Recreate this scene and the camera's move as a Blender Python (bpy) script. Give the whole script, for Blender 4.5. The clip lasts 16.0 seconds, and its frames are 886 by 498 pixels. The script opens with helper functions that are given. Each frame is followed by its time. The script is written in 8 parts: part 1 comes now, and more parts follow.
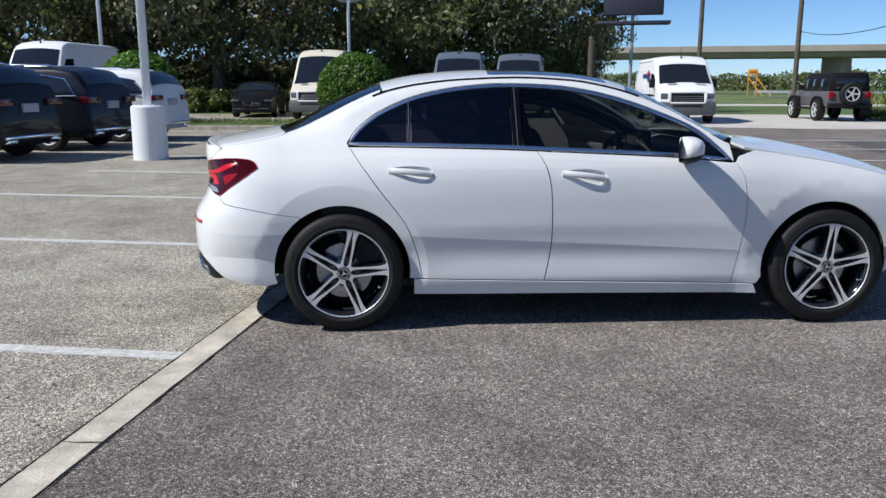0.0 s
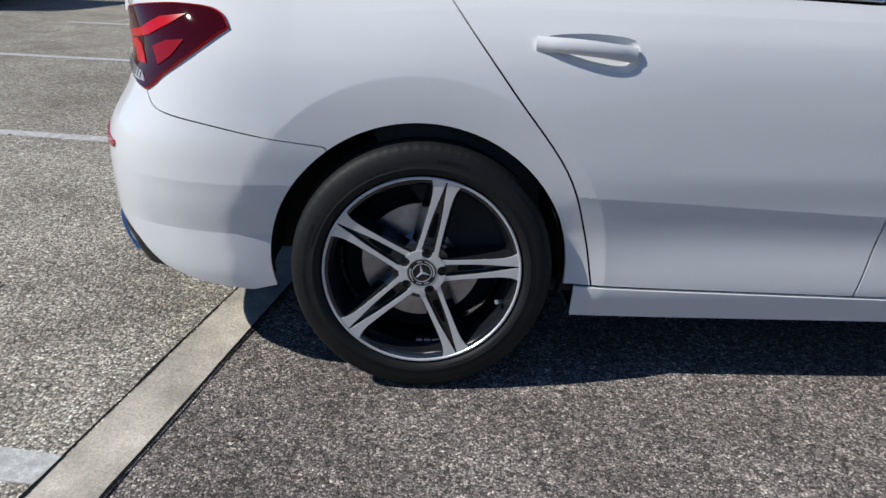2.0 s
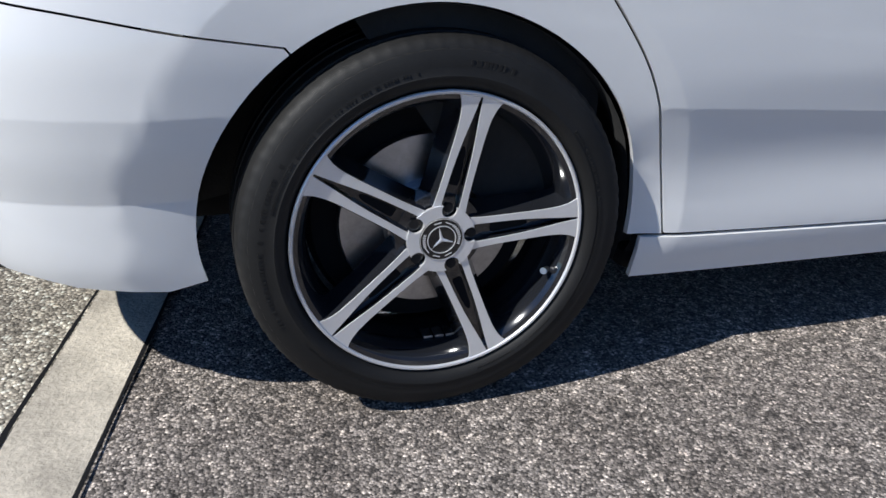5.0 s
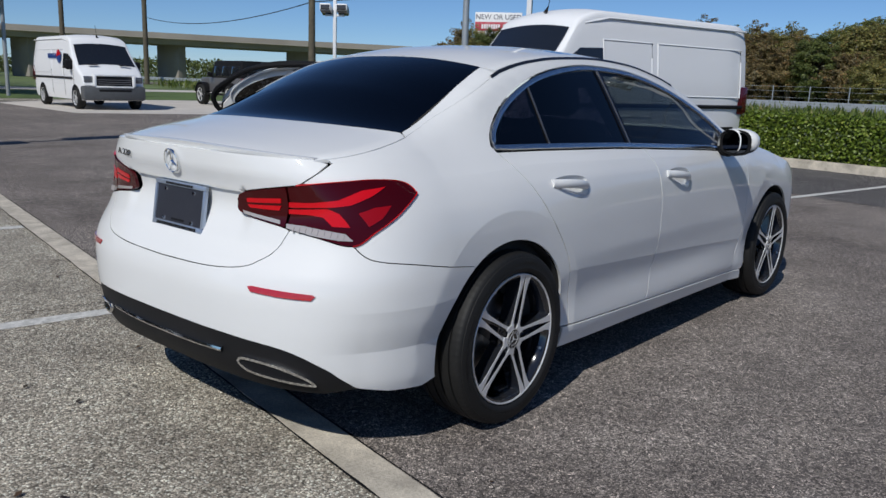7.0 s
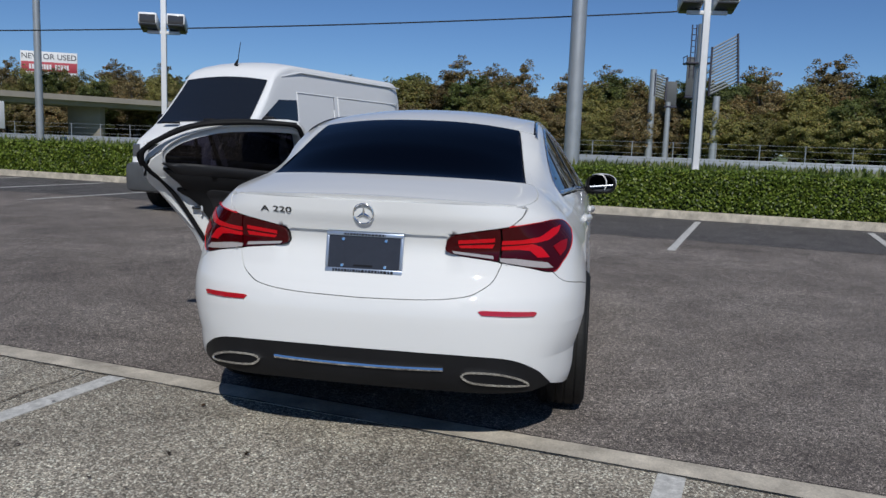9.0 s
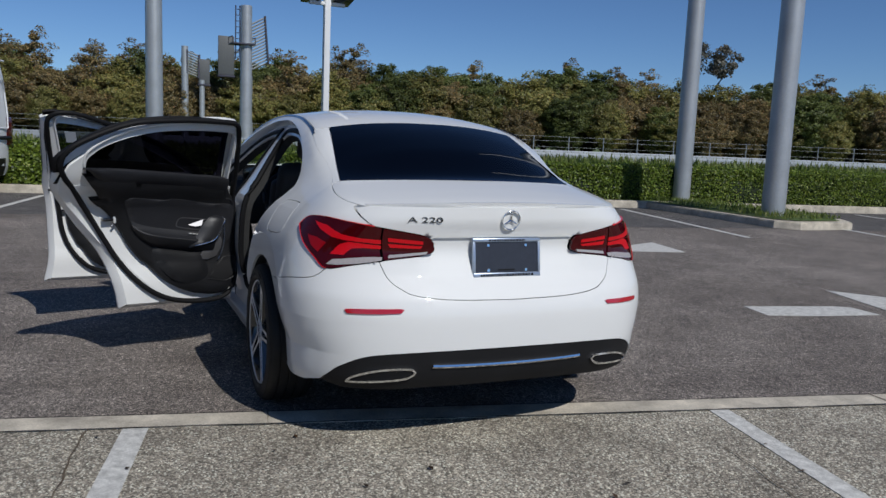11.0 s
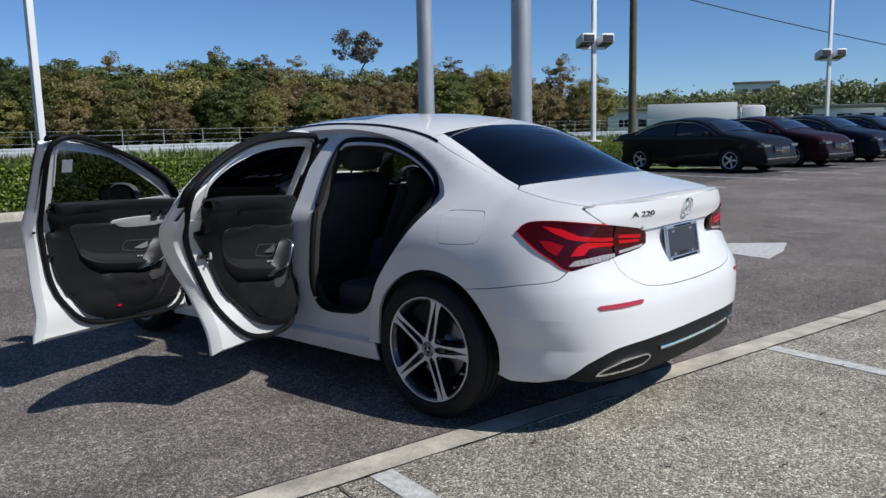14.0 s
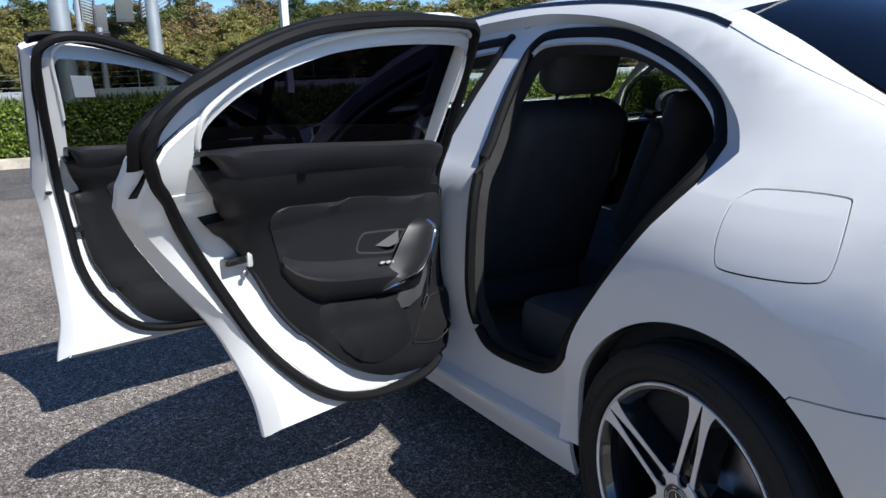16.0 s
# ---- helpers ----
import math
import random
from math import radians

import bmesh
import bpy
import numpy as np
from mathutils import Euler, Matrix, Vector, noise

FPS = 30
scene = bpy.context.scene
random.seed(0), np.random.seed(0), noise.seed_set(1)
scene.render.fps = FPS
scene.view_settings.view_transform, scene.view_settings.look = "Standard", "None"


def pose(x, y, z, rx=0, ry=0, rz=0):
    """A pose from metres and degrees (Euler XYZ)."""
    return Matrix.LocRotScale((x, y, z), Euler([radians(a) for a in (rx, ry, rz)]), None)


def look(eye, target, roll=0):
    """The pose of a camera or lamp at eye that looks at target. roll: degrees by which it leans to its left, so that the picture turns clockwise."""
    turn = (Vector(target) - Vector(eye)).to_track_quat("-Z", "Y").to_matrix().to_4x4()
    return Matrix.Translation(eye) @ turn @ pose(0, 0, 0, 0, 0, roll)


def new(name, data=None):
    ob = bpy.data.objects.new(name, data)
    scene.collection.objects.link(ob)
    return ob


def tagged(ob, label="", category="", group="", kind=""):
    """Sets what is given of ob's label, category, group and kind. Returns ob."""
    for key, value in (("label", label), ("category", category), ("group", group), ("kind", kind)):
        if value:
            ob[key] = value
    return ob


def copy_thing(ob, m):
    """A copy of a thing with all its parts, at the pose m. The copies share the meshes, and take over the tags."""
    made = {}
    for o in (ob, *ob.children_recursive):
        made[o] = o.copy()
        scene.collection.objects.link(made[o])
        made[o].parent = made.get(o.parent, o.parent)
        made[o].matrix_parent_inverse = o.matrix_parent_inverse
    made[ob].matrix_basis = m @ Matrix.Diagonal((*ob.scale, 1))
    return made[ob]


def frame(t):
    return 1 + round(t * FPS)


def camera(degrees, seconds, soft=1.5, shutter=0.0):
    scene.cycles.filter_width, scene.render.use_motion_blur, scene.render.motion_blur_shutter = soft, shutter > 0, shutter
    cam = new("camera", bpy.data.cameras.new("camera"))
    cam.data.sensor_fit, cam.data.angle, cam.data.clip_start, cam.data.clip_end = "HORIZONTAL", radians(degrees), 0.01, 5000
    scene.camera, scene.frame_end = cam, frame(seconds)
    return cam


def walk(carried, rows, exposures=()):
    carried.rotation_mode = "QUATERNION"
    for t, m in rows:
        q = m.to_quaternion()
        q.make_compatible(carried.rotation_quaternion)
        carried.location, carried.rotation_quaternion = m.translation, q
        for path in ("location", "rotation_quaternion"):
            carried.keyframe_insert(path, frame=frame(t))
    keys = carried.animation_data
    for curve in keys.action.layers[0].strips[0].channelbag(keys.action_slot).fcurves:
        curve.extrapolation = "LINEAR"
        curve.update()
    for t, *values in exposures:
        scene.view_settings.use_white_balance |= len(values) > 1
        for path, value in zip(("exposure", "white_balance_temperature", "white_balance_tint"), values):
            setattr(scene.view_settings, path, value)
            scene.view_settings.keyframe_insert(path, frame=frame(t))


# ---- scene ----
cam = camera(58.2, 16.0)
PATH = [
    (0, (0.286, -5.132, 1.337), (0.41, -3.177, 0.934), 0.0),
    (0.5, (0.074, -4.509, 1.312), (0.162, -2.554, 0.9), 0.2),
    (1, (0.028, -3.868, 1.278), (0.104, -1.922, 0.823), 0.8),
    (1.5, (0.06, -3.266, 1.194), (0.075, -1.343, 0.644), 1.1),
    (2, (0.008, -2.699, 1.103), (0.066, -0.837, 0.377), 1.5),
    (2.5, (-0.01, -2.177, 1.013), (0.071, -0.425, 0.052), 2.0),
    (3, (0.04, -1.74, 0.902), (0.044, -0.082, -0.216), 0.7),
    (3.5, (0.061, -1.482, 0.785), (-0.091, 0.138, -0.378), -0.8),
    (3.7, (0.049, -1.450, 0.776), (-0.114, 0.167, -0.394), -1.0),
    (5.8, (-0.979, -2.487, 1.062), (0.036, -0.868, 0.469), 3.3),
    (6, (-1.199, -2.559, 1.131), (-0.126, -0.968, 0.568), 3.8),
    (6.5, (-1.732, -2.598, 1.227), (-0.405, -1.177, 0.759), 2.7),
    (7, (-2.309, -2.498, 1.252), (-0.817, -1.231, 0.842), 2.0),
    (7.5, (-2.793, -2.233, 1.236), (-1.14, -1.151, 0.921), 1.9),
    (8, (-3.231, -1.872, 1.253), (-1.424, -1.064, 0.97), 2.1),
    (8.5, (-3.574, -1.41, 1.243), (-1.692, -0.785, 0.981), 2.0),
    (9, (-3.831, -0.859, 1.241), (-1.879, -0.509, 0.977), 2.0),
    (9.5, (-3.961, -0.272, 1.238), (-1.981, -0.215, 0.961), 2.0),
    (9.7, (-3.984, -0.016, 1.254), (-2.006, -0.088, 0.973), 2.3),
    (11.8, (-3.476, 2.39, 1.281), (-1.79, 1.351, 1.005), 1.3),
    (12, (-3.404, 2.585, 1.276), (-1.744, 1.505, 0.997), 1.1),
    (12.5, (-3.168, 3.049, 1.305), (-1.576, 1.869, 1.032), 1.3),
    (13, (-2.933, 3.387, 1.352), (-1.5, 2.017, 1.086), -0.0),
    (13.5, (-2.728, 3.615, 1.404), (-1.381, 2.161, 1.135), -1.5),
    (14, (-2.451, 3.469, 1.335), (-1.12, 2.006, 1.038), -1.4),
    (14.5, (-2.05, 3.204, 1.311), (-0.716, 1.755, 0.968), -1.7),
    (15, (-1.696, 2.8, 1.279), (-0.289, 1.425, 0.915), -3.3),
    (15.2, (-1.554, 2.659, 1.298), (-0.028, 1.423, 0.918), -4.1),
    (15.5, (-1.346, 2.403, 1.263), (0.236, 1.244, 0.868), -2.9),
    (16, (-1.058, 1.983, 1.21), (0.656, 1.052, 0.768), -2.2),
]
walk(cam, [(t, look(eye, target, roll)) for t, eye, target, roll in PATH], [(0, 0.60), (1, 0.38), (1.5, 0.30), (2.0, 0.28), (2.5, 0.36), (3.5, 1.12), (6.0, 0.28), (7.0, 0.03), (8.5, -0.10), (9.5, -0.10), (12.0, 0.02), (12.5, 0.18), (13.0, 0.28), (14.5, 0.40), (15.2, 0.60), (16, 1.0)])

# ---- sky and sun ----
SUN_WAY = Vector((0.31, 0.08, -0.306)).normalized()
world = bpy.data.worlds.new("world")
scene.world = world
world.use_nodes = True
wt = world.node_tree
sky = wt.nodes.new("ShaderNodeTexSky")
sky.sky_type = "NISHITA"
sky.sun_disc = False
sky.sun_elevation = math.asin(-SUN_WAY.z)
sky.sun_rotation = math.atan2(-SUN_WAY.x, -SUN_WAY.y)
sky.air_density, sky.dust_density, sky.ozone_density = 0.72, 0.0, 10.0
wt.nodes["Background"].inputs["Strength"].default_value = 0.080
wt.links.new(sky.outputs["Color"], wt.nodes["Background"].inputs["Color"])
sun = new("sun", bpy.data.lights.new("sun", "SUN"))
sun.data.energy, sun.data.angle, sun.data.color = 3.52, radians(0.53), (1.0, 0.99, 0.96)
sun.matrix_basis = look((0, 0, 30), Vector((0, 0, 30)) + SUN_WAY)


# ---- materials ----
def shader(name, colour=(0.5, 0.5, 0.5), rough=0.5, metal=0.0, **more):
    m = bpy.data.materials.new(name)
    m.use_nodes = True
    b = m.node_tree.nodes["Principled BSDF"]
    b.inputs["Base Color"].default_value = (*colour, 1)
    b.inputs["Roughness"].default_value = rough
    b.inputs["Metallic"].default_value = metal
    for key, value in more.items():
        b.inputs[key.replace("_", " ")].default_value = value
    return m


def node(m, kind, **values):
    n = m.node_tree.nodes.new(kind)
    for key, value in values.items():
        n.inputs[key.replace("_", " ")].default_value = value
    return n


def wire(m, a, b):
    m.node_tree.links.new(a, b)


def coords(m, scale=(1, 1, 1)):
    tc = node(m, "ShaderNodeTexCoord")
    mp = node(m, "ShaderNodeMapping")
    mp.inputs["Scale"].default_value = scale
    wire(m, tc.outputs["Object"], mp.inputs["Vector"])
    return mp.outputs["Vector"]


def noise_of(m, scale, detail=3.0, rough=0.6, vec=None):
    n = node(m, "ShaderNodeTexNoise", Scale=scale, Detail=detail, Roughness=rough)
    wire(m, vec or coords(m), n.inputs["Vector"])
    return n.outputs["Fac"]


def ramp(m, fac, *stops):
    r = node(m, "ShaderNodeValToRGB")
    e = r.color_ramp.elements
    while len(e) < len(stops):
        e.new(0.5)
    for el, (p, c) in zip(e, stops):
        el.position, el.color = p, (*c, 1) if len(c) == 3 else c
    wire(m, fac, r.inputs["Fac"])
    return r.outputs["Color"]


def blend(m, fac, a, b, mode="MIX"):
    n = m.node_tree.nodes.new("ShaderNodeMix")
    n.data_type, n.blend_type = "RGBA", mode
    for value, sock in ((fac, n.inputs["Factor"]), (a, n.inputs["A"]), (b, n.inputs["B"])):
        sock = [s for s in n.inputs if s.identifier == {"Factor": "Factor_Float", "A": "A_Color", "B": "B_Color"}[sock.name]][0]
        if isinstance(value, (int, float)):
            sock.default_value = value
        elif isinstance(value, tuple):
            sock.default_value = (*value, 1)
        else:
            wire(m, value, sock)
    return [s for s in n.outputs if s.identifier == "Result_Color"][0]


def base(m, colour=None, rough=None, height=None, bump=0.2, dist=0.01):
    b = m.node_tree.nodes["Principled BSDF"]
    if colour is not None:
        wire(m, colour, b.inputs["Base Color"])
    if rough is not None:
        wire(m, rough, b.inputs["Roughness"])
    if height is not None:
        n = node(m, "ShaderNodeBump", Strength=bump, Distance=dist)
        wire(m, height, n.inputs["Height"])
        wire(m, n.outputs["Normal"], b.inputs["Normal"])
    return m


def speckled(name, dark, light, stain, size, bump, mottle=0.85, coarse=0.85):
    """Asphalt: stones of many shades in binder, with broad stains."""
    m = shader(name, rough=0.9)
    v = coords(m)
    vo = node(m, "ShaderNodeTexVoronoi", Scale=1 / size)
    wire(m, v, vo.inputs["Vector"])
    sep = node(m, "ShaderNodeSeparateColor")
    wire(m, vo.outputs["Color"], sep.inputs["Color"])
    mid = tuple((a + b) / 2 for a, b in zip(dark, light))
    stones = ramp(m, sep.outputs["Red"], (0.0, tuple(c * 0.65 for c in dark)), (0.5, tuple(c * 0.86 for c in mid)), (0.8, tuple(c * 1.34 for c in mid)), (1.0, tuple(min(1, c * 1.5) for c in light)))
    joints = ramp(m, vo.outputs["Distance"], (0.0, (1, 1, 1)), (0.45, (0.92, 0.92, 0.92)), (0.75, (0.42, 0.42, 0.42)))
    c = blend(m, 0.8, stones, joints, "MULTIPLY")
    big = ramp(m, noise_of(m, 0.45, 4, 0.55, v), (0.32, stain), (0.68, (1, 1, 1)))
    c = blend(m, 1.0, c, big, "MULTIPLY")
    patchy = ramp(m, noise_of(m, 1.5, 5, 0.65, v), (0.36, (0.78, 0.77, 0.77)), (0.52, (1, 1, 1)), (0.70, (1.10, 1.10, 1.09)))
    c = blend(m, 1.0, c, patchy, "MULTIPLY")
    mid_n = ramp(m, noise_of(m, 3.2, 3, 0.6, v), (0.25, (0.80, 0.79, 0.78)), (0.75, (1.12, 1.12, 1.12)))
    c = blend(m, 1.0, c, mid_n, "MULTIPLY")
    large = node(m, "ShaderNodeTexVoronoi", Scale=0.42 / size)
    wire(m, v, large.inputs["Vector"])
    sort = node(m, "ShaderNodeSeparateColor")
    wire(m, large.outputs["Color"], sort.inputs["Color"])
    c = blend(m, coarse, c, ramp(m, sort.outputs["Green"], (0.0, (0.48, 0.47, 0.47)), (0.32, (0.84, 0.84, 0.84)), (0.72, (1.0, 1.0, 1.0)), (1.0, (1.72, 1.70, 1.66))), "MULTIPLY")
    clump = ramp(m, noise_of(m, 40.0, 3, 0.7, v), (0.34, (0.60, 0.59, 0.58)), (0.5, (1.0, 1.0, 1.0)), (0.68, (1.36, 1.35, 1.32)))
    c = blend(m, mottle, c, clump, "MULTIPLY")
    blot = ramp(m, noise_of(m, 13.0, 4, 0.75, v), (0.36, (0.80, 0.79, 0.78)), (0.52, (1.0, 1.0, 1.0)), (0.66, (1.12, 1.115, 1.10)))
    c = blend(m, mottle ** 2, c, blot, "MULTIPLY")
    n2 = node(m, "ShaderNodeMath", Value=0.3)
    n2.operation = "MULTIPLY"
    wire(m, noise_of(m, 0.5 / size, 2, 0.7, v), n2.inputs[0])
    add = node(m, "ShaderNodeMath")
    add.operation = "SUBTRACT"
    wire(m, n2.outputs[0], add.inputs[0])
    wire(m, vo.outputs["Distance"], add.inputs[1])
    return base(m, c, None, add.outputs[0], bump, size * 0.5)


asphalt = speckled("asphalt", (0.092, 0.080, 0.071), (0.545, 0.482, 0.432), (0.62, 0.60, 0.59), 0.0048, 1.0)
sealed_asphalt = speckled("sealed_asphalt", (0.045, 0.042, 0.042), (0.24, 0.225, 0.22), (0.80, 0.80, 0.80), 0.0065, 0.9)
old_asphalt = speckled("old_asphalt", (0.240, 0.212, 0.168), (0.775, 0.700, 0.572), (0.76, 0.75, 0.74), 0.0075, 1.0, 0.42, 0.36)


def plain(name, colour, rough, vary=0.12, size=6.0, bump=0.1, dist=0.004, metal=0.0, fine=60.0, **more):
    """A surface of one colour with broad and fine unevenness."""
    m = shader(name, colour, rough, metal, **more)
    v = coords(m)
    lo, hi = tuple(c * (1 - vary) for c in colour), tuple(min(1, c * (1 + vary)) for c in colour)
    c = ramp(m, noise_of(m, size, 4, 0.6, v), (0.3, lo), (0.7, hi))
    f = noise_of(m, fine, 3, 0.6, v)
    c = blend(m, 1.0, c, ramp(m, f, (0.3, (1 - vary * 0.6,) * 3), (0.7, (1 + vary * 0.4,) * 3)), "MULTIPLY")
    r = node(m, "ShaderNodeMapRange")
    r.inputs["To Min"].default_value, r.inputs["To Max"].default_value = rough * 0.85, min(1, rough * 1.15)
    wire(m, f, r.inputs["Value"])
    return base(m, c, r.outputs["Result"], f, bump, dist)


concrete = plain("concrete", (0.49, 0.440, 0.360), 0.9, 0.34, 5.0, 0.5, 0.006, fine=110)
pale_concrete = plain("pale_concrete", (0.52, 0.48, 0.43), 0.9, 0.12, 0.7, 0.2)
line_paint = plain("line_paint", (0.54, 0.53, 0.50), 0.8, 0.28, 22, 0.5, 0.006, fine=120)
soil = plain("soil", (0.10, 0.075, 0.05), 0.95, 0.3, 5, 0.5, 0.02)
grass_green = plain("grass_green", (0.085, 0.13, 0.03), 0.9, 0.45, 0.5, 0.5, 0.02, fine=25)
meadow = plain("meadow", (0.12, 0.16, 0.05), 0.9, 0.4, 0.12, 0.4, 0.05, fine=6)
white_paint = shader("white_paint", (0.688, 0.690, 0.680), 0.50, Coat_Weight=0.85, Coat_Roughness=0.03, Specular_IOR_Level=0.2)
black_gloss = shader("black_gloss", (0.012, 0.012, 0.013), 0.12, Coat_Weight=0.6, Coat_Roughness=0.03)
black_plastic = plain("black_plastic", (0.010, 0.010, 0.011), 0.55, 0.15, 8, 0.15, 0.001, fine=400, Specular_IOR_Level=0.2)
seal_rubber = plain("seal_rubber", (0.009, 0.009, 0.010), 0.6, 0.15, 8, 0.1, 0.001, fine=300, Specular_IOR_Level=0.12)
pillar_black = shader("pillar_black", (0.004, 0.004, 0.005), 0.08, Specular_IOR_Level=0.22)
plate_black = plain("plate_black", (0.028, 0.030, 0.040), 0.3, 0.1, 20, 0.05)
# near-black put in for shade in gaps, openings and recesses
shade_black = shader("shade_black", (0.011, 0.011, 0.012), 0.9, Specular_IOR_Level=0.1)
rubber = plain("rubber", (0.011, 0.0108, 0.0105), 0.62, 0.25, 9, 0.2, 0.001, fine=200, Specular_IOR_Level=0.3)
chrome = shader("chrome", (0.80, 0.81, 0.82), 0.07, 1.0)
trim_chrome = shader("trim_chrome", (0.74, 0.75, 0.76), 0.24, 1.0)
silver = plain("silver", (0.74, 0.74, 0.74), 0.30, 0.05, 12, 0.06, 0.0006, metal=0.45, fine=500)
rim_black = shader("rim_black", (0.012, 0.013, 0.016), 0.10, Coat_Weight=0.8, Coat_Roughness=0.03)
steel = plain("steel", (0.42, 0.42, 0.43), 0.35, 0.2, 15, 0.2, 0.001, metal=1.0, fine=90)

def pane_of(name, through_colour, gloss=1.5):
    """Clear or tinted glass as a thin sheet: it dims what lies behind and mirrors at a slant."""
    m = bpy.data.materials.new(name)
    m.use_nodes = True
    t = m.node_tree
    t.nodes.remove(t.nodes["Principled BSDF"])
    tr, gl = node(m, "ShaderNodeBsdfTransparent"), node(m, "ShaderNodeBsdfGlossy", Roughness=0.0)
    tr.inputs["Color"].default_value = (*through_colour, 1)
    gl.inputs["Color"].default_value = (0.9, 0.9, 0.92, 1)
    fr = node(m, "ShaderNodeLayerWeight", Blend=0.5)
    steep = node(m, "ShaderNodeMath")
    steep.operation = "POWER"
    wire(m, fr.outputs["Facing"], steep.inputs[0])
    steep.inputs[1].default_value = 5.0
    share = node(m, "ShaderNodeMapRange")
    share.inputs["To Min"].default_value = ((gloss - 1) / (gloss + 1)) ** 2
    wire(m, steep.outputs[0], share.inputs["Value"])
    mix = node(m, "ShaderNodeMixShader")
    wire(m, share.outputs["Result"], mix.inputs["Fac"])
    wire(m, tr.outputs["BSDF"], mix.inputs[1])
    wire(m, gl.outputs["BSDF"], mix.inputs[2])
    wire(m, mix.outputs["Shader"], t.nodes["Material Output"].inputs["Surface"])
    return m


tint = pane_of("tint_glass", (0.020, 0.019, 0.032), 1.62)
tint_light = pane_of("tint_glass_light", (0.135, 0.150, 0.148), 1.45)
badge_dark = shader("badge_dark", (0.06, 0.065, 0.07), 0.25, 0.6)
trim_black = plain("trim_black", (0.0090, 0.0092, 0.0105), 0.47, 0.12, 7, 0.2, 0.0012, fine=600, Specular_IOR_Level=0.28)
cloth_dark = plain("cloth_dark", (0.055, 0.055, 0.059), 0.75, 0.15, 10, 0.3, 0.002, fine=260)
lamp_red = shader("lamp_red", (0.045, 0.0008, 0.0022), 0.03, Specular_IOR_Level=0.32)
lamp_clear = shader("lamp_clear", (0.36, 0.33, 0.32), 0.15, Coat_Weight=1.0)
reflector_red = shader("reflector_red", (0.40, 0.007, 0.016), 0.2, Coat_Weight=1.0)
screen_glass = pane_of("screen_glass", (0.72, 0.78, 0.76))
guide_red = shader("guide_red", (0.54, 0.004, 0.010), 0.30, Specular_IOR_Level=0.12, Coat_Weight=0.35, Coat_Roughness=0.0)
guide_dim = shader("guide_dim", (0.27, 0.002, 0.006), 0.30, Specular_IOR_Level=0.12, Coat_Weight=0.35)
plate_frame_metal = shader("plate_frame_metal", (0.36, 0.42, 0.52), 0.3, 0.6)
liner_black = plain("liner_black", (0.020, 0.020, 0.020), 0.95, 0.2, 20, 0.4, 0.004)
mirror_glass = shader("mirror_glass", (0.07, 0.075, 0.085), 0.01, 1.0)
soft_black = plain("soft_black", (0.0130, 0.0134, 0.0160), 0.46, 0.12, 9, 0.25, 0.0015, fine=450, Specular_IOR_Level=0.45)
dark_silver = shader("dark_silver", (0.22, 0.22, 0.23), 0.3, 0.8)
tint_far = shader("tint_far", (0.012, 0.014, 0.018), 0.03, Coat_Weight=0.5, Coat_Roughness=0.0)


def motor_paint(name, colour):
    return shader(name, colour, 0.40, Coat_Weight=0.26, Coat_Roughness=0.02, Specular_IOR_Level=0.10)


car_white = motor_paint("car_white", (0.74, 0.74, 0.74))
van_white = motor_paint("van_white", (0.74, 0.745, 0.75))
van_slate = motor_paint("van_slate", (0.10, 0.125, 0.16))
van_cream = motor_paint("van_cream", (0.62, 0.57, 0.47))
paint_black = motor_paint("paint_black", (0.008, 0.008, 0.009))
paint_navy = motor_paint("paint_navy", (0.012, 0.014, 0.024))
paint_maroon = motor_paint("paint_maroon", (0.022, 0.006, 0.010))
paint_graphite = motor_paint("paint_graphite", (0.010, 0.011, 0.013))
jeep_grey = motor_paint("jeep_grey", (0.10, 0.10, 0.105))
grey_plastic = plain("grey_plastic", (0.085, 0.09, 0.095), 0.6, 0.1, 6, 0.1)
lamp_smoke = shader("lamp_smoke", (0.11, 0.115, 0.125), 0.08, Coat_Weight=1.0)
tail_far = shader("tail_far", (0.075, 0.003, 0.008), 0.2, Coat_Weight=0.3)
plate_far = shader("plate_far", (0.35, 0.38, 0.42), 0.4)
logo_blue = shader("logo_blue", (0.02, 0.06, 0.22), 0.4)
galvanised = plain("galvanised", (0.40, 0.42, 0.44), 0.45, 0.10, 1.5, 0.05, metal=0.5, fine=30)
pole_white = plain("pole_white", (0.74, 0.75, 0.76), 0.45, 0.05, 2.0, 0.05)
wood_grey = plain("wood_grey", (0.10, 0.085, 0.06), 0.9, 0.25, 3.0, 0.4)
cable_black = shader("cable_black", (0.01, 0.01, 0.01), 0.6)
sign_white = shader("sign_white", (0.72, 0.72, 0.72), 0.6)
sign_red = shader("sign_red", (0.42, 0.05, 0.07), 0.6)
sign_dark = shader("sign_dark", (0.03, 0.03, 0.05), 0.6)
sign_orange = shader("sign_orange", (0.75, 0.30, 0.02), 0.6)
lamp_lens = shader("lamp_lens", (0.05, 0.05, 0.055), 0.15)
bridge_grey = plain("bridge_grey", (0.30, 0.27, 0.23), 0.9, 0.15, 0.2, 0.1)


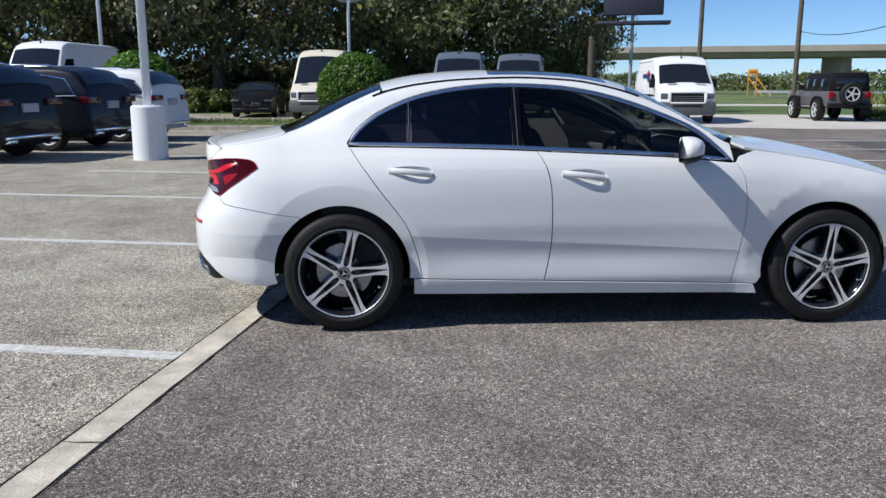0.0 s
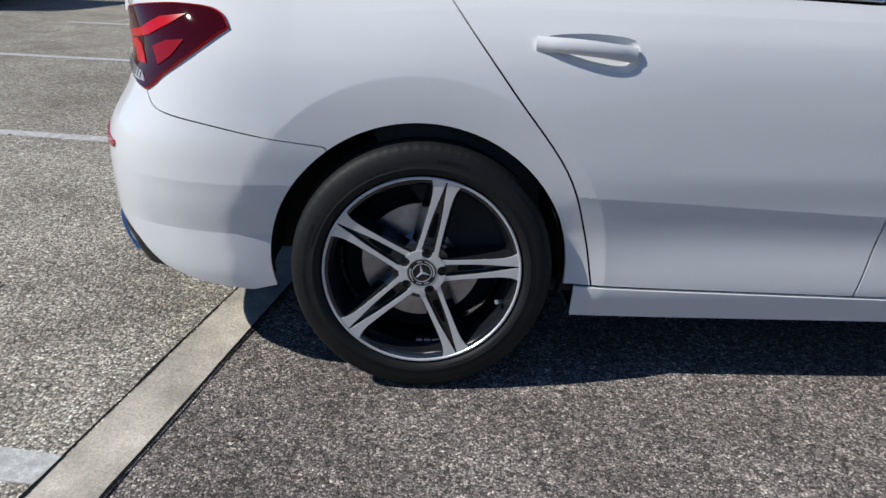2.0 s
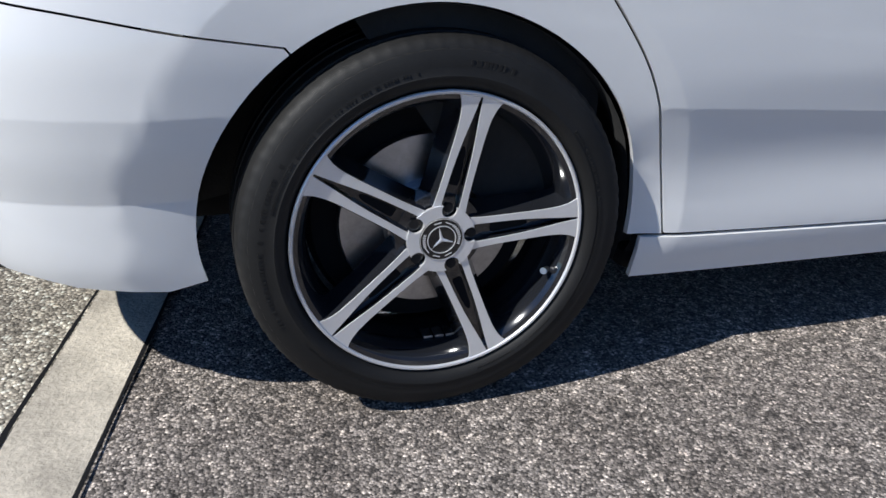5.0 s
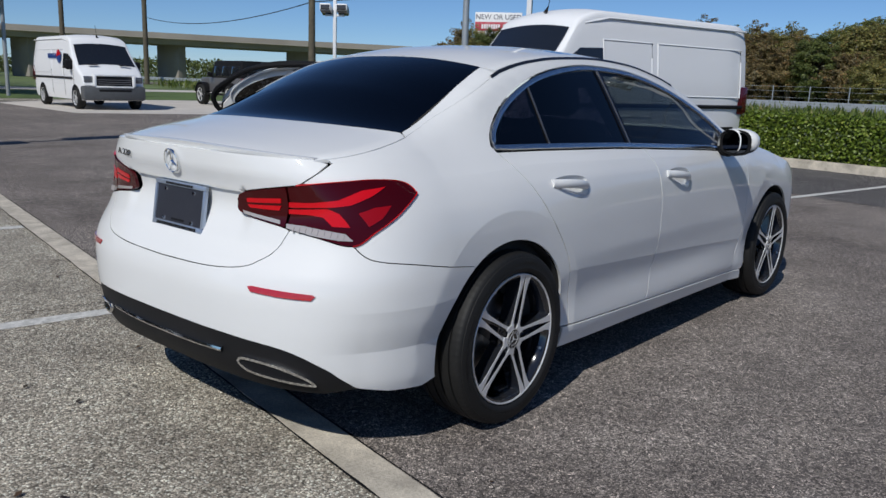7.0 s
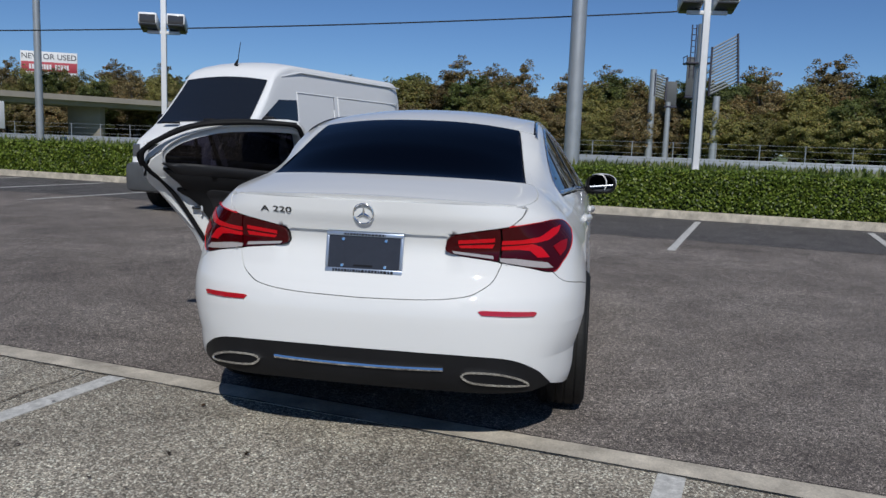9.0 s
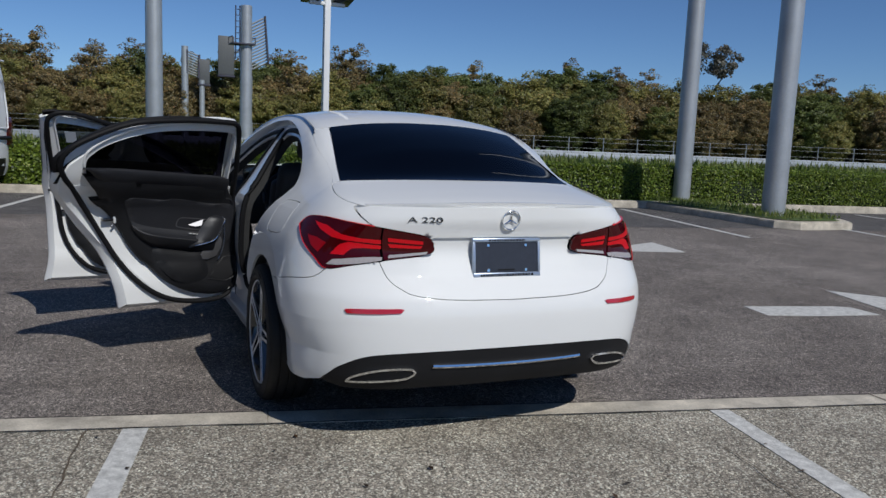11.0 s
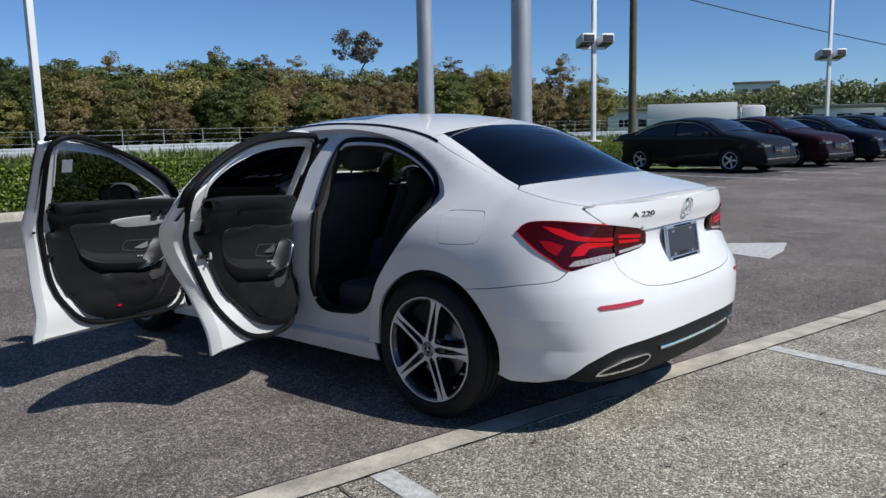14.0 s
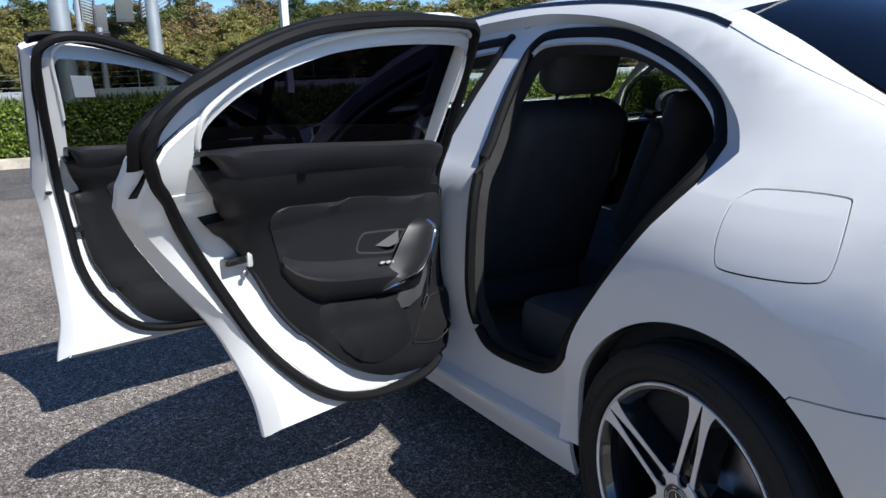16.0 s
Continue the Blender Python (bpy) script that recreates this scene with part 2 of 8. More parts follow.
def foliage(name, dark, light, dry=None, gloss=0.45):
    """Leaves: each leaf has its own shade, and lets some light through."""
    m = shader(name, light, gloss)
    geo = node(m, "ShaderNodeNewGeometry")
    stops = [(0.0, dark), (0.7, light)] + ([(0.86, light), (1.0, dry)] if dry else [])
    c = ramp(m, geo.outputs["Random Per Island"], *stops)
    info = node(m, "ShaderNodeObjectInfo")
    hue = node(m, "ShaderNodeHueSaturation")
    r = node(m, "ShaderNodeMapRange")
    r.inputs["To Min"].default_value, r.inputs["To Max"].default_value = 0.72, 1.25
    wire(m, info.outputs["Random"], r.inputs["Value"])
    wire(m, r.outputs["Result"], hue.inputs["Value"])
    wire(m, c, hue.inputs["Color"])
    b = m.node_tree.nodes["Principled BSDF"]
    wire(m, hue.outputs["Color"], b.inputs["Base Color"])
    tl = node(m, "ShaderNodeBsdfTranslucent")
    wire(m, hue.outputs["Color"], tl.inputs["Color"])
    mix = node(m, "ShaderNodeMixShader", Fac=0.42)
    wire(m, b.outputs["BSDF"], mix.inputs[1])
    wire(m, tl.outputs["BSDF"], mix.inputs[2])
    wire(m, mix.outputs["Shader"], m.node_tree.nodes["Material Output"].inputs["Surface"])
    return m


leaf_hedge = foliage("leaf_hedge", (0.018, 0.038, 0.006), (0.205, 0.290, 0.036), (0.42, 0.46, 0.10))
leaf_bush = foliage("leaf_bush", (0.03, 0.09, 0.012), (0.15, 0.30, 0.03))
leaf_wood = foliage("leaf_wood", (0.058, 0.062, 0.020), (0.34, 0.325, 0.105), (0.44, 0.29, 0.11))
leaf_dry = foliage("leaf_dry", (0.070, 0.058, 0.028), (0.33, 0.265, 0.12), (0.50, 0.27, 0.12))
leaf_green = foliage("leaf_green", (0.035, 0.052, 0.016), (0.20, 0.235, 0.070))
leaf_litter = foliage("leaf_litter", (0.03, 0.02, 0.012), (0.10, 0.06, 0.035))
leaf_oak = foliage("leaf_oak", (0.048, 0.062, 0.027), (0.23, 0.25, 0.105))
moss_grey = foliage("moss_grey", (0.09, 0.09, 0.075), (0.22, 0.21, 0.17))
leaf_grass = foliage("leaf_grass", (0.05, 0.085, 0.018), (0.20, 0.25, 0.055), (0.32, 0.28, 0.12))
bark = plain("bark", (0.085, 0.068, 0.05), 0.95, 0.3, 4, 0.6, 0.03, fine=30)
# near-black green put in for the shade deep among leaves
leaf_shade_core = plain("leaf_shade_core", (0.012, 0.022, 0.006), 0.95, 0.3, 20, 0.3)


# ---- mesh tools ----
from mathutils.geometry import delaunay_2d_cdt


def link(name, me, material, parent=None, label=""):
    ob = new(name, me)
    if material is not None:
        me.materials.append(material)
    if parent is not None:
        ob.parent = parent
    if label:
        ob["label"] = label
    return ob


def part(name, bm, material, parent, label="", smooth=True):
    """One bmesh as one mesh object under a thing or a part."""
    me = bpy.data.meshes.new(name)
    bmesh.ops.recalc_face_normals(bm, faces=bm.faces)
    for f in bm.faces:
        f.smooth = smooth
    bm.to_mesh(me)
    bm.free()
    if smooth:
        me.set_sharp_from_angle(angle=radians(38))
    return link(name, me, material, parent, label)


def thing(name, label, category, m=None, group="", kind=""):
    ob = new(name)
    ob.empty_display_size = 0.2
    if m is not None:
        ob.matrix_basis = m
    return tagged(ob, label, category, group, kind)


def box(bm, x0, y0, z0, x1, y1, z1, bevel=0.0, seg=2):
    m = Matrix.LocRotScale(((x0 + x1) / 2, (y0 + y1) / 2, (z0 + z1) / 2), None, (x1 - x0, y1 - y0, z1 - z0))
    made = bmesh.ops.create_cube(bm, size=1, matrix=m)
    if bevel:
        edges = list({e for v in made["verts"] for e in v.link_edges})
        bmesh.ops.bevel(bm, geom=edges, offset=bevel, segments=seg, affect="EDGES", profile=0.5)
    return bm


def boxed(bevel, *sizes):
    bm = bmesh.new()
    for b in sizes:
        box(bm, *b, bevel=bevel)
    return bm


def tube(points, radius, sides=10, closed=False, taper=None, bm=None, flat=1.0):
    """A round bar along a line of points; taper gives the radius at the end; flat squeezes it in height."""
    bm = bm or bmesh.new()
    pts = [Vector(p) for p in points]
    n = len(pts)
    rings = []
    for i, p in enumerate(pts):
        a = pts[(i - 1) % n] if closed or i else pts[0]
        b = pts[(i + 1) % n] if closed or i < n - 1 else pts[-1]
        d = (b - a).normalized()
        ref = Vector((0, 0, 1)) if abs(d.z) < 0.9 else Vector((1, 0, 0))
        r = d.cross(ref).normalized()
        q = r.cross(d)
        rad = radius if taper is None else radius + (taper - radius) * i / (n - 1)
        rings.append([bm.verts.new(p + rad * (math.cos(2 * math.pi * k / sides) * r + flat * math.sin(2 * math.pi * k / sides) * q)) for k in range(sides)])
    for i in range(n if closed else n - 1):
        a, b = rings[i], rings[(i + 1) % n]
        for k in range(sides):
            bm.faces.new((a[k], a[(k + 1) % sides], b[(k + 1) % sides], b[k]))
    if not closed:
        bm.faces.new(rings[0][::-1])
        bm.faces.new(rings[-1])
    return bm


def lathe(profile, sides=48, axis="y", closed=False, bm=None):
    """Turns (radius, along) round an axis through the origin."""
    bm = bm or bmesh.new()
    rings = []
    for k in range(sides):
        c, s = math.cos(2 * math.pi * k / sides), math.sin(2 * math.pi * k / sides)
        rings.append([bm.verts.new((r * c, a, r * s) if axis == "y" else (r * c, r * s, a)) for r, a in profile])
    n = len(profile)
    for k in range(sides):
        a, b = rings[k], rings[(k + 1) % sides]
        for i in range(n if closed else n - 1):
            j = (i + 1) % n
            bm.faces.new((a[i], a[j], b[j], b[i]))
    return bm


def curve(pts, per=8):
    """A smooth line through points (any dimension)."""
    out = []
    n = len(pts)
    for i in range(n - 1):
        p0 = pts[i - 1] if i else tuple(2 * a - b for a, b in zip(pts[0], pts[1]))
        p1, p2 = pts[i], pts[i + 1]
        p3 = pts[i + 2] if i + 2 < n else tuple(2 * b - a for a, b in zip(pts[-2], pts[-1]))
        for k in range(per):
            t = k / per
            out.append(tuple(0.5 * (2 * b + (c - a) * t + (2 * a - 5 * b + 4 * c - d) * t * t + (3 * b - a - 3 * c + d) * t ** 3)
                             for a, b, c, d in zip(p0, p1, p2, p3)))
    out.append(tuple(pts[-1]))
    return out


def arc(cx, cy, r, a0, a1, n=24):
    return [(cx + r * math.cos(radians(a0 + (a1 - a0) * k / n)), cy + r * math.sin(radians(a0 + (a1 - a0) * k / n))) for k in range(n + 1)]


def tidy(loop, gap=0.002):
    out = []
    for p in loop:
        if not out or math.hypot(p[0] - out[-1][0], p[1] - out[-1][1]) > gap:
            out.append((float(p[0]), float(p[1])))
    while len(out) > 3 and math.hypot(out[0][0] - out[-1][0], out[0][1] - out[-1][1]) < gap:
        out.pop()
    return out


def area2(loop):
    return sum(a[0] * b[1] - b[0] * a[1] for a, b in zip(loop, loop[1:] + loop[:1]))


def shrink(loop, d):
    """The loop moved inwards by d (negative: outwards)."""
    loop = tidy(loop)
    sign = 1 if area2(loop) > 0 else -1
    out = []
    n = len(loop)
    for i in range(n):
        a, b, c = loop[i - 1], loop[i], loop[(i + 1) % n]
        e1, e2 = (b[0] - a[0], b[1] - a[1]), (c[0] - b[0], c[1] - b[1])
        l1, l2 = math.hypot(*e1), math.hypot(*e2)
        n1, n2 = (-e1[1] / l1, e1[0] / l1), (-e2[1] / l2, e2[0] / l2)
        m = (n1[0] + n2[0], n1[1] + n2[1])
        l = math.hypot(*m)
        if l < 0.3:
            out.append(b)
            continue
        k = min(2 / l, 1.6) / l
        out.append((b[0] + sign * d * m[0] * k, b[1] + sign * d * m[1] * k))
    return out


def inside(points, loop):
    p = np.asarray(points, float)
    a = np.asarray(loop, float)
    b = np.roll(a, -1, axis=0)
    res = np.zeros(len(p), bool)
    for (x1, y1), (x2, y2) in zip(a, b):
        if y1 == y2:
            continue
        hit = ((y1 > p[:, 1]) != (y2 > p[:, 1])) & (p[:, 0] < (x2 - x1) * (p[:, 1] - y1) / (y2 - y1) + x1)
        res ^= hit
    return res


def resample(loop, step):
    out = []
    for a, b in zip(loop, loop[1:] + loop[:1]):
        k = max(1, int(math.ceil(math.hypot(b[0] - a[0], b[1] - a[1]) / step)))
        out += [(a[0] + (b[0] - a[0]) * i / k, a[1] + (b[1] - a[1]) * i / k) for i in range(k)]
    return out


def triangles(loop, step, holes=(), extra=()):
    """Triangles over the plane inside a loop: points and index triples."""
    loops = [resample(tidy(q), step) for q in (loop, *holes)]
    pts, edges = [], []
    for q in loops:
        base = len(pts)
        pts += q
        edges += [(base + i, base + (i + 1) % len(q)) for i in range(len(q))]
    if extra:
        more = np.array(extra, float)
        ok = inside(more, loops[0])
        for q in loops[1:]:
            ok &= ~inside(more, q)
        rim_pts = np.array(pts)
        pts = pts + [tuple(p) for p in more[ok] if ((rim_pts - p) ** 2).sum(1).min() > 1.6e-5]
    arr = np.array(pts)
    lo, hi = np.array(loops[0]).min(0), np.array(loops[0]).max(0)
    gx, gy = np.arange(lo[0], hi[0], step), np.arange(lo[1], hi[1], step * 0.9)
    grid = np.array([(x + (0.5 * step if j % 2 else 0), y) for j, y in enumerate(gy) for x in gx])
    if len(grid):
        ok = inside(grid, loops[0])
        for q in loops[1:]:
            ok &= ~inside(grid, q)
        grid = grid[ok]
        if len(grid):
            far = np.ones(len(grid), bool)
            for c in arr:
                far &= ((grid - c) ** 2).sum(1) > (0.55 * step) ** 2
            pts = pts + [tuple(g) for g in grid[far]]
    vs, _, fs, *_ = delaunay_2d_cdt([Vector(p) for p in pts], edges, [], 0, 1e-6)
    vs = [tuple(v) for v in vs]
    tri = [f for f in fs if len(f) == 3]
    mid = np.array([[(vs[a][0] + vs[b][0] + vs[c][0]) / 3, (vs[a][1] + vs[b][1] + vs[c][1]) / 3] for a, b, c in tri])
    ok = inside(mid, loops[0])
    for q in loops[1:]:
        ok &= ~inside(mid, q)
    return vs, [f for f, k in zip(tri, ok) if k]


def patch(name, loop, surf, material, parent, step=0.035, holes=(), thick=0.012, lift=0.0, label="", core=(1.2, 0, 0.6), flip=False, puff=None, extra=()):
    """A piece of a curved skin: the loop lies in the skin's own two coordinates; its rim is turned inwards by thick."""
    vs, tri = triangles(loop, step, holes, extra)
    e = 2e-3
    cache = {}

    def sample(a, b):
        key = (round(a, 6), round(b, 6))
        if key not in cache:
            p, pa, pb = Vector(surf(a, b)), Vector(surf(a + e, b)), Vector(surf(a, b + e))
            n = (pa - p).cross(pb - p)
            n = n.normalized() if n.length > 1e-12 else Vector((0, 0, 1))
            if (n.dot(p - Vector(core)) < 0) != flip:
                n = -n
            cache[key] = (p, n)
        return cache[key]
    pos = [sample(*v) for v in vs]
    used = sorted({i for f in tri for i in f})
    mapped = {j: i for i, j in enumerate(used)}
    faces = [tuple(mapped[i] for i in f) for f in tri]
    flips = 0
    for f in faces[:: max(1, len(faces) // 40)]:
        a, b, c = (pos[used[i]] for i in f)
        flips += 1 if (b[0] - a[0]).cross(c[0] - a[0]).dot(a[1]) < 0 else -1
    if flips > 0:
        faces = [f[::-1] for f in faces]
    verts = [pos[j][0] + pos[j][1] * (-lift if flip else lift) for j in used]
    normals = [pos[j][1] for j in used]
    if puff:
        ring = np.array(tidy(loop))
        nxt = np.roll(ring, -1, axis=0)
        way = nxt - ring
        for i, j in enumerate(used):
            q = np.array(vs[j])
            f = np.clip(((q - ring) * way).sum(1) / (way * way).sum(1), 0, 1)
            gap = min(1.0, float(np.sqrt(((ring + way * f[:, None] - q) ** 2).sum(1).min())) / puff[1])
            verts[i] = verts[i] + normals[i] * puff[0] * math.sin(gap * math.pi / 2)
    count = {}
    for f in faces:
        for a, b in zip(f, f[1:] + f[:1]):
            count[(a, b)] = count.get((a, b), 0) + 1
    rim = [(a, b) for a, b in count if (b, a) not in count]
    if thick:
        for a, b in rim:
            n = (normals[a] + normals[b]).normalized()
            out = (verts[b] - verts[a]).cross(n).normalized()
            k = len(verts)
            verts += [verts[a].copy(), verts[b].copy(), verts[b] - normals[b] * thick, verts[a] - normals[a] * thick]
            mix = (out + n * 0.12).normalized()
            normals += [mix, mix, out, out]
            faces.append((k + 3, k + 2, k + 1, k))
    me = bpy.data.meshes.new(name)
    me.from_pydata(verts, [], faces)
    me.polygons.foreach_set("use_smooth", [True] * len(me.polygons))
    if puff:
        me.set_sharp_from_angle(angle=radians(50))
    else:
        me.normals_split_custom_set_from_vertices(normals)
    return link(name, me, material, parent, label)


def strip(name, line, surf, width, material, parent, lift=0.004, closed=False, label=""):
    """A raised trim strip that follows a line on a skin."""
    pts = []
    for a, b in line:
        p, pa, pb = Vector(surf(a, b)), Vector(surf(a + 2e-3, b)), Vector(surf(a, b + 2e-3))
        n = (pa - p).cross(pb - p).normalized()
        pts.append((p, n))
    bm = bmesh.new()
    rings = []
    m = len(pts)
    mid = sum((p for p, _ in pts), Vector()) / m
    for i, (p, n) in enumerate(pts):
        a = pts[(i - 1) % m][0] if closed or i else p
        b = pts[(i + 1) % m][0] if closed or i < m - 1 else p
        d = (b - a).normalized()
        if n.dot(p - Vector((1.2, 0, 0.6))) < 0:
            n = -n
        c = d.cross(n).normalized() * width / 2
        rings.append([bm.verts.new(q) for q in (p - c - n * 0.004, p - c * 0.9 + n * lift * 0.6, p + n * lift, p + c * 0.9 + n * lift * 0.6, p + c - n * 0.004)])
    for i in range(m if closed else m - 1):
        a, b = rings[i], rings[(i + 1) % m]
        for k in range(4):
            bm.faces.new((a[k], a[k + 1], b[k + 1], b[k]))
    return part(name, bm, material, parent, label)


# ---- the lot ----
LOT = pose(0, 0, 0, 0, 0, -11.35)          # x across the bays, y along the concrete ribbon


def sheet(name, loop, z, material, label="", category="", thick=0.0):
    bm = bmesh.new()
    f = bm.faces.new([bm.verts.new((x, y, z)) for x, y in loop])
    bm.normal_update()
    if f.normal.z < 0:
        bmesh.ops.reverse_faces(bm, faces=[f])
    if thick:
        r = bmesh.ops.extrude_face_region(bm, geom=[f])
        bmesh.ops.translate(bm, verts=[v for v in r["geom"] if isinstance(v, bmesh.types.BMVert)], vec=(0, 0, thick))
        bmesh.ops.recalc_face_normals(bm, faces=bm.faces)
    me = bpy.data.meshes.new(name)
    bm.to_mesh(me)
    bm.free()
    return tagged(link(name, me, material), label, category, kind="structure")


def lot(a, b, z=0.0):
    """A place in the lot: a metres past the ribbon's edge towards the hedge, b metres along it."""
    v = LOT @ Vector((a - 0.375, b, z))
    return v.x, v.y


sheet("ground", [(-900, -900), (900, -900), (900, 900), (-900, 900)], -0.03, meadow, "wide flat ground of rough grass", "ground")
sheet("pavement", [lot(0, -60), lot(12.1, -60), lot(12.1, 17), lot(22, 21), lot(22, 31), lot(0, 31)], 0.0, asphalt, "dark grey coarse asphalt of the driving lane", "asphalt")
sheet("pavement", [lot(-0.15, -60), lot(-0.15, 31), lot(-40, 31), lot(-40, -60)], 0.0, old_asphalt, "pale worn asphalt of the parking bays", "asphalt")
sheet("kerb", [lot(0, -60), lot(0, 31), lot(-0.15, 31), lot(-0.15, -60)], -0.02, concrete, "flush concrete ribbon between two asphalts", "kerb", 0.026)


def painted(name, loop, label):
    return tagged(sheet(name, loop, 0.001, line_paint, label, "marking", 0.003), kind="structure")


for i in range(-6, 9):
    b0 = -1.318 + 2.74 * i
    painted("bay_line", [lot(-0.155, b0 + 0.0), lot(-0.155, b0 - 0.105), lot(-5.6, b0 - 0.105), lot(-5.6, b0)], "worn white bay line")


# body surface of the parked saloon: x forward from the rear axle, z up, s = distance from the centre line
def pchip(xs, ys, x):
    n = len(xs)
    if x <= xs[0]:
        return ys[0] + (x - xs[0]) * (ys[1] - ys[0]) / (xs[1] - xs[0])
    if x >= xs[-1]:
        return ys[-1] + (x - xs[-1]) * (ys[-1] - ys[-2]) / (xs[-1] - xs[-2])
    i = 0
    while x > xs[i + 1]:
        i += 1

    def slope(k):
        if k == 0:
            return (ys[1] - ys[0]) / (xs[1] - xs[0])
        if k == n - 1:
            return (ys[-1] - ys[-2]) / (xs[-1] - xs[-2])
        a, b = (ys[k] - ys[k - 1]) / (xs[k] - xs[k - 1]), (ys[k + 1] - ys[k]) / (xs[k + 1] - xs[k])
        if a * b <= 0:
            return 0.0
        ha, hb = xs[k] - xs[k - 1], xs[k + 1] - xs[k]
        w1, w2 = 2 * hb + ha, hb + 2 * ha
        return (w1 + w2) / (w1 / a + w2 / b)
    h = xs[i + 1] - xs[i]
    t = (x - xs[i]) / h
    m0, m1 = slope(i), slope(i + 1)
    return ((2 * t ** 3 - 3 * t ** 2 + 1) * ys[i] + (t ** 3 - 2 * t ** 2 + t) * h * m0
            + (-2 * t ** 3 + 3 * t ** 2) * ys[i + 1] + (t ** 3 - t ** 2) * h * m1)


# how far the skin lies inside the widest line, by height, at five stations along the car
SIDE_Z = (0.20, 0.29, 0.42, 0.50, 0.60, 0.72, 0.82, 0.89, 0.94, 1.00, 1.05, 1.12, 1.22, 1.32, 1.40)
SIDE_X = (-0.30, 0.08, 0.70, 1.60, 2.20, 2.90)
SIDE_IN = (
    (0.060, 0.030, 0.008, 0.000, 0.000, 0.012, 0.034, 0.068, 0.106, 0.166, 0.228, 0.325, 0.450, 0.560, 0.650),
    (0.045, 0.018, 0.006, 0.000, 0.000, 0.008, 0.026, 0.054, 0.088, 0.140, 0.182, 0.222, 0.275, 0.330, 0.385),
    (0.030, 0.006, 0.016, 0.010, 0.000, 0.002, 0.010, 0.026, 0.052, 0.092, 0.122, 0.163, 0.222, 0.285, 0.350),
    (0.030, 0.006, 0.020, 0.014, 0.002, 0.000, 0.006, 0.020, 0.044, 0.078, 0.108, 0.152, 0.215, 0.284, 0.352),
    (0.032, 0.010, 0.014, 0.008, 0.000, 0.000, 0.008, 0.028, 0.058, 0.098, 0.132, 0.180, 0.250, 0.325, 0.400),
    (0.050, 0.020, 0.006, 0.000, 0.000, 0.010, 0.050, 0.110, 0.180, 0.280, 0.360, 0.470, 0.600, 0.700, 0.800),
)
WIDE_X = (-0.90, -0.30, 0.05, 0.70, 1.60, 2.40, 2.75, 3.10, 3.40, 3.65)
WIDE_S = (0.862, 0.880, 0.892, 0.889, 0.889, 0.893, 0.897, 0.865, 0.760, 0.600)
KNEE, POWER = -0.25, 3.2
REAR_Z = (0.18, 0.25, 0.34, 0.45, 0.56, 0.63, 0.68, 0.74, 0.83, 0.90, 0.96, 1.01, 1.06)
REAR_X = (-0.78, -0.84, -0.882, -0.893, -0.896, -0.882, -0.852, -0.815, -0.792, -0.806, -0.824, -0.826, -0.80)


def low_crease(x):
    return 0.555 - 0.055 * x


def shoulder(x):
    return 0.962 - 0.006 * x - 0.008 * x * x - 0.020 * min(max((0.20 - x) / 0.30, 0), 1)


def side(x, z):
    rows = [pchip(SIDE_Z, row, z) for row in SIDE_IN]
    inset = pchip(SIDE_X, rows, min(max(x, SIDE_X[0]), SIDE_X[-1]))
    s = pchip(WIDE_X, WIDE_S, x) - inset
    if 0.30 < x < 2.34:                          # crease low on the doors
        below = max(low_crease(x) - z, 0)
        s -= 0.21 * 0.110 * (1 - math.exp(-below / 0.110)) * min(1, (x - 0.30) / 0.08, (2.34 - x) / 0.12)
    if -0.36 < x < 2.15:                         # shoulder line under the windows
        s -= 0.17 * min(max(z - shoulder(x), 0), 0.03) * min(1, (x + 0.36) / 0.2, (2.15 - x) / 0.15)
    if -0.80 < x < -0.20:                        # facets low on the flanks of the rear bumper
        share = min(1, (-0.20 - x) / 0.13) * min(1, (0.80 + x) / 0.15)
        s -= share * (0.15 * min(max(0.545 - z, 0), 0.135) - 0.12 * min(max(0.41 - z, 0), 0.1))
    for hub in (0.0, 2.729):                     # bands round the wheel arches turn inwards
        d = math.hypot(x - hub, z - 0.335) - 0.362
        if 0 <= d < 0.113 and z > 0.2:
            s -= 0.016 * (1 - d / 0.113) * min(1, (z - 0.2) / 0.1)
    return s


# corner table: arc length against the two shares of the rounded corner
CORNER = []
prev = (0.0, 0.885)
run = 0.0
for step in range(0, 241):
    a = step / 240 * math.pi / 2
    fx, fy = math.sin(a) ** (2 / POWER), math.cos(a) ** (2 / POWER)
    if step == 240:
        fx, fy = 1.0, 0.0
    here = (0.64 * fx, 0.885 * fy)
    run += math.hypot(here[0] - prev[0], here[1] - prev[1])
    CORNER.append((run, fx, fy))
    prev = here
U_END = KNEE - run


def corner(u):
    d = min(max(KNEE - u, 0.0), run)
    lo, hi = 0, 240
    while hi - lo > 1:
        mid = (lo + hi) // 2
        if CORNER[mid][0] < d:
            lo = mid
        else:
            hi = mid
    a, b = CORNER[lo], CORNER[hi]
    t = (d - a[0]) / max(b[0] - a[0], 1e-9)
    return a[1] + t * (b[1] - a[1]), a[2] + t * (b[2] - a[2])


def skin(u, z):
    """Point of the outer skin: along the side u is x, and past the knee it runs round the rear corner to the middle."""
    if u >= KNEE:
        return u, side(u, z), z
    fx, fy = corner(u)
    x = KNEE - (KNEE - pchip(REAR_Z, REAR_X, z)) * fx
    return x, side(max(x, -0.9), z) * fy, z


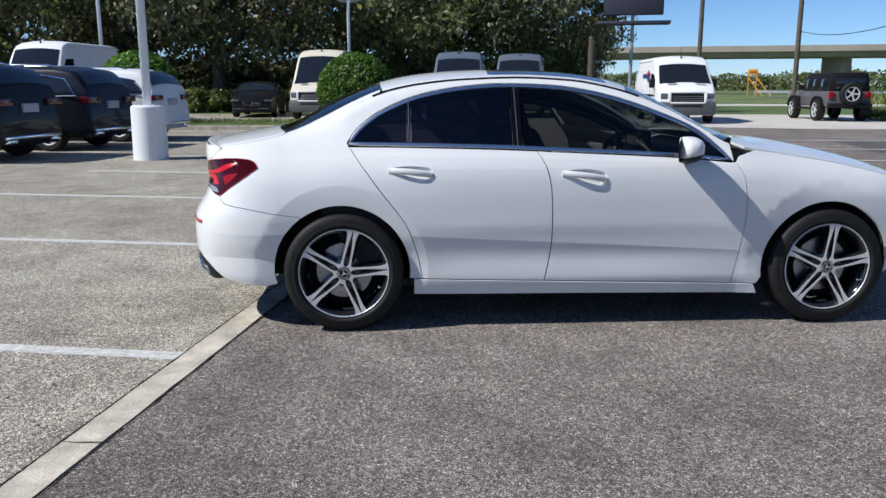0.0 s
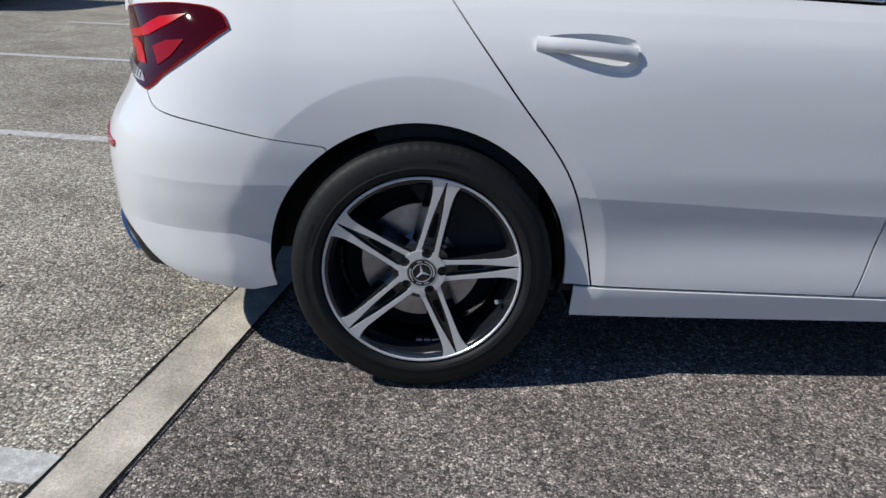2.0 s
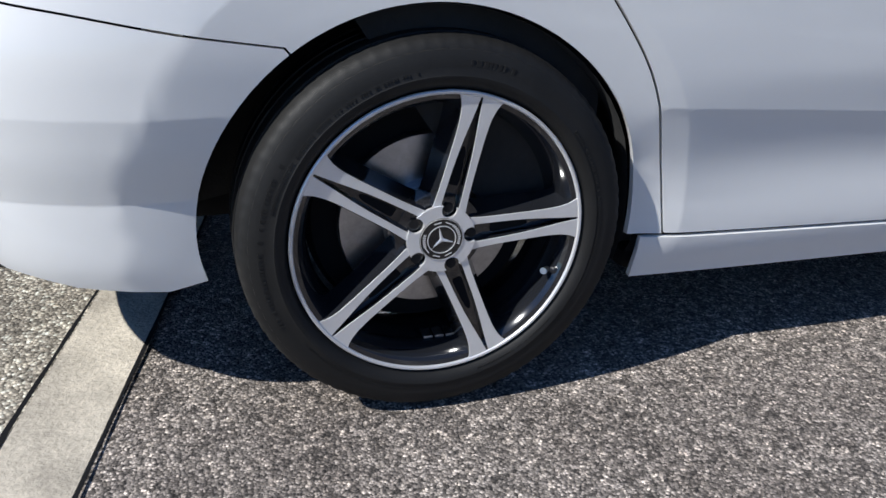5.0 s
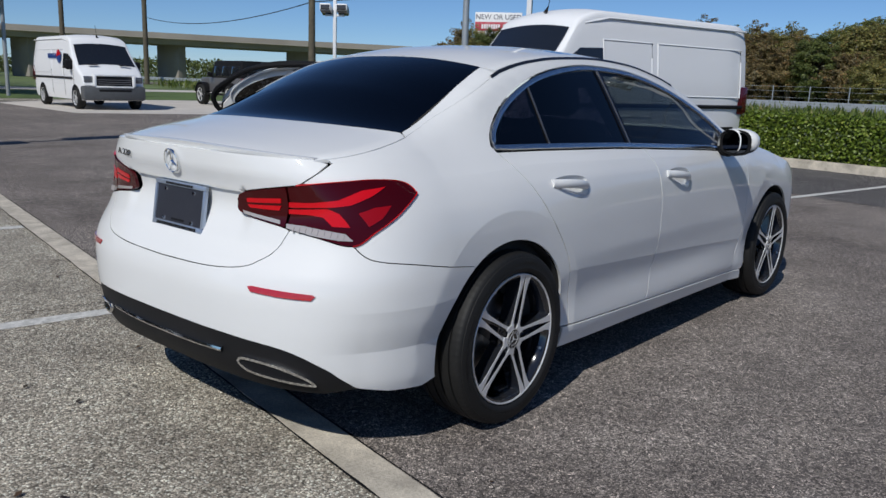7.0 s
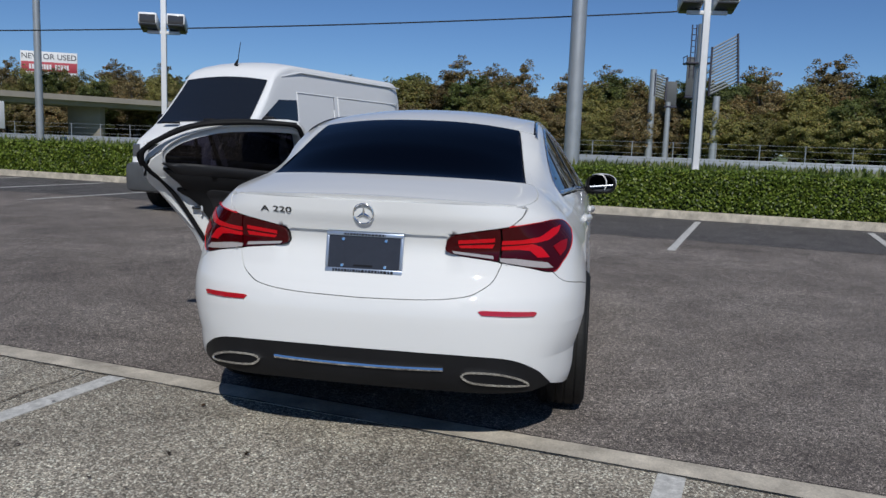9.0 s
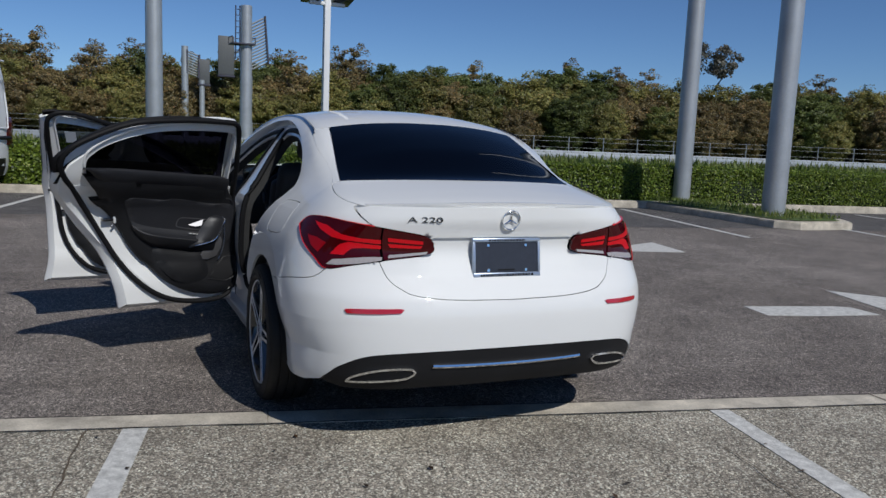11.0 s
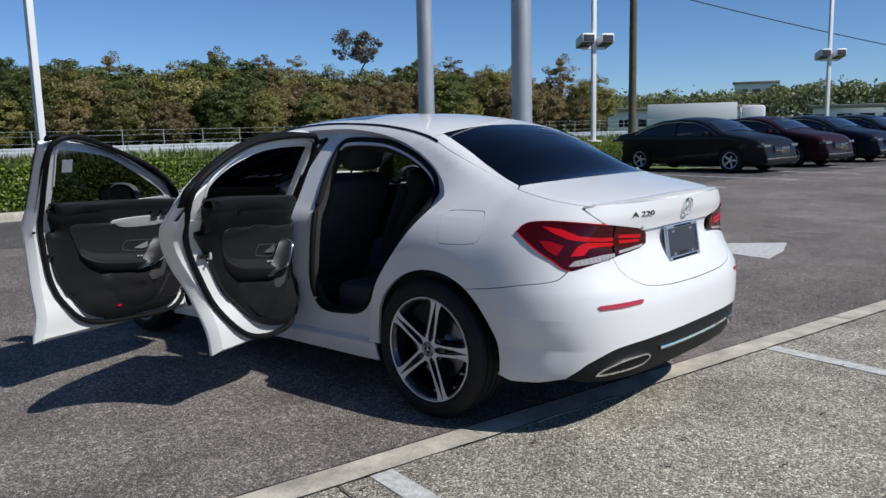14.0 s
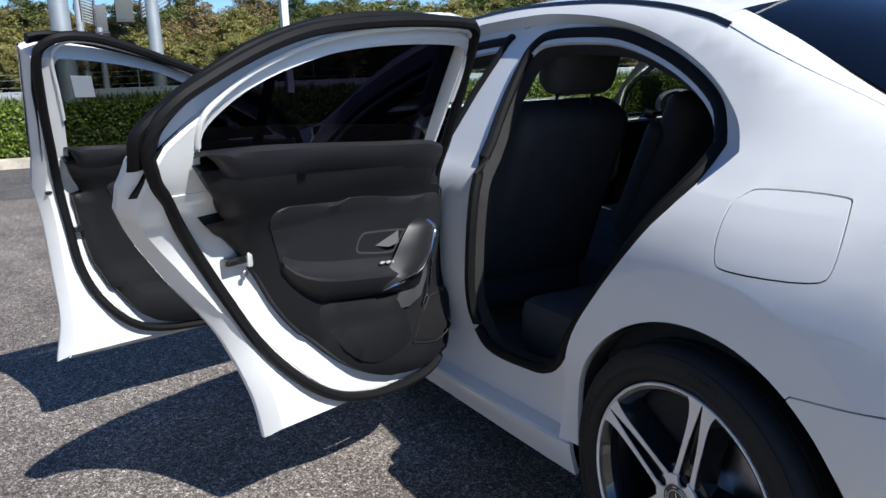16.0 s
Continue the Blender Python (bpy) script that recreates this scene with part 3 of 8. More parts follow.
# the upper edge of the side, where bonnet, glass, roof and boot lid meet it
EDGE_X = (-0.82, -0.66, -0.45, -0.31, -0.10, 0.08, 0.24, 0.45, 0.70, 1.00, 1.30, 1.55, 1.80, 2.00, 2.16, 2.45, 2.80, 3.20, 3.50)
EDGE_Z = (0.985, 1.005, 1.040, 1.070, 1.150, 1.232, 1.300, 1.345, 1.370, 1.380, 1.365, 1.318, 1.225, 1.115, 1.020, 0.965, 0.905, 0.800, 0.660)
MID_X = (-0.84, -0.78, -0.60, -0.42, -0.36, -0.10, 0.12, 0.24, 0.45, 0.70, 1.00, 1.30, 1.55, 1.72, 2.00, 2.30, 2.42, 2.60, 3.00, 3.30, 3.55, 3.62)
MID_Z = (0.990, 1.018, 1.058, 1.090, 1.101, 1.238, 1.328, 1.364, 1.404, 1.426, 1.434, 1.422, 1.388, 1.340, 1.200, 1.062, 1.030, 1.012, 0.940, 0.850, 0.700, 0.60)


def edge(x):
    z = pchip(EDGE_X, EDGE_Z, x)
    if x >= KNEE:
        return side(x, z), z
    fx = min(max((KNEE - x) / (KNEE - pchip(REAR_Z, REAR_X, z)), 0), 0.999)
    return side(max(x, -0.9), z) * (1 - fx ** POWER) ** (1 / POWER), z


def top(x, y):
    s, z = edge(x)
    return x, y, z + (pchip(MID_X, MID_Z, x) - z) * (1 - min(abs(y) / s, 1.2) ** 2.3)


# ---- the white saloon ----
WINDOW_TOP = curve([(0.052, 1.024), (0.103, 1.095), (0.212, 1.179), (0.38, 1.255), (0.566, 1.302), (0.787, 1.329), (0.975, 1.334),
                    (1.256, 1.319), (1.524, 1.266), (1.786, 1.176), (1.992, 1.078), (2.145, 0.938)], 6)
WINDOW_LOW = curve([(0.052, 1.022), (0.379, 1.019), (0.814, 1.010), (1.131, 0.997), (1.611, 0.975), (1.881, 0.960), (2.145, 0.936)], 4)
DOOR_REAR = curve([(0.048, 1.010), (0.126, 0.903), (0.229, 0.765), (0.355, 0.594), (0.415, 0.428), (0.443, 0.290)], 6)
DOOR_MID = curve([(1.075, 0.987), (1.121, 0.902), (1.148, 0.774), (1.156, 0.560), (1.150, 0.418), (1.121, 0.270)], 6)
DOOR_FRONT = curve([(2.180, 0.925), (2.227, 0.820), (2.239, 0.632), (2.218, 0.409), (2.188, 0.240)], 6)
LIGHT_TOP = curve([(-0.470, 0.900), (-0.488, 0.927), (-0.530, 0.940), (-0.620, 0.944), (-0.704, 0.940), (-0.808, 0.932), (-0.930, 0.919), (-1.150, 0.888), (-1.200, 0.862)], 5)
LIGHT_LOW = curve([(-1.200, 0.862), (-1.196, 0.815), (-1.020, 0.790), (-0.870, 0.766), (-0.748, 0.747), (-0.675, 0.789), (-0.575, 0.844), (-0.470, 0.900)], 6)
BUMPER_SEAM = curve([(-0.748, 0.747), (-0.705, 0.718), (-0.650, 0.702), (-0.515, 0.685), (-0.367, 0.661), (-0.222, 0.640)], 5)
LID_SEAM = curve([(-0.975, 0.783), (-0.985, 0.765), (-1.016, 0.714), (-1.060, 0.682), (-1.125, 0.656), (-1.281, 0.639), (U_END, 0.632)], 6)
DIFFUSER_TOP = curve([(-0.690, 0.288), (-0.740, 0.325), (-0.795, 0.362), (-0.924, 0.412), (-1.110, 0.428), (-1.330, 0.432), (U_END, 0.432)], 5)


HANDLE_REAR = curve([(0.274, 0.884), (0.296, 0.903), (0.387, 0.910), (0.480, 0.902), (0.502, 0.880), (0.500, 0.848), (0.463, 0.828), (0.350, 0.852), (0.274, 0.884)], 4)[:-1]
HANDLE_FRONT = curve([(1.213, 0.864), (1.245, 0.884), (1.333, 0.891), (1.425, 0.878), (1.452, 0.850), (1.445, 0.812), (1.414, 0.792), (1.295, 0.828), (1.213, 0.864)], 4)[:-1]
FLAP = curve([(-0.033, 0.960), (-0.063, 0.972), (-0.208, 0.974), (-0.240, 0.957), (-0.263, 0.868), (-0.228, 0.837), (-0.073, 0.827), (-0.032, 0.847), (-0.018, 0.934), (-0.033, 0.960)], 4)[:-1]


CREASES = [(0.40 + 0.016 * k, low_crease(0.40 + 0.016 * k) + d) for k in range(122) for d in (-0.0028, 0.0022)]
CREASES += [(-0.2 + 0.018 * k, shoulder(-0.2 + 0.018 * k) + d) for k in range(130) for d in (-0.003, 0.003)]
CREASES += [(-0.35 + 0.018 * k, shoulder(-0.35 + 0.018 * k) + d) for k in range(9) for d in (-0.003, 0.003)]

for r in (0.362 + 0.109, 0.362 + 0.117):
    CREASES += arc(0.0, 0.335, r, -5, 175, 90)


def sill_top(x):
    return 0.291 - 0.029 * (x - 0.4)


def on(sign):
    """The skin on one flank: sign -1 is the right, +1 the left."""
    def surf(u, z):
        x, s, z2 = skin(u, z)
        return x, sign * s, z2
    return surf


def rear(w, z):
    """The skin across the tail: w runs from the right (negative) to the left of the middle."""
    x, s, z2 = skin(U_END + abs(w), z)
    if z > 0.69 and s < 0.40:                    # shallow niche for the number plate, under a crisp edge
        e1 = min(max((0.893 - z) / 0.010, 0), 1)
        e2 = min(max((z - 0.69) / 0.17, 0), 1)
        e3 = min(max((0.40 - s) / 0.08, 0), 1)
        x += 0.020 * e1 * e1 * (3 - 2 * e1) * e2 * e2 * (3 - 2 * e2) * e3 * e3 * (3 - 2 * e3)
    return x, math.copysign(s, w), z2


def across(line):
    """A half outline in (u, z) given from the flank to the middle, continued to the other flank."""
    half = [(-(u - U_END), z) for u, z in line]
    return half + [(-w, z) for w, z in half[::-1]]


car = thing("saloon_car", "white four-door saloon car parked with two doors standing open", "car")
E_LINE = [(x / 100, pchip(EDGE_X, EDGE_Z, x / 100)) for x in range(-66, 217, 3)]


def u_of_x(x, z):
    if x >= KNEE:
        return x
    lo, hi = U_END, KNEE
    for _ in range(30):
        mid = (lo + hi) / 2
        if skin(mid, z)[0] < x:
            lo = mid
        else:
            hi = mid
    return (lo + hi) / 2


E_U = [(u_of_x(x, z), z) for x, z in E_LINE]
TOP_OUT = [(x, z) for x, z in shrink(WINDOW_TOP + WINDOW_LOW[::-1], -0.0145)[:len(WINDOW_TOP)]]

for sign in (-1, 1):
    surf = on(sign)
    # quarter panel with pillar and roof rail, one sheet from the tail lamp to the foot of the windscreen
    arch = arc(0.004, 0.33, 0.371, 126, -6, 40)
    loop = (BUMPER_SEAM + arch + [(0.395, sill_top(0.395))] + [p for p in DOOR_REAR[::-1]]
            + [p for p in TOP_OUT if p[0] > -1] + [(2.165, 0.930)] + E_U[::-1] + [(-0.722, 0.994), (-0.80, 0.960), (-0.872, 0.930)]
            + [p for p in LIGHT_TOP[::-1] if p[0] > -0.86] + [p for p in LIGHT_LOW[::-1] if p[1] < 0.9 and p[0] > -0.75][1:])
    patch("quarter_panel", shrink(loop, 0.0018), surf, white_paint, car, holes=[FLAP] if sign > 0 else [], extra=CREASES, thick=0.012 if sign < 0 else 0.046)
    if sign < 0:
        low = [p for p in WINDOW_LOW if p[0] < 1.07]
        loop = [(x, z - 0.014) for x, z in low] + DOOR_MID + [(x / 100, sill_top(x / 100)) for x in range(110, 45, -5)] + DOOR_REAR[::-1]
        rear_door = patch("rear_door", shrink(loop, 0.0030), surf, white_paint, car, step=0.02, holes=[HANDLE_REAR], extra=CREASES, label="white rear door, shut")
        low = [p for p in WINDOW_LOW if p[0] > 1.08]
        loop = [(x, z - 0.014) for x, z in low] + DOOR_FRONT + [(x / 100, sill_top(x / 100)) for x in range(217, 113, -5)] + DOOR_MID[::-1]
        front_door = patch("front_door", shrink(loop, 0.0030), surf, white_paint, car, step=0.02, holes=[HANDLE_FRONT], extra=CREASES, label="white front door, shut")
        # glass in the closed doors
        win = WINDOW_TOP + WINDOW_LOW[::-1]

        def pane(x0, x1):
            up = [p for p in WINDOW_TOP if x0 < p[0] < x1]
            lo = [p for p in WINDOW_LOW if x0 < p[0] < x1]
            zt = lambda x: pchip([p[0] for p in WINDOW_TOP], [p[1] for p in WINDOW_TOP], x)
            zl = lambda x: pchip([p[0] for p in WINDOW_LOW], [p[1] for p in WINDOW_LOW], x)
            a = [(x0, zl(x0)), (x0, zt(x0))] if x0 > 0.06 else []
            b = [(x1, zt(x1)), (x1, zl(x1))] if x1 < 2.1 else []
            return a + up + b + lo[::-1]
        patch("quarter_glass", shrink(pane(0.05, 0.370), 0.004), surf, tint, rear_door, lift=-0.004, label="dark tinted glass")
        patch("rear_window", shrink(pane(0.386, 0.945), 0.004), surf, tint, rear_door, lift=-0.004, label="dark tinted glass")
        patch("front_window", shrink(pane(1.000, 2.15), 0.004), surf, tint_light, front_door, lift=-0.004, label="dark tinted glass")
        patch("pillar_cover", [(0.947, 1.008), (0.947, 1.335), (0.998, 1.335), (0.998, 1.006)], surf, pillar_black, rear_door, lift=0.0)
        patch("pillar_line", [(0.969, 1.01), (0.967, 1.325), (0.973, 1.325), (0.975, 1.01)], surf, dark_silver, rear_door, lift=0.003, thick=0.004)
        patch("divider_bar", [(0.369, 1.02), (0.369, 1.249), (0.387, 1.256), (0.387, 1.02)], surf, pillar_black, rear_door, lift=-0.002)
        patch("divider_line", [(0.375, 1.02), (0.374, 1.250), (0.380, 1.252), (0.381, 1.02)], surf, dark_silver, rear_door, lift=0.002, thick=0.004)
        strip("window_trim", win[::2], surf, 0.022, trim_chrome, car, 0.006, True, "chrome trim round the side windows")
    # front wing
    arch = arc(2.729, 0.33, 0.372, 188, -8, 44)
    loop = (DOOR_FRONT[::-1] + [(2.20, 0.955), (2.30, 0.985)] + [(x / 100, pchip(EDGE_X, EDGE_Z, x / 100)) for x in range(245, 350, 6)]
            + [(3.48, 0.55), (3.35, 0.52), (3.10, 0.28)] + arch[::-1] + [(2.335, sill_top(2.33)), (2.19, sill_top(2.19))])
    patch("front_wing", shrink(loop, 0.0018), surf, white_paint, car)
    loop = [(x / 100, sill_top(x / 100) - 0.004) for x in range(40, 235, 6)] + [(2.345, 0.178), (1.4, 0.190), (0.398, 0.200)]
    patch("sill", loop, surf, white_paint, car, lift=0.004)
    # lamps
    out_top = [p for p in LIGHT_TOP if p[0] > -0.938]
    out_low = [p for p in LIGHT_LOW if p[0] > -0.985]
    patch("tail_lamp", shrink(out_top + [(-0.938, 0.918), (-0.988, 0.785)] + out_low, 0.002), surf, lamp_red, car, lift=0.006, step=0.02, label="red tail lamp")
    in_top = [p for p in LIGHT_TOP if p[0] < -0.945]
    in_low = [p for p in LIGHT_LOW if p[0] < -0.995]
    patch("lid_lamp", shrink([(-0.944, 0.917)] + in_top + in_low[1:] + [(-0.994, 0.786)], 0.002), surf, lamp_red, car, lift=0.006, step=0.02, label="red tail lamp")

# bumper
half = [(-0.395, 0.258)] + arc(0.004, 0.33, 0.371, 190, 126, 16)[::1] + BUMPER_SEAM[::-1] + [p for p in LIGHT_LOW if -0.985 < p[0] < -0.75 and p[1] < 0.8][::-1] + LID_SEAM
low = [(-0.395, 0.258), (-0.430, 0.250), (-0.575, 0.262), (-0.690, 0.288)] + DIFFUSER_TOP
upper = across(half)
lower = across(low)
facets = [(q * (-0.30 - 0.018 * k - U_END), z + d) for k in range(38) for q in (-1, 1) for z in (0.545, 0.41) for d in (-0.003, 0.003)]
patch("rear_bumper", shrink(upper + lower[::-1], 0.0015), rear, white_paint, car, extra=facets)
under = across([(-0.690, 0.284), (-0.80, 0.262), (-1.0, 0.262), (-1.2, 0.270), (U_END, 0.270)])
patch("diffuser", shrink(across(DIFFUSER_TOP) + under[::-1], 0.001), rear, black_plastic, car, lift=-0.004, thick=0.15, label="black plastic lower bumper")
# boot lid: tail face and deck
half = [(-0.735, 0.992), (-0.80, 0.960), (-0.880, 0.928)] + [p for p in LIGHT_TOP if p[0] < -0.89] + [p for p in LIGHT_LOW if p[0] < -0.985][1:] + LID_SEAM[1:]
tail = across([(-0.735, 0.992), (-0.80, 1.003), (-1.0, 1.008), (-1.3, 1.010), (U_END, 1.010)])
patch("boot_lid", shrink(across(half)[::-1] + tail, 0.0018), rear, white_paint, car, step=0.016)


def deck(line):
    """An outline on the upper skin from the share of the half width and x."""
    return [(x, f * edge(x)[0]) for x, f in line]


def roofskin(x, y):
    return top(x, y)


def mirrored(line):
    return line + [(x, -y) for x, y in line[::-1]]


def glass_flank(x):
    """Half the width of the rear window."""
    return min(0.585 - 0.158 * (x + 0.30), 0.965 * edge(x)[0])


low_edge = [(-0.392 + 0.089 * (y / 0.585) ** 2, y) for y in (0.0, 0.12, 0.24, 0.36, 0.48, 0.585)]
top_edge = [(0.205 + 0.024 * (y / 0.50) ** 2, y) for y in (0.50, 0.40, 0.30, 0.20, 0.10, 0.0)]
flank = [(x / 100, glass_flank(x / 100)) for x in range(-28, 22, 4)]
patch("rear_window", mirrored(low_edge + flank + top_edge), roofskin, tint, car, lift=-0.001, label="dark tinted rear window")
for sign in (-1, 1):
    rail_loop = [(x / 100, glass_flank(x / 100) + 0.004) for x in range(-30, 23, 4)] + deck([(x / 100, 1.003) for x in range(22, -31, -4)] + [(-0.325, 1.003)])
    patch("window_flank", [(x, sign * y) for x, y in rail_loop], roofskin, white_paint, car, step=0.02, lift=-0.0005)
lid = [((-0.399 + 0.089 * (y / 0.585) ** 2), y / edge(-0.399 + 0.089 * (y / 0.585) ** 2)[0]) for y in (0.0, 0.12, 0.24, 0.36, 0.48, 0.588)]
lid += [(x / 100, 0.9965) for x in range(-33, -70, -4)] + [(-0.735, 0.985), (-0.775, 0.90), (-0.80, 0.7), (-0.815, 0.4), (-0.82, 0.0)]
patch("boot_deck", mirrored(deck(lid)), roofskin, white_paint, car)
roof = [(0.212 + 0.024 * f * f, f) for f in (0.0, 0.3, 0.6, 0.83)] + [(0.238, 0.975)] + [(x / 100, 0.975) for x in range(27, 160, 6)] + [(1.62, 0.92), (1.675, 0.5), (1.685, 0.0)]
sunroof = [(0.86, 0.0), (0.855, 0.5), (0.84, 0.78), (0.86, 0.83)] + [(x / 100, 0.84) for x in range(92, 150, 6)] + [(1.53, 0.82), (1.56, 0.5), (1.57, 0.0)]
panel = mirrored(deck(sunroof))
patch("roof", mirrored(deck(roof)), roofskin, white_paint, car, holes=[panel])
patch("sunroof", shrink(panel, 0.003), roofskin, black_gloss, car, lift=-0.001, label="black glass sunroof panel")
screen = [(1.69, 0.0), (1.67, 0.5), (1.61, 0.92)] + [(x / 100, 0.955) for x in range(165, 214, 6)] + [(2.17, 0.9), (2.33, 0.5), (2.40, 0.0)]
patch("windscreen", mirrored(deck(screen)), roofskin, screen_glass, car, lift=-0.001, label="clear windscreen")
bonnet = [(2.41, 0.0), (2.34, 0.5), (2.19, 0.93)] + [(x / 100, 0.985) for x in range(225, 345, 8)] + [(3.50, 0.8), (3.56, 0.4), (3.57, 0.0)]
patch("bonnet", mirrored(deck(bonnet)), roofskin, white_paint, car)
for sign in (-1, 1):
    strip("roof_moulding", [(x / 100, z) for x, z in ((x, pchip(EDGE_X, EDGE_Z, x / 100)) for x in range(18, 172, 6))], on(sign), 0.015, black_gloss, car, 0.002, label="black roof moulding")


def side_normal(x, z, sign):
    surf, e = on(sign), 2e-3
    u = u_of_x(x, z)
    p, pa, pb = Vector(surf(u, z)), Vector(surf(u + e, z)), Vector(surf(u, z + e))
    n = (pa - p).cross(pb - p).normalized()
    return n if n.y * sign > 0 else -n


def roof_normal(x, y):
    e = 2e-3
    p, pa, pb = Vector(top(x, y)), Vector(top(x + e, y)), Vector(top(x, y + e))
    n = (pa - p).cross(pb - p).normalized()
    return n if n.z > 0 else -n


# the flanks roll over into deck, pillars and roof with no hard edge
mean_edge = {}


def edge_normal(x, sign):
    key = (round(x / 0.02), sign)
    if key not in mean_edge:
        xx = key[0] * 0.02
        s_e, z_e = edge(xx)
        mean_edge[key] = (side_normal(xx, z_e - 0.012, sign) + roof_normal(xx, sign * (s_e - 0.02))).normalized()
    return mean_edge[key]


for ob in [o for o in car.children if o.name.split(".")[0] in ("boot_deck", "window_flank", "roof", "quarter_panel")]:
    me, flat_top = ob.data, not ob.name.startswith("quarter")
    bent_normals = []
    for loop in me.loops:
        n = Vector(me.corner_normals[loop.index].vector)
        v = me.vertices[loop.vertex_index].co
        if -0.70 < v.x < 1.70:
            s_e, z_e = edge(v.x)
            w = (abs(v.y) - (s_e - 0.075)) / 0.075 if flat_top else (v.z - (z_e - 0.055)) / 0.055
            w = min(max(w, 0), 1)
            goal = edge_normal(v.x, 1 if v.y > 0 else -1)
            if w > 0 and n.dot(goal) > 0.55:
                n = n.lerp(goal, w * w * (3 - 2 * w)).normalized()
        bent_normals.append(n)
    me.normals_split_custom_set(bent_normals)


# wheels
def wheel_meshes():
    """The pieces of one wheel, made once; the outer face looks towards -y."""
    made = []

    def keep(name, bm, material, label="", smooth=True):
        if name not in ("tyre", "lettering"):
            bmesh.ops.scale(bm, vec=(1.038, 1.0, 1.038), verts=bm.verts)
        me = bpy.data.meshes.new(name)
        bmesh.ops.recalc_face_normals(bm, faces=bm.faces)
        for f in bm.faces:
            f.smooth = smooth
        bm.to_mesh(me)
        bm.free()
        if smooth:
            me.set_sharp_from_angle(angle=radians(35))
        me.materials.append(material)
        made.append((name, me, label))
    # rim barrel
    keep("wheel", lathe([(0.232, -0.1005), (0.224, -0.098), (0.217, -0.088), (0.208, -0.06), (0.203, -0.02), (0.205, 0.06), (0.222, 0.095), (0.236, 0.098), (0.236, 0.088), (0.21, 0.05), (0.212, -0.05), (0.228, -0.09)], 72, closed=True),
         rim_black, "gloss black and machined silver alloy wheel")
    # tyre with grooves and shoulder blocks
    half = [(0.2475, 0.094), (0.2525, 0.103), (0.257, 0.1085), (0.264, 0.1125), (0.270, 0.1132), (0.2715, 0.1122), (0.285, 0.1125), (0.300, 0.1098), (0.308, 0.1062), (0.309, 0.1035), (0.3155, 0.1005), (0.3215, 0.0935), (0.3245, 0.085), (0.3262, 0.068), (0.3195, 0.067), (0.3195, 0.059), (0.3270, 0.058), (0.3280, 0.025), (0.321, 0.024), (0.321, 0.015), (0.3282, 0.014)]
    profile = [(r, -y) for r, y in half] + half[::-1]
    bm = bmesh.new()
    rings = []
    sides = 240
    for k in range(sides):
        a = 2 * math.pi * k / sides
        cut = 0.0016 if k % 3 == 0 else 0.0
        ring = []
        for r, y in profile:
            rr = r - cut if (0.309 <= r and 0.07 < abs(y) < 0.105) else r
            ring.append(bm.verts.new((rr * math.cos(a), y, rr * math.sin(a))))
        rings.append(ring)
    for k in range(sides):
        a, b = rings[k], rings[(k + 1) % sides]
        for i in range(len(profile) - 1):
            bm.faces.new((a[i], a[i + 1], b[i + 1], b[i]))
    keep("tyre", bm, rubber, "black road tyre")
    # raised marks on the sidewall, too small to be read
    bm = bmesh.new()
    rnd = random.Random(5)
    for r, y, size, start, stop in ((0.2905, -0.1122, 0.0075, 150, 208), (0.279, -0.1126, 0.0045, 100, 165), (0.279, -0.1126, 0.004, 215, 262), (0.262, -0.1118, 0.005, 285, 322), (0.276, -0.1128, 0.0045, -30, 40), (0.290, -0.1122, 0.010, 70, 84)):
        a = start
        while a < stop:
            w = size * rnd.uniform(0.5, 1.0)
            if rnd.random() < 0.85:
                m = Matrix.Rotation(-radians(a), 4, "Y") @ Matrix.Translation((r, y, 0)) @ Matrix.Diagonal((size, 0.0012, w * 0.75, 1))
                bmesh.ops.create_cube(bm, size=1, matrix=m)
            a += math.degrees((w + 0.0016) / r)
    keep("lettering", bm, rubber, smooth=False)
    # silver lip
    keep("rim_lip", lathe([(0.2385, -0.0995), (0.2380, -0.1035), (0.2360, -0.1050), (0.2330, -0.1046), (0.2314, -0.1025), (0.2314, -0.097)], 96, closed=True), silver, "machined silver rim edge")
    # twin spokes
    outer = ((0.050, 0.0285), (0.066, 0.0270), (0.080, 0.0260), (0.110, 0.0250), (0.140, 0.0245), (0.170, 0.0242), (0.190, 0.0248), (0.204, 0.0262), (0.214, 0.0280), (0.221, 0.0302), (0.2325, 0.0360))
    inner = ((0.050, 0.0145), (0.066, 0.0145), (0.080, 0.0140), (0.110, 0.0128), (0.140, 0.0110), (0.170, 0.0080), (0.200, 0.0045), (0.2325, 0.0012))
    o = lambda r: pchip([p[0] for p in outer], [p[1] for p in outer], r)
    i = lambda r: pchip([p[0] for p in inner], [p[1] for p in inner], r)
    steps = [0.050 + (0.2325 - 0.050) * k / 22 for k in range(23)]
    depth = lambda r: -0.0965 - 0.006 * (r / 0.2325) ** 2
    for side_of in (1, -1):
        bm = bmesh.new()
        rows = []
        for r in steps:
            rr = lambda c: (math.sqrt(max(r * r - c * c, 1e-6)) if r > 0.2 else r)
            rows.append([bm.verts.new((rr(c), depth(r) + d, side_of * c)) for c, d in ((i(r), 0.003), (i(r) + 0.0006, 0), (o(r) - 0.0008, 0), (o(r), 0.003))])
        for a, b in zip(rows, rows[1:]):
            for k in range(3):
                bm.faces.new((a[k], a[k + 1], b[k + 1], b[k]))
        keep("spoke_face", bm, silver, "machined silver spoke face")
    bm = bmesh.new()
    rows = []
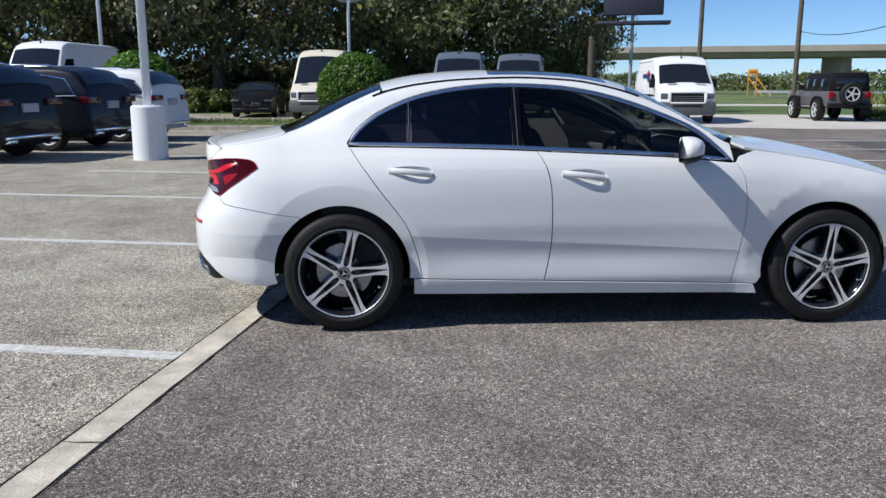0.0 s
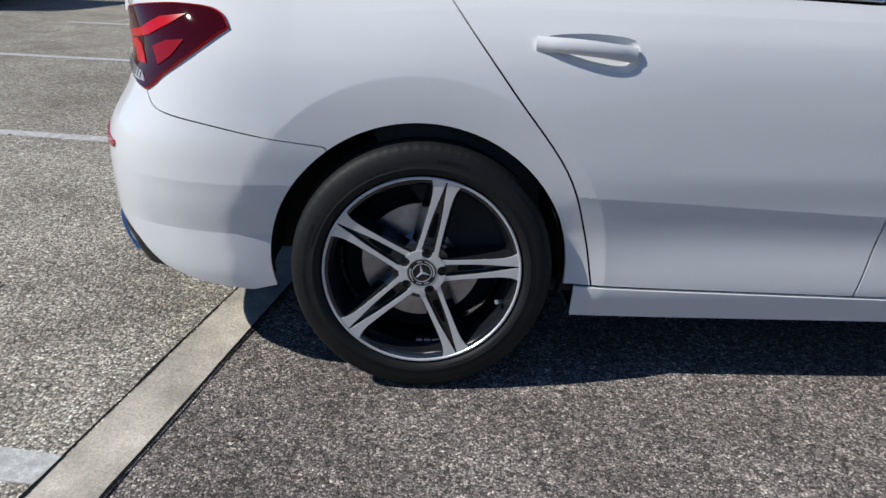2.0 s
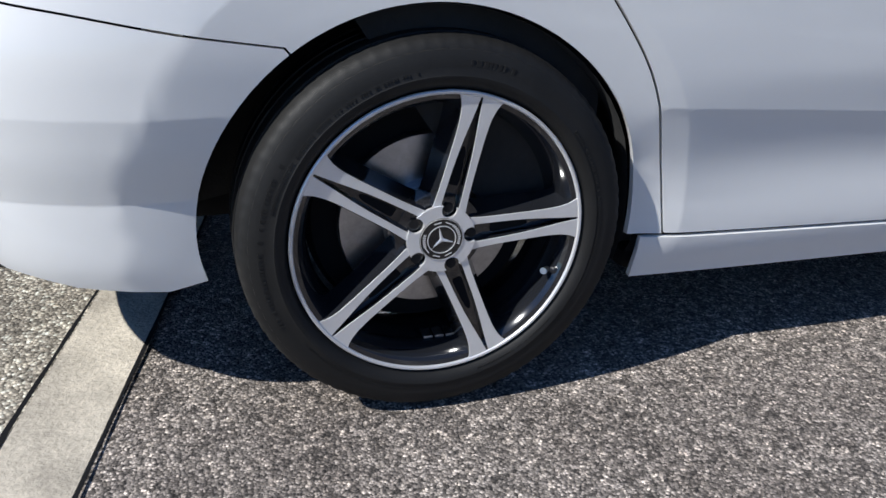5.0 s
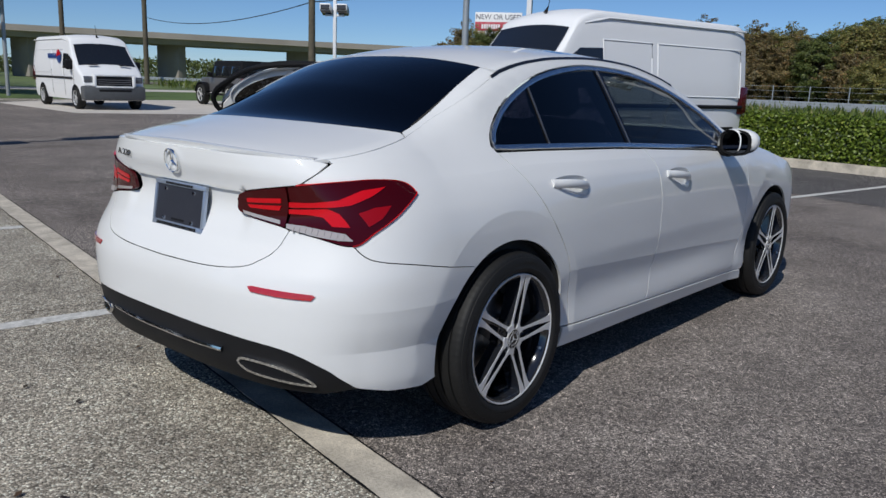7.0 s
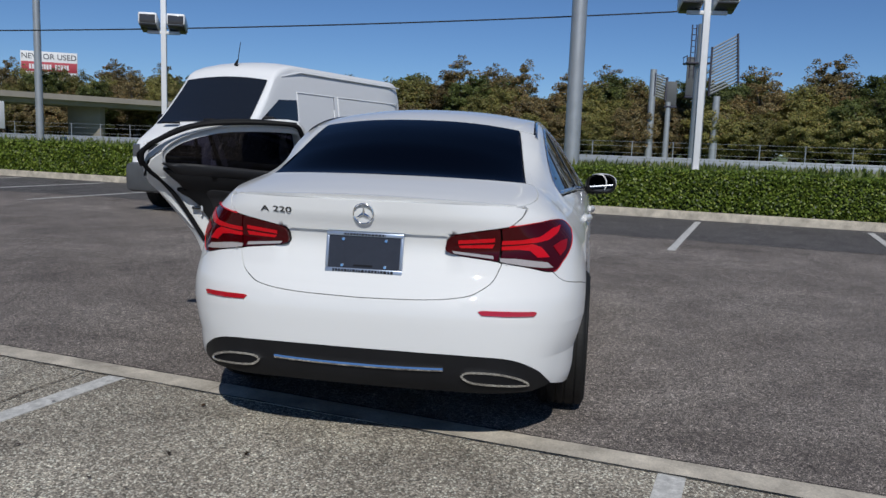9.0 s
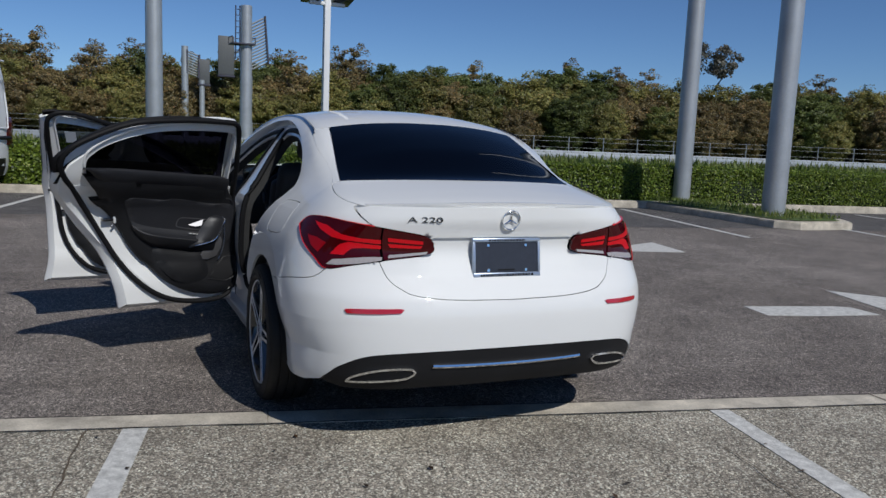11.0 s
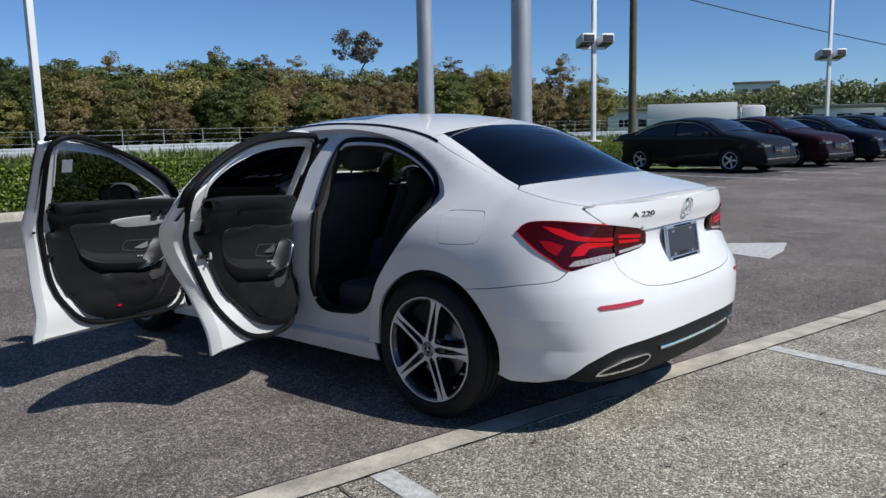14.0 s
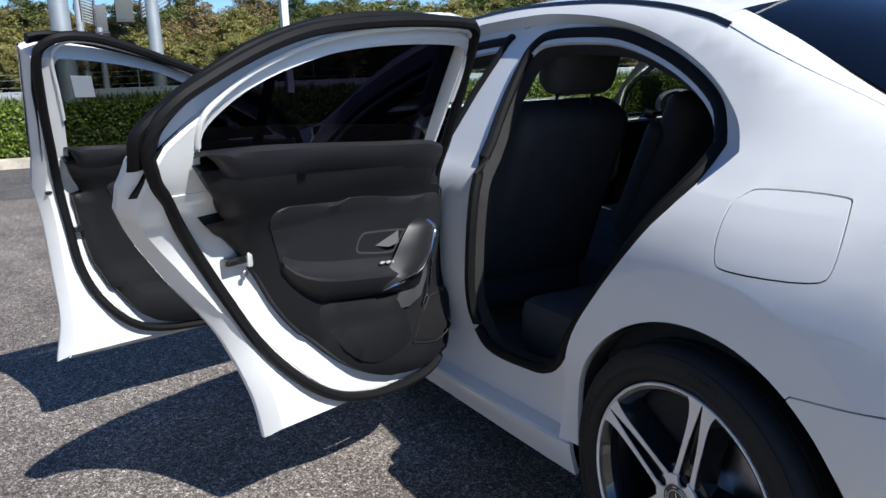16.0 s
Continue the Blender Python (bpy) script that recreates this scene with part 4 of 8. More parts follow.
    for r in steps:
        rr = lambda c: (math.sqrt(max(r * r - c * c, 1e-6)) if r > 0.2 else r)
        q = []
        for c, d in ((-o(r) - 0.013, 0.050), (-o(r) - 0.004, 0.022), (-o(r) - 0.0003, 0.0015), (-i(r) + 0.0002, 0.0015), (-i(r) * 0.8, 0.016), (i(r) * 0.8, 0.016), (i(r) - 0.0002, 0.0015), (o(r) + 0.0003, 0.0015), (o(r) + 0.004, 0.022), (o(r) + 0.013, 0.050)):
            q.append(bm.verts.new((rr(c), depth(r) + d, c)))
        rows.append(q)
    for a, b in zip(rows, rows[1:]):
        for k in range(9):
            bm.faces.new((a[k], a[k + 1], b[k + 1], b[k]))
    keep("spoke", bm, rim_black, "gloss black twin spoke")
    # slot in the web of the spoke: a flat face coloured as its shade
    loop = [(0.086, 0.0065), (0.092, 0.0085), (0.14, 0.0052), (0.149, 0.002), (0.149, -0.002), (0.14, -0.0052), (0.092, -0.0085), (0.086, -0.0065)]
    bm = bmesh.new()
    bm.faces.new([bm.verts.new((a, depth(a) + 0.0145, c)) for a, c in loop])
    keep("spoke_slot", bm, shade_black)
    # hub
    holes = [arc(0.0495 * math.cos(radians(72 * k)), 0.0495 * math.sin(radians(72 * k)), 0.0128, 0, 345, 23) for k in range(5)]
    vs, tri = triangles(arc(0, 0, 0.0560, 0, 355, 71), 0.006, [arc(0, 0, 0.0362, 0, 350, 35)] + holes)
    bm = bmesh.new()
    bv = [bm.verts.new((x, -0.0995, z)) for x, z in vs]
    for f in tri:
        bm.faces.new([bv[q] for q in f])
    r = bmesh.ops.extrude_face_region(bm, geom=list(bm.faces))
    bmesh.ops.translate(bm, verts=[v for v in r["geom"] if isinstance(v, bmesh.types.BMVert)], vec=(0, 0.006, 0))
    keep("hub", bm, silver, "machined silver hub", smooth=False)
    keep("hub_back", lathe([(0.0, -0.088), (0.050, -0.088), (0.072, -0.083), (0.072, -0.03), (0.0, -0.03)], 40), rim_black)
    bm = bmesh.new()
    bmesh.ops.create_cone(bm, cap_ends=True, segments=6, radius1=0.0085, radius2=0.0085, depth=0.006, matrix=Matrix.Translation((0.0512, -0.0895, 0)) @ Matrix.Rotation(radians(90), 4, "X"))
    keep("wheel_bolt", bm, black_plastic, smooth=False)
    keep("hub_cap", lathe([(0.0, -0.0985), (0.022, -0.0985), (0.0225, -0.1), (0.0335, -0.1), (0.0355, -0.098), (0.0358, -0.09)], 48), black_gloss, "black centre cap with a silver emblem")
    bm = lathe([(0.0235, -0.0995), (0.0235, -0.1012), (0.0222, -0.1012), (0.0222, -0.0995)], 48, closed=True)
    lathe([(0.0352, -0.0995), (0.0352, -0.1006), (0.0345, -0.1006), (0.0345, -0.0995)], 48, closed=True, bm=bm)
    for k in range(3):
        a = radians(90 + 120 * k + 8)
        tip = Vector((0.022 * math.cos(a), -0.0998, 0.022 * math.sin(a)))
        wing = [Vector((0.0035 * math.cos(a + d), -0.0998, 0.0035 * math.sin(a + d))) for d in (-radians(60), radians(60))]
        peak = bm.verts.new((0, -0.1015, 0))
        t, w1, w2 = bm.verts.new(tip), bm.verts.new(wing[0]), bm.verts.new(wing[1])
        bm.faces.new((peak, t, w1))
        bm.faces.new((peak, w2, t))
    for a0, a1 in ((-22, 48), (158, 196)):
        a = a0
        while a < a1:
            m = Matrix.Rotation(-radians(a), 4, "Y") @ Matrix.Translation((0.0288, -0.1003, 0)) @ Matrix.Diagonal((0.0045, 0.0006, 0.0024, 1))
            bmesh.ops.create_cube(bm, size=1, matrix=m)
            a += 7.5
    for a0 in (62, 100, 210, 250, 290):
        m = Matrix.Rotation(-radians(a0), 4, "Y") @ Matrix.Translation((0.0288, -0.1003, 0)) @ Matrix.Diagonal((0.0018, 0.0006, 0.012, 1))
        bmesh.ops.create_cube(bm, size=1, matrix=m)
    keep("emblem", bm, silver)
    bm = tube([(0.196, -0.078, -0.082), (0.184, -0.092, -0.078)], 0.0048, 10)
    tube([(0.186, -0.090, -0.0785), (0.182, -0.095, -0.077)], 0.006, 8, bm=bm)
    keep("valve", bm, steel, "metal tyre valve")
    bm = bmesh.new()
    for k in range(3):
        box(bm, -0.012 + k * 0.02, -0.055, -0.206, 0.004 + k * 0.02, -0.028, -0.2005, 0.001)
    keep("balance_weight", bm, steel)
    keep("brake_disc", lathe([(0.06, -0.045), (0.075, -0.045), (0.077, -0.018), (0.148, -0.016), (0.150, -0.008), (0.150, 0.0), (0.06, 0.0)], 56), steel, "grey steel brake disc")
    keep("backing_plate", lathe([(0.0, 0.012), (0.19, 0.012), (0.2, 0.03)], 40), shade_black)
    return made


WHEEL = wheel_meshes()


def put_wheel(x, sign, turn, steer=0.0):
    m = Matrix.Translation((x, sign * 0.783, 0.331)) @ Matrix.Rotation(radians(steer), 4, "Z") @ (Matrix.Identity(4) if sign < 0 else Matrix.Rotation(math.pi, 4, "Z"))
    hub_ob = None
    for name, me, label in WHEEL:
        if name in ("spoke_face", "spoke", "spoke_slot", "wheel_bolt"):
            for k in range(5):
                ob = new(name, me)
                ob.parent = hub_ob
                ob.matrix_basis = Matrix.Rotation(-radians(turn + 72 * k), 4, "Y")
            continue
        ob = new(name, me)
        if name == "lettering":
            tagged(ob, kind="stuff")
        if label:
            ob["label"] = label
        if hub_ob is None:
            hub_ob = ob
            ob.parent = car
            ob.matrix_basis = m
        else:
            ob.parent = hub_ob
            if name not in ("tyre", "lettering", "rim_lip", "brake_disc", "backing_plate", "hub_back", "valve", "balance_weight"):
                ob.matrix_basis = Matrix.Rotation(-radians(turn), 4, "Y")
    return hub_ob


put_wheel(0.014, -1, 4.5)
put_wheel(2.735, -1, 12.0)
put_wheel(0.012, 1, 3.5)
put_wheel(2.735, 1, 40.0)

# wheel housings, floor pan and an added shell, near-black as shade behind the gaps
for sign in (-1, 1):
    for hub_x in (0.0, 2.729):
        bm = bmesh.new()
        rows = []
        for k in range(33):
            a = radians(-14 + 201 * k / 32)
            lip_y = side(hub_x + 0.37 * math.cos(a), max(0.33 + 0.37 * math.sin(a), 0.25)) - 0.009
            rows.append([bm.verts.new((hub_x + r * math.cos(a), sign * y, 0.33 + r * math.sin(a))) for r, y in ((0.3695, lip_y), (0.3695, lip_y - 0.045), (0.385, 0.78), (0.385, 0.52), (0.30, 0.50), (0.03, 0.50))])
        for a, b in zip(rows, rows[1:]):
            for q in range(5):
                bm.faces.new((a[q], a[q + 1], b[q + 1], b[q]))
        part("wheel_housing", bm, liner_black, car, "black felt wheel housing")
part("floor_pan", boxed(0.02, (0.40, -0.80, 0.19, 2.33, 0.80, 0.235), (-0.62, -0.50, 0.24, 0.42, 0.50, 0.30), (2.3, -0.5, 0.2, 3.3, 0.5, 0.3)), shade_black, car)
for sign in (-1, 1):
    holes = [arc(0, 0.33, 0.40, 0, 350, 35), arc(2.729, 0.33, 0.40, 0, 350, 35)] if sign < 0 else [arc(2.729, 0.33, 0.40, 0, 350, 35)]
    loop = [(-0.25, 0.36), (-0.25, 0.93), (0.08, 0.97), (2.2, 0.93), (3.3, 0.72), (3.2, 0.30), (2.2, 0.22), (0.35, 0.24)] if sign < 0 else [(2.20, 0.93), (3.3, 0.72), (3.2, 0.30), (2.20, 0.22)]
    patch("inner_shell", loop, on(sign), shade_black, car, step=0.08, lift=-0.022, holes=holes, thick=0)
patch("inner_shell", across([(-0.42, 0.45), (-0.42, 0.90), (-0.75, 0.93), (U_END, 0.98)]) + across([(-0.42, 0.45), (-0.75, 0.40), (U_END, 0.40)])[::-1], rear, shade_black, car, step=0.06, lift=-0.02, thick=0)
patch("inner_shell", mirrored(deck([(-0.76, 0.0), (-0.72, 0.8), (-0.66, 0.95), (-0.30, 0.96), (0.25, 0.96), (0.28, 0.0)])), roofskin, white_paint, car, step=0.06, lift=-0.03, thick=0)

# tail lamp insides, number plate, badge, reflectors, outlets
GUIDE_A = [(-0.958, 0.870), (-0.873, 0.873), (-0.776, 0.884), (-0.678, 0.913), (-0.587, 0.922), (-0.653, 0.896), (-0.739, 0.870), (-0.804, 0.862), (-0.966, 0.854)]
GUIDE_B = [(-0.969, 0.847), (-0.824, 0.857), (-0.790, 0.844), (-0.760, 0.803), (-0.820, 0.803), (-0.848, 0.830), (-0.898, 0.835), (-0.973, 0.833)]
GUIDE_C = [(-0.724, 0.846), (-0.662, 0.863), (-0.599, 0.868), (-0.648, 0.830), (-0.697, 0.806)]
GUIDE_D = [(-1.145, 0.868), (-0.985, 0.880), (-0.992, 0.865), (-1.150, 0.854)]
GUIDE_E = [(-1.150, 0.847), (-0.995, 0.856), (-1.010, 0.840), (-1.142, 0.837)]
CLEAR_A = [(-0.986, 0.800), (-0.921, 0.799), (-0.776, 0.783), (-0.748, 0.762), (-0.795, 0.762), (-0.890, 0.771), (-0.985, 0.786)]
CLEAR_B = [(-1.180, 0.824), (-1.012, 0.809), (-1.011, 0.796), (-1.174, 0.813)]
for sign in (-1, 1):
    surf = on(sign)
    lamps = [o for o in car.children if o.name.startswith(("tail_lamp", "lid_lamp")) and o.data.vertices[0].co.y * sign > 0]
    outer_lamp = [o for o in lamps if o.name.startswith("tail")][0]
    inner_lamp = [o for o in lamps if o.name.startswith("lid")][0]
    for loop, mate, whose, name in ((GUIDE_A, guide_red, outer_lamp, "light_guide"), (GUIDE_B, guide_red, outer_lamp, "light_guide"), (GUIDE_C, guide_dim, outer_lamp, "light_guide"),
                                    (GUIDE_D, guide_red, inner_lamp, "light_guide"), (GUIDE_E, guide_red, inner_lamp, "light_guide"), (CLEAR_A, lamp_clear, outer_lamp, "reversing_lamp"), (CLEAR_B, lamp_clear, inner_lamp, "reversing_lamp")):
        patch(name, loop, surf, mate, whose, step=0.012, lift=0.0085, thick=0.004)
    for k in range(9):
        u0 = -0.962 + k * 0.022
        z0 = 0.7845 - max(0, k - 3) * 0.0022
        patch("lens_rib", [(u0, z0 - 0.008), (u0 + 0.006, z0 - 0.008), (u0 + 0.009, z0 + 0.009), (u0 + 0.003, z0 + 0.009)], surf, lamp_clear, outer_lamp, step=0.02, lift=0.0105, thick=0.004)
    rim_line = [p for p in LIGHT_LOW if -0.75 < p[0]] + [p for p in LIGHT_TOP if p[0] > -0.93][1:]
    # bright red strip paints the glow seen along the lens edge
    strip("lens_rim", rim_line, surf, 0.0055, guide_red, outer_lamp, 0.008)
    patch("reflector", shrink([(-1.070, 0.604), (-1.055, 0.608), (-0.95, 0.606), (-0.84, 0.603), (-0.828, 0.598), (-0.840, 0.585), (-0.95, 0.586), (-1.055, 0.590)], 0.0), surf, reflector_red, car, step=0.02, lift=0.005, thick=0.008, label="red rear reflector")
    tip = curve([(-1.122, 0.348), (-1.090, 0.366), (-0.965, 0.360), (-0.860, 0.332), (-0.822, 0.305), (-0.850, 0.297), (-1.050, 0.312), (-1.105, 0.330), (-1.122, 0.348)], 5)[:-1]
    patch("exhaust_trim", tip, surf, chrome, car, step=0.012, lift=0.0055, thick=0.010, holes=[shrink(tip, 0.009)], label="chrome exhaust trim")
    patch("exhaust_mouth", shrink(tip, 0.004), surf, shade_black, car, step=0.02, lift=0.0005, thick=0)
strip("bumper_trim", [(-0.36 + 0.02 * k, 0.370 - 0.006 * (1 - (abs(-0.36 + 0.02 * k) / 0.36) ** 2)) for k in range(37)], rear, 0.016, chrome, car, 0.008, label="chrome strip along the lower bumper")

lean = Matrix.Translation((-0.803, 0, 0.796)) @ Matrix.Rotation(radians(8.0), 4, "Y") @ Matrix.Rotation(radians(-90), 4, "Z")
plate = part("number_plate", boxed(0.004, (-0.148, -0.004, -0.072, 0.148, 0.004, 0.072)), plate_black, car, "black blank number plate in a bright frame", smooth=False)
plate.matrix_basis = lean
bm = bmesh.new()
for b in ((-0.158, -0.010, 0.066, 0.158, 0.006, 0.082), (-0.158, -0.010, -0.084, 0.158, 0.006, -0.062), (-0.158, -0.010, -0.062, -0.146, 0.006, 0.066), (0.146, -0.010, -0.062, 0.158, 0.006, 0.066)):
    box(bm, *b, bevel=0.003)
part("plate_frame", bm, plate_frame_metal, plate, "polished plate frame")
bm = bmesh.new()
rnd = random.Random(3)
for z0, h, x0, x1 in ((-0.0775, 0.011, -0.125, 0.125), (0.0695, 0.008, -0.085, 0.085)):
    x = x0
    while x < x1:
        w = rnd.uniform(0.006, 0.012)
        box(bm, x, -0.0115, z0, min(x + w, x1), -0.0095, z0 + h)
        x += w + 0.0035
box(bm, -0.042, -0.0058, -0.054, 0.036, -0.0035, -0.047)
tagged(part("plate_lettering", bm, black_plastic, plate, smooth=False), kind="stuff")
for x in (-0.088, 0.088):
    for z in (0.052, -0.052):
        bm = bmesh.new()
        bmesh.ops.create_cone(bm, cap_ends=True, segments=14, radius1=0.0075, radius2=0.006, depth=0.006, matrix=Matrix.Translation((x, -0.007, z)) @ Matrix.Rotation(radians(90), 4, "X"))
        part("plate_screw", bm, chrome, plate)

face = Matrix.Translation((-0.829, 0, 0.957)) @ Matrix.Rotation(radians(-11), 4, "Y") @ Matrix.Rotation(radians(-90), 4, "Z")
bm = lathe([(0.0425, 0.004), (0.0425, -0.004), (0.0405, -0.0055), (0.0385, -0.004), (0.0385, 0.004)], 56, closed=True)
for k in range(3):
    a = radians(90 + 120 * k)
    t = bm.verts.new((0.0395 * math.cos(a), -0.002, 0.0395 * math.sin(a)))
    w1, w2 = (bm.verts.new((0.0062 * math.cos(a + d), -0.001, 0.0062 * math.sin(a + d))) for d in (-radians(60), radians(60)))
    c = bm.verts.new((0, -0.006, 0))
    bm.faces.new((c, t, w1))
    bm.faces.new((c, w2, t))
badge = part("badge", bm, chrome, car, "round chrome badge on the boot lid", smooth=False)
badge.matrix_basis = face


def lettering(name, body, height, material, parent, m, thick=0.001, label="", stretch=1.0, bold=0.0):
    cu = bpy.data.curves.new(name, "FONT")
    cu.body, cu.size, cu.extrude = body, height / 0.72, thick
    cu.offset = bold
    cu.align_x, cu.align_y = "CENTER", "CENTER"
    tmp = new(name, cu)
    me = bpy.data.meshes.new_from_object(tmp)
    bpy.data.objects.remove(tmp)
    ob = link(name, me, material, parent, label)
    ob.matrix_basis = m @ Matrix.Diagonal((stretch, 1, 1, 1))
    return ob


lettering("model_number", "A 220", 0.0225, badge_dark, car,
          Matrix.Translation((-0.8052, 0.372, 0.955)) @ Matrix.Rotation(radians(-11), 4, "Z") @ Matrix.Rotation(radians(-90), 4, "Z") @ Matrix.Rotation(radians(91), 4, "X"), 0.0012, "dark chrome model number", 1.9, 0.0)

# lip spoiler on the boot lid
bm = bmesh.new()
rows = []
for k in range(41):
    f = -1 + 2 * k / 40
    xb = -0.815 + 0.125 * abs(f) ** 2.8
    s = f * 0.585
    fade = 1 - abs(f) ** 2.6
    x, y, z = top(xb + 0.020 + 0.035 * fade, s)
    a = Vector((x, s, z + 0.001))
    b = Vector((xb + 0.004, s, top(xb + 0.02, s)[2] + 0.001 + 0.018 * fade))
    c = Vector((xb - 0.008 * fade, s, top(xb + 0.02, s)[2] + 0.0 + 0.016 * fade))
    d = Vector((xb + 0.002, s, top(xb + 0.02, s)[2] - 0.004 - 0.006 * fade))
    rows.append([bm.verts.new(v) for v in (a, (a + b) / 2 + Vector((0, 0, -0.002)), b, c, d)])
for a, b in zip(rows, rows[1:]):
    for q in range(4):
        bm.faces.new((a[q], a[q + 1], b[q + 1], b[q]))
bm.faces.new(rows[0])
bm.faces.new(rows[-1][::-1])
part("lip_spoiler", bm, white_paint, car)


# handles, mirrors, open doors and the cabin
def ring_loft(name, loops, lifts, surf, material, parent, close=False, label=""):
    """A skin between loops of equal length, each at its own depth."""
    bm = bmesh.new()
    rows = []
    for loop, lift in zip(loops, lifts):
        row = []
        for a, b in loop:
            p, pa, pb = Vector(surf(a, b)), Vector(surf(a + 2e-3, b)), Vector(surf(a, b + 2e-3))
            n = (pa - p).cross(pb - p).normalized()
            if n.dot(p - Vector((1.2, 0, 0.6))) < 0:
                n = -n
            row.append(bm.verts.new(p + n * lift))
        rows.append(row)
    for a, b in zip(rows, rows[1:]):
        for k in range(len(a)):
            j = (k + 1) % len(a)
            bm.faces.new((a[k], a[j], b[j], b[k]))
    if close:
        bm.faces.new(rows[-1])
    return part(name, bm, material, parent, label)


def skin_tube(name, line, lift, radius, surf, material, parent, closed=False, sides=8, flat=1.0, label="", lifts=None):
    pts = []
    for k, (a, b) in enumerate(line):
        x, y, z = surf(a, b)
        d = lift if lifts is None else lifts[k]
        pts.append((x, y + d * (1 if y > 0 else -1), z))
    return part(name, tube(pts, radius, sides, closed, flat=flat), material, parent, label)


for loop, door, x0, z0, x1, z1 in ((HANDLE_REAR, rear_door, 0.268, 0.886, 0.492, 0.866), (HANDLE_FRONT, front_door, 1.208, 0.868, 1.438, 0.838)):
    ring_loft("handle_cup", [shrink(loop, d) for d in (-0.001, 0.004, 0.010, 0.018, 0.026)], (-0.001, -0.007, -0.013, -0.017, -0.018), on(-1), white_paint, door, True)
    n = 14
    line = [(x0 + (x1 - x0) * k / n, z0 + (z1 - z0) * k / n + 0.006 * math.sin(math.pi * k / n)) for k in range(n + 1)]
    skin_tube("door_handle", line, 0, 0.0130, on(-1), white_paint, door, sides=12, flat=1.35, lifts=[-0.012 + 0.034 * math.sin(math.pi * min(max(k / n, 0.04), 0.96)) ** 0.5 for k in range(n + 1)], label="white door handle")


def door_mirror(parent, sign):
    """Cap, dark lower shell, glass and foot of a door mirror."""
    cx, cy = 1.862, 0.945
    whole = bmesh.new()
    bmesh.ops.create_uvsphere(whole, u_segments=40, v_segments=28, radius=1)
    for v in whole.verts:
        c = v.co.copy()
        x, y, z = (math.copysign(abs(q) ** 0.8, q) for q in c)
        taper = 1 - 0.16 * max(0, y * sign)
        v.co = Vector((cx + 0.088 * x * (1.0 if x > 0 else 0.72) * taper, sign * cy + 0.108 * y, 0.998 + 0.072 * z * taper + 0.008 * y * sign))
    bmesh.ops.bisect_plane(whole, geom=whole.verts[:] + whole.edges[:] + whole.faces[:], plane_co=(cx - 0.044, sign * cy, 0), plane_no=(-1, -0.45 * sign, 0), clear_outer=True)
    bmesh.ops.bisect_plane(whole, geom=whole.verts[:] + whole.edges[:] + whole.faces[:], plane_co=(cx, 0, 0.968), plane_no=(0.22, 0, -1))
    low = whole.copy()
    above = lambda f: f.calc_center_median().z - 0.968 > 0.22 * (f.calc_center_median().x - cx)
    bmesh.ops.delete(whole, geom=[f for f in whole.faces if not above(f)], context="FACES")
    bmesh.ops.delete(low, geom=[f for f in low.faces if above(f)], context="FACES")
    cap = part("door_mirror", whole, white_paint, parent, "white mirror cap over black shell")
    part("mirror_shell", low, black_plastic, cap)
    for nm, mate, wide, tall, deep in (("mirror_back", black_plastic, 0.100, 0.066, 0.034), ("mirror_glass", mirror_glass, 0.080, 0.054, 0.040)):
        g = bmesh.new()
        bmesh.ops.create_circle(g, cap_ends=True, segments=28, radius=1)
        for v in g.verts:
            w = wide * math.copysign(abs(v.co.x) ** 0.7, v.co.x)
            v.co = Vector((cx - deep - 0.45 * sign * w, sign * cy + w, 0.998 + tall * math.copysign(abs(v.co.y) ** 0.7, v.co.y)))
        part(nm, g, mate, cap, smooth=False)
    part("mirror_foot", tube([(1.93, sign * 0.79, 0.962), (1.90, sign * 0.85, 0.945), (1.88, sign * 0.90, 0.940)], 0.024, 10), black_plastic, cap)
    return cap


door_mirror(front_door, -1)

LEFT = on(1)


def split(loop, n=150):
    """The loop as n evenly spaced points."""
    loop = tidy(loop)
    d = [0.0]
    for a, b in zip(loop, loop[1:] + loop[:1]):
        d.append(d[-1] + math.hypot(b[0] - a[0], b[1] - a[1]))
    out, k = [], 0
    for i in range(n):
        t = d[-1] * i / n
        while d[k + 1] < t:
            k += 1
        f = (t - d[k]) / (d[k + 1] - d[k])
        a, b = loop[k], loop[(k + 1) % len(loop)]
        out.append((a[0] + f * (b[0] - a[0]), a[1] + f * (b[1] - a[1])))
    return out


W_UP = [p for p in shrink(WINDOW_TOP + WINDOW_LOW[::-1], -0.016)[:len(WINDOW_TOP)]]
REAR_GAP = DOOR_REAR + [(x / 100, sill_top(x / 100)) for x in range(47, 112, 5)] + DOOR_MID[::-1] + [(1.062, 1.10), (1.045, 1.22), (1.035, 1.30), (1.000, 1.342)] + [p for p in W_UP[::-1] if p[0] < 0.95] + [(0.040, 1.012)]
REAR_LOOP = [p for p in DOOR_REAR if p[1] < 0.965] + [(x / 100, sill_top(x / 100)) for x in range(47, 112, 5)] + DOOR_MID[::-1] + [(1.062, 1.10), (1.045, 1.22), (1.035, 1.30), (1.000, 1.342)] + [p for p in W_UP[::-1] if 0.095 < p[0] < 0.95] + [(0.076, 1.062), (0.070, 1.010)]
FRONT_LOOP = [p for p in DOOR_MID if p[1] < 0.90] + [(x / 100, sill_top(x / 100)) for x in range(115, 219, 5)] + DOOR_FRONT[::-1] + [(2.155, 0.945)] + [p for p in W_UP[::-1] if 1.09 < p[0] < 2.13] + [(1.060, 1.325), (1.070, 1.29), (1.088, 1.18), (1.108, 1.06), (1.120, 0.985)]
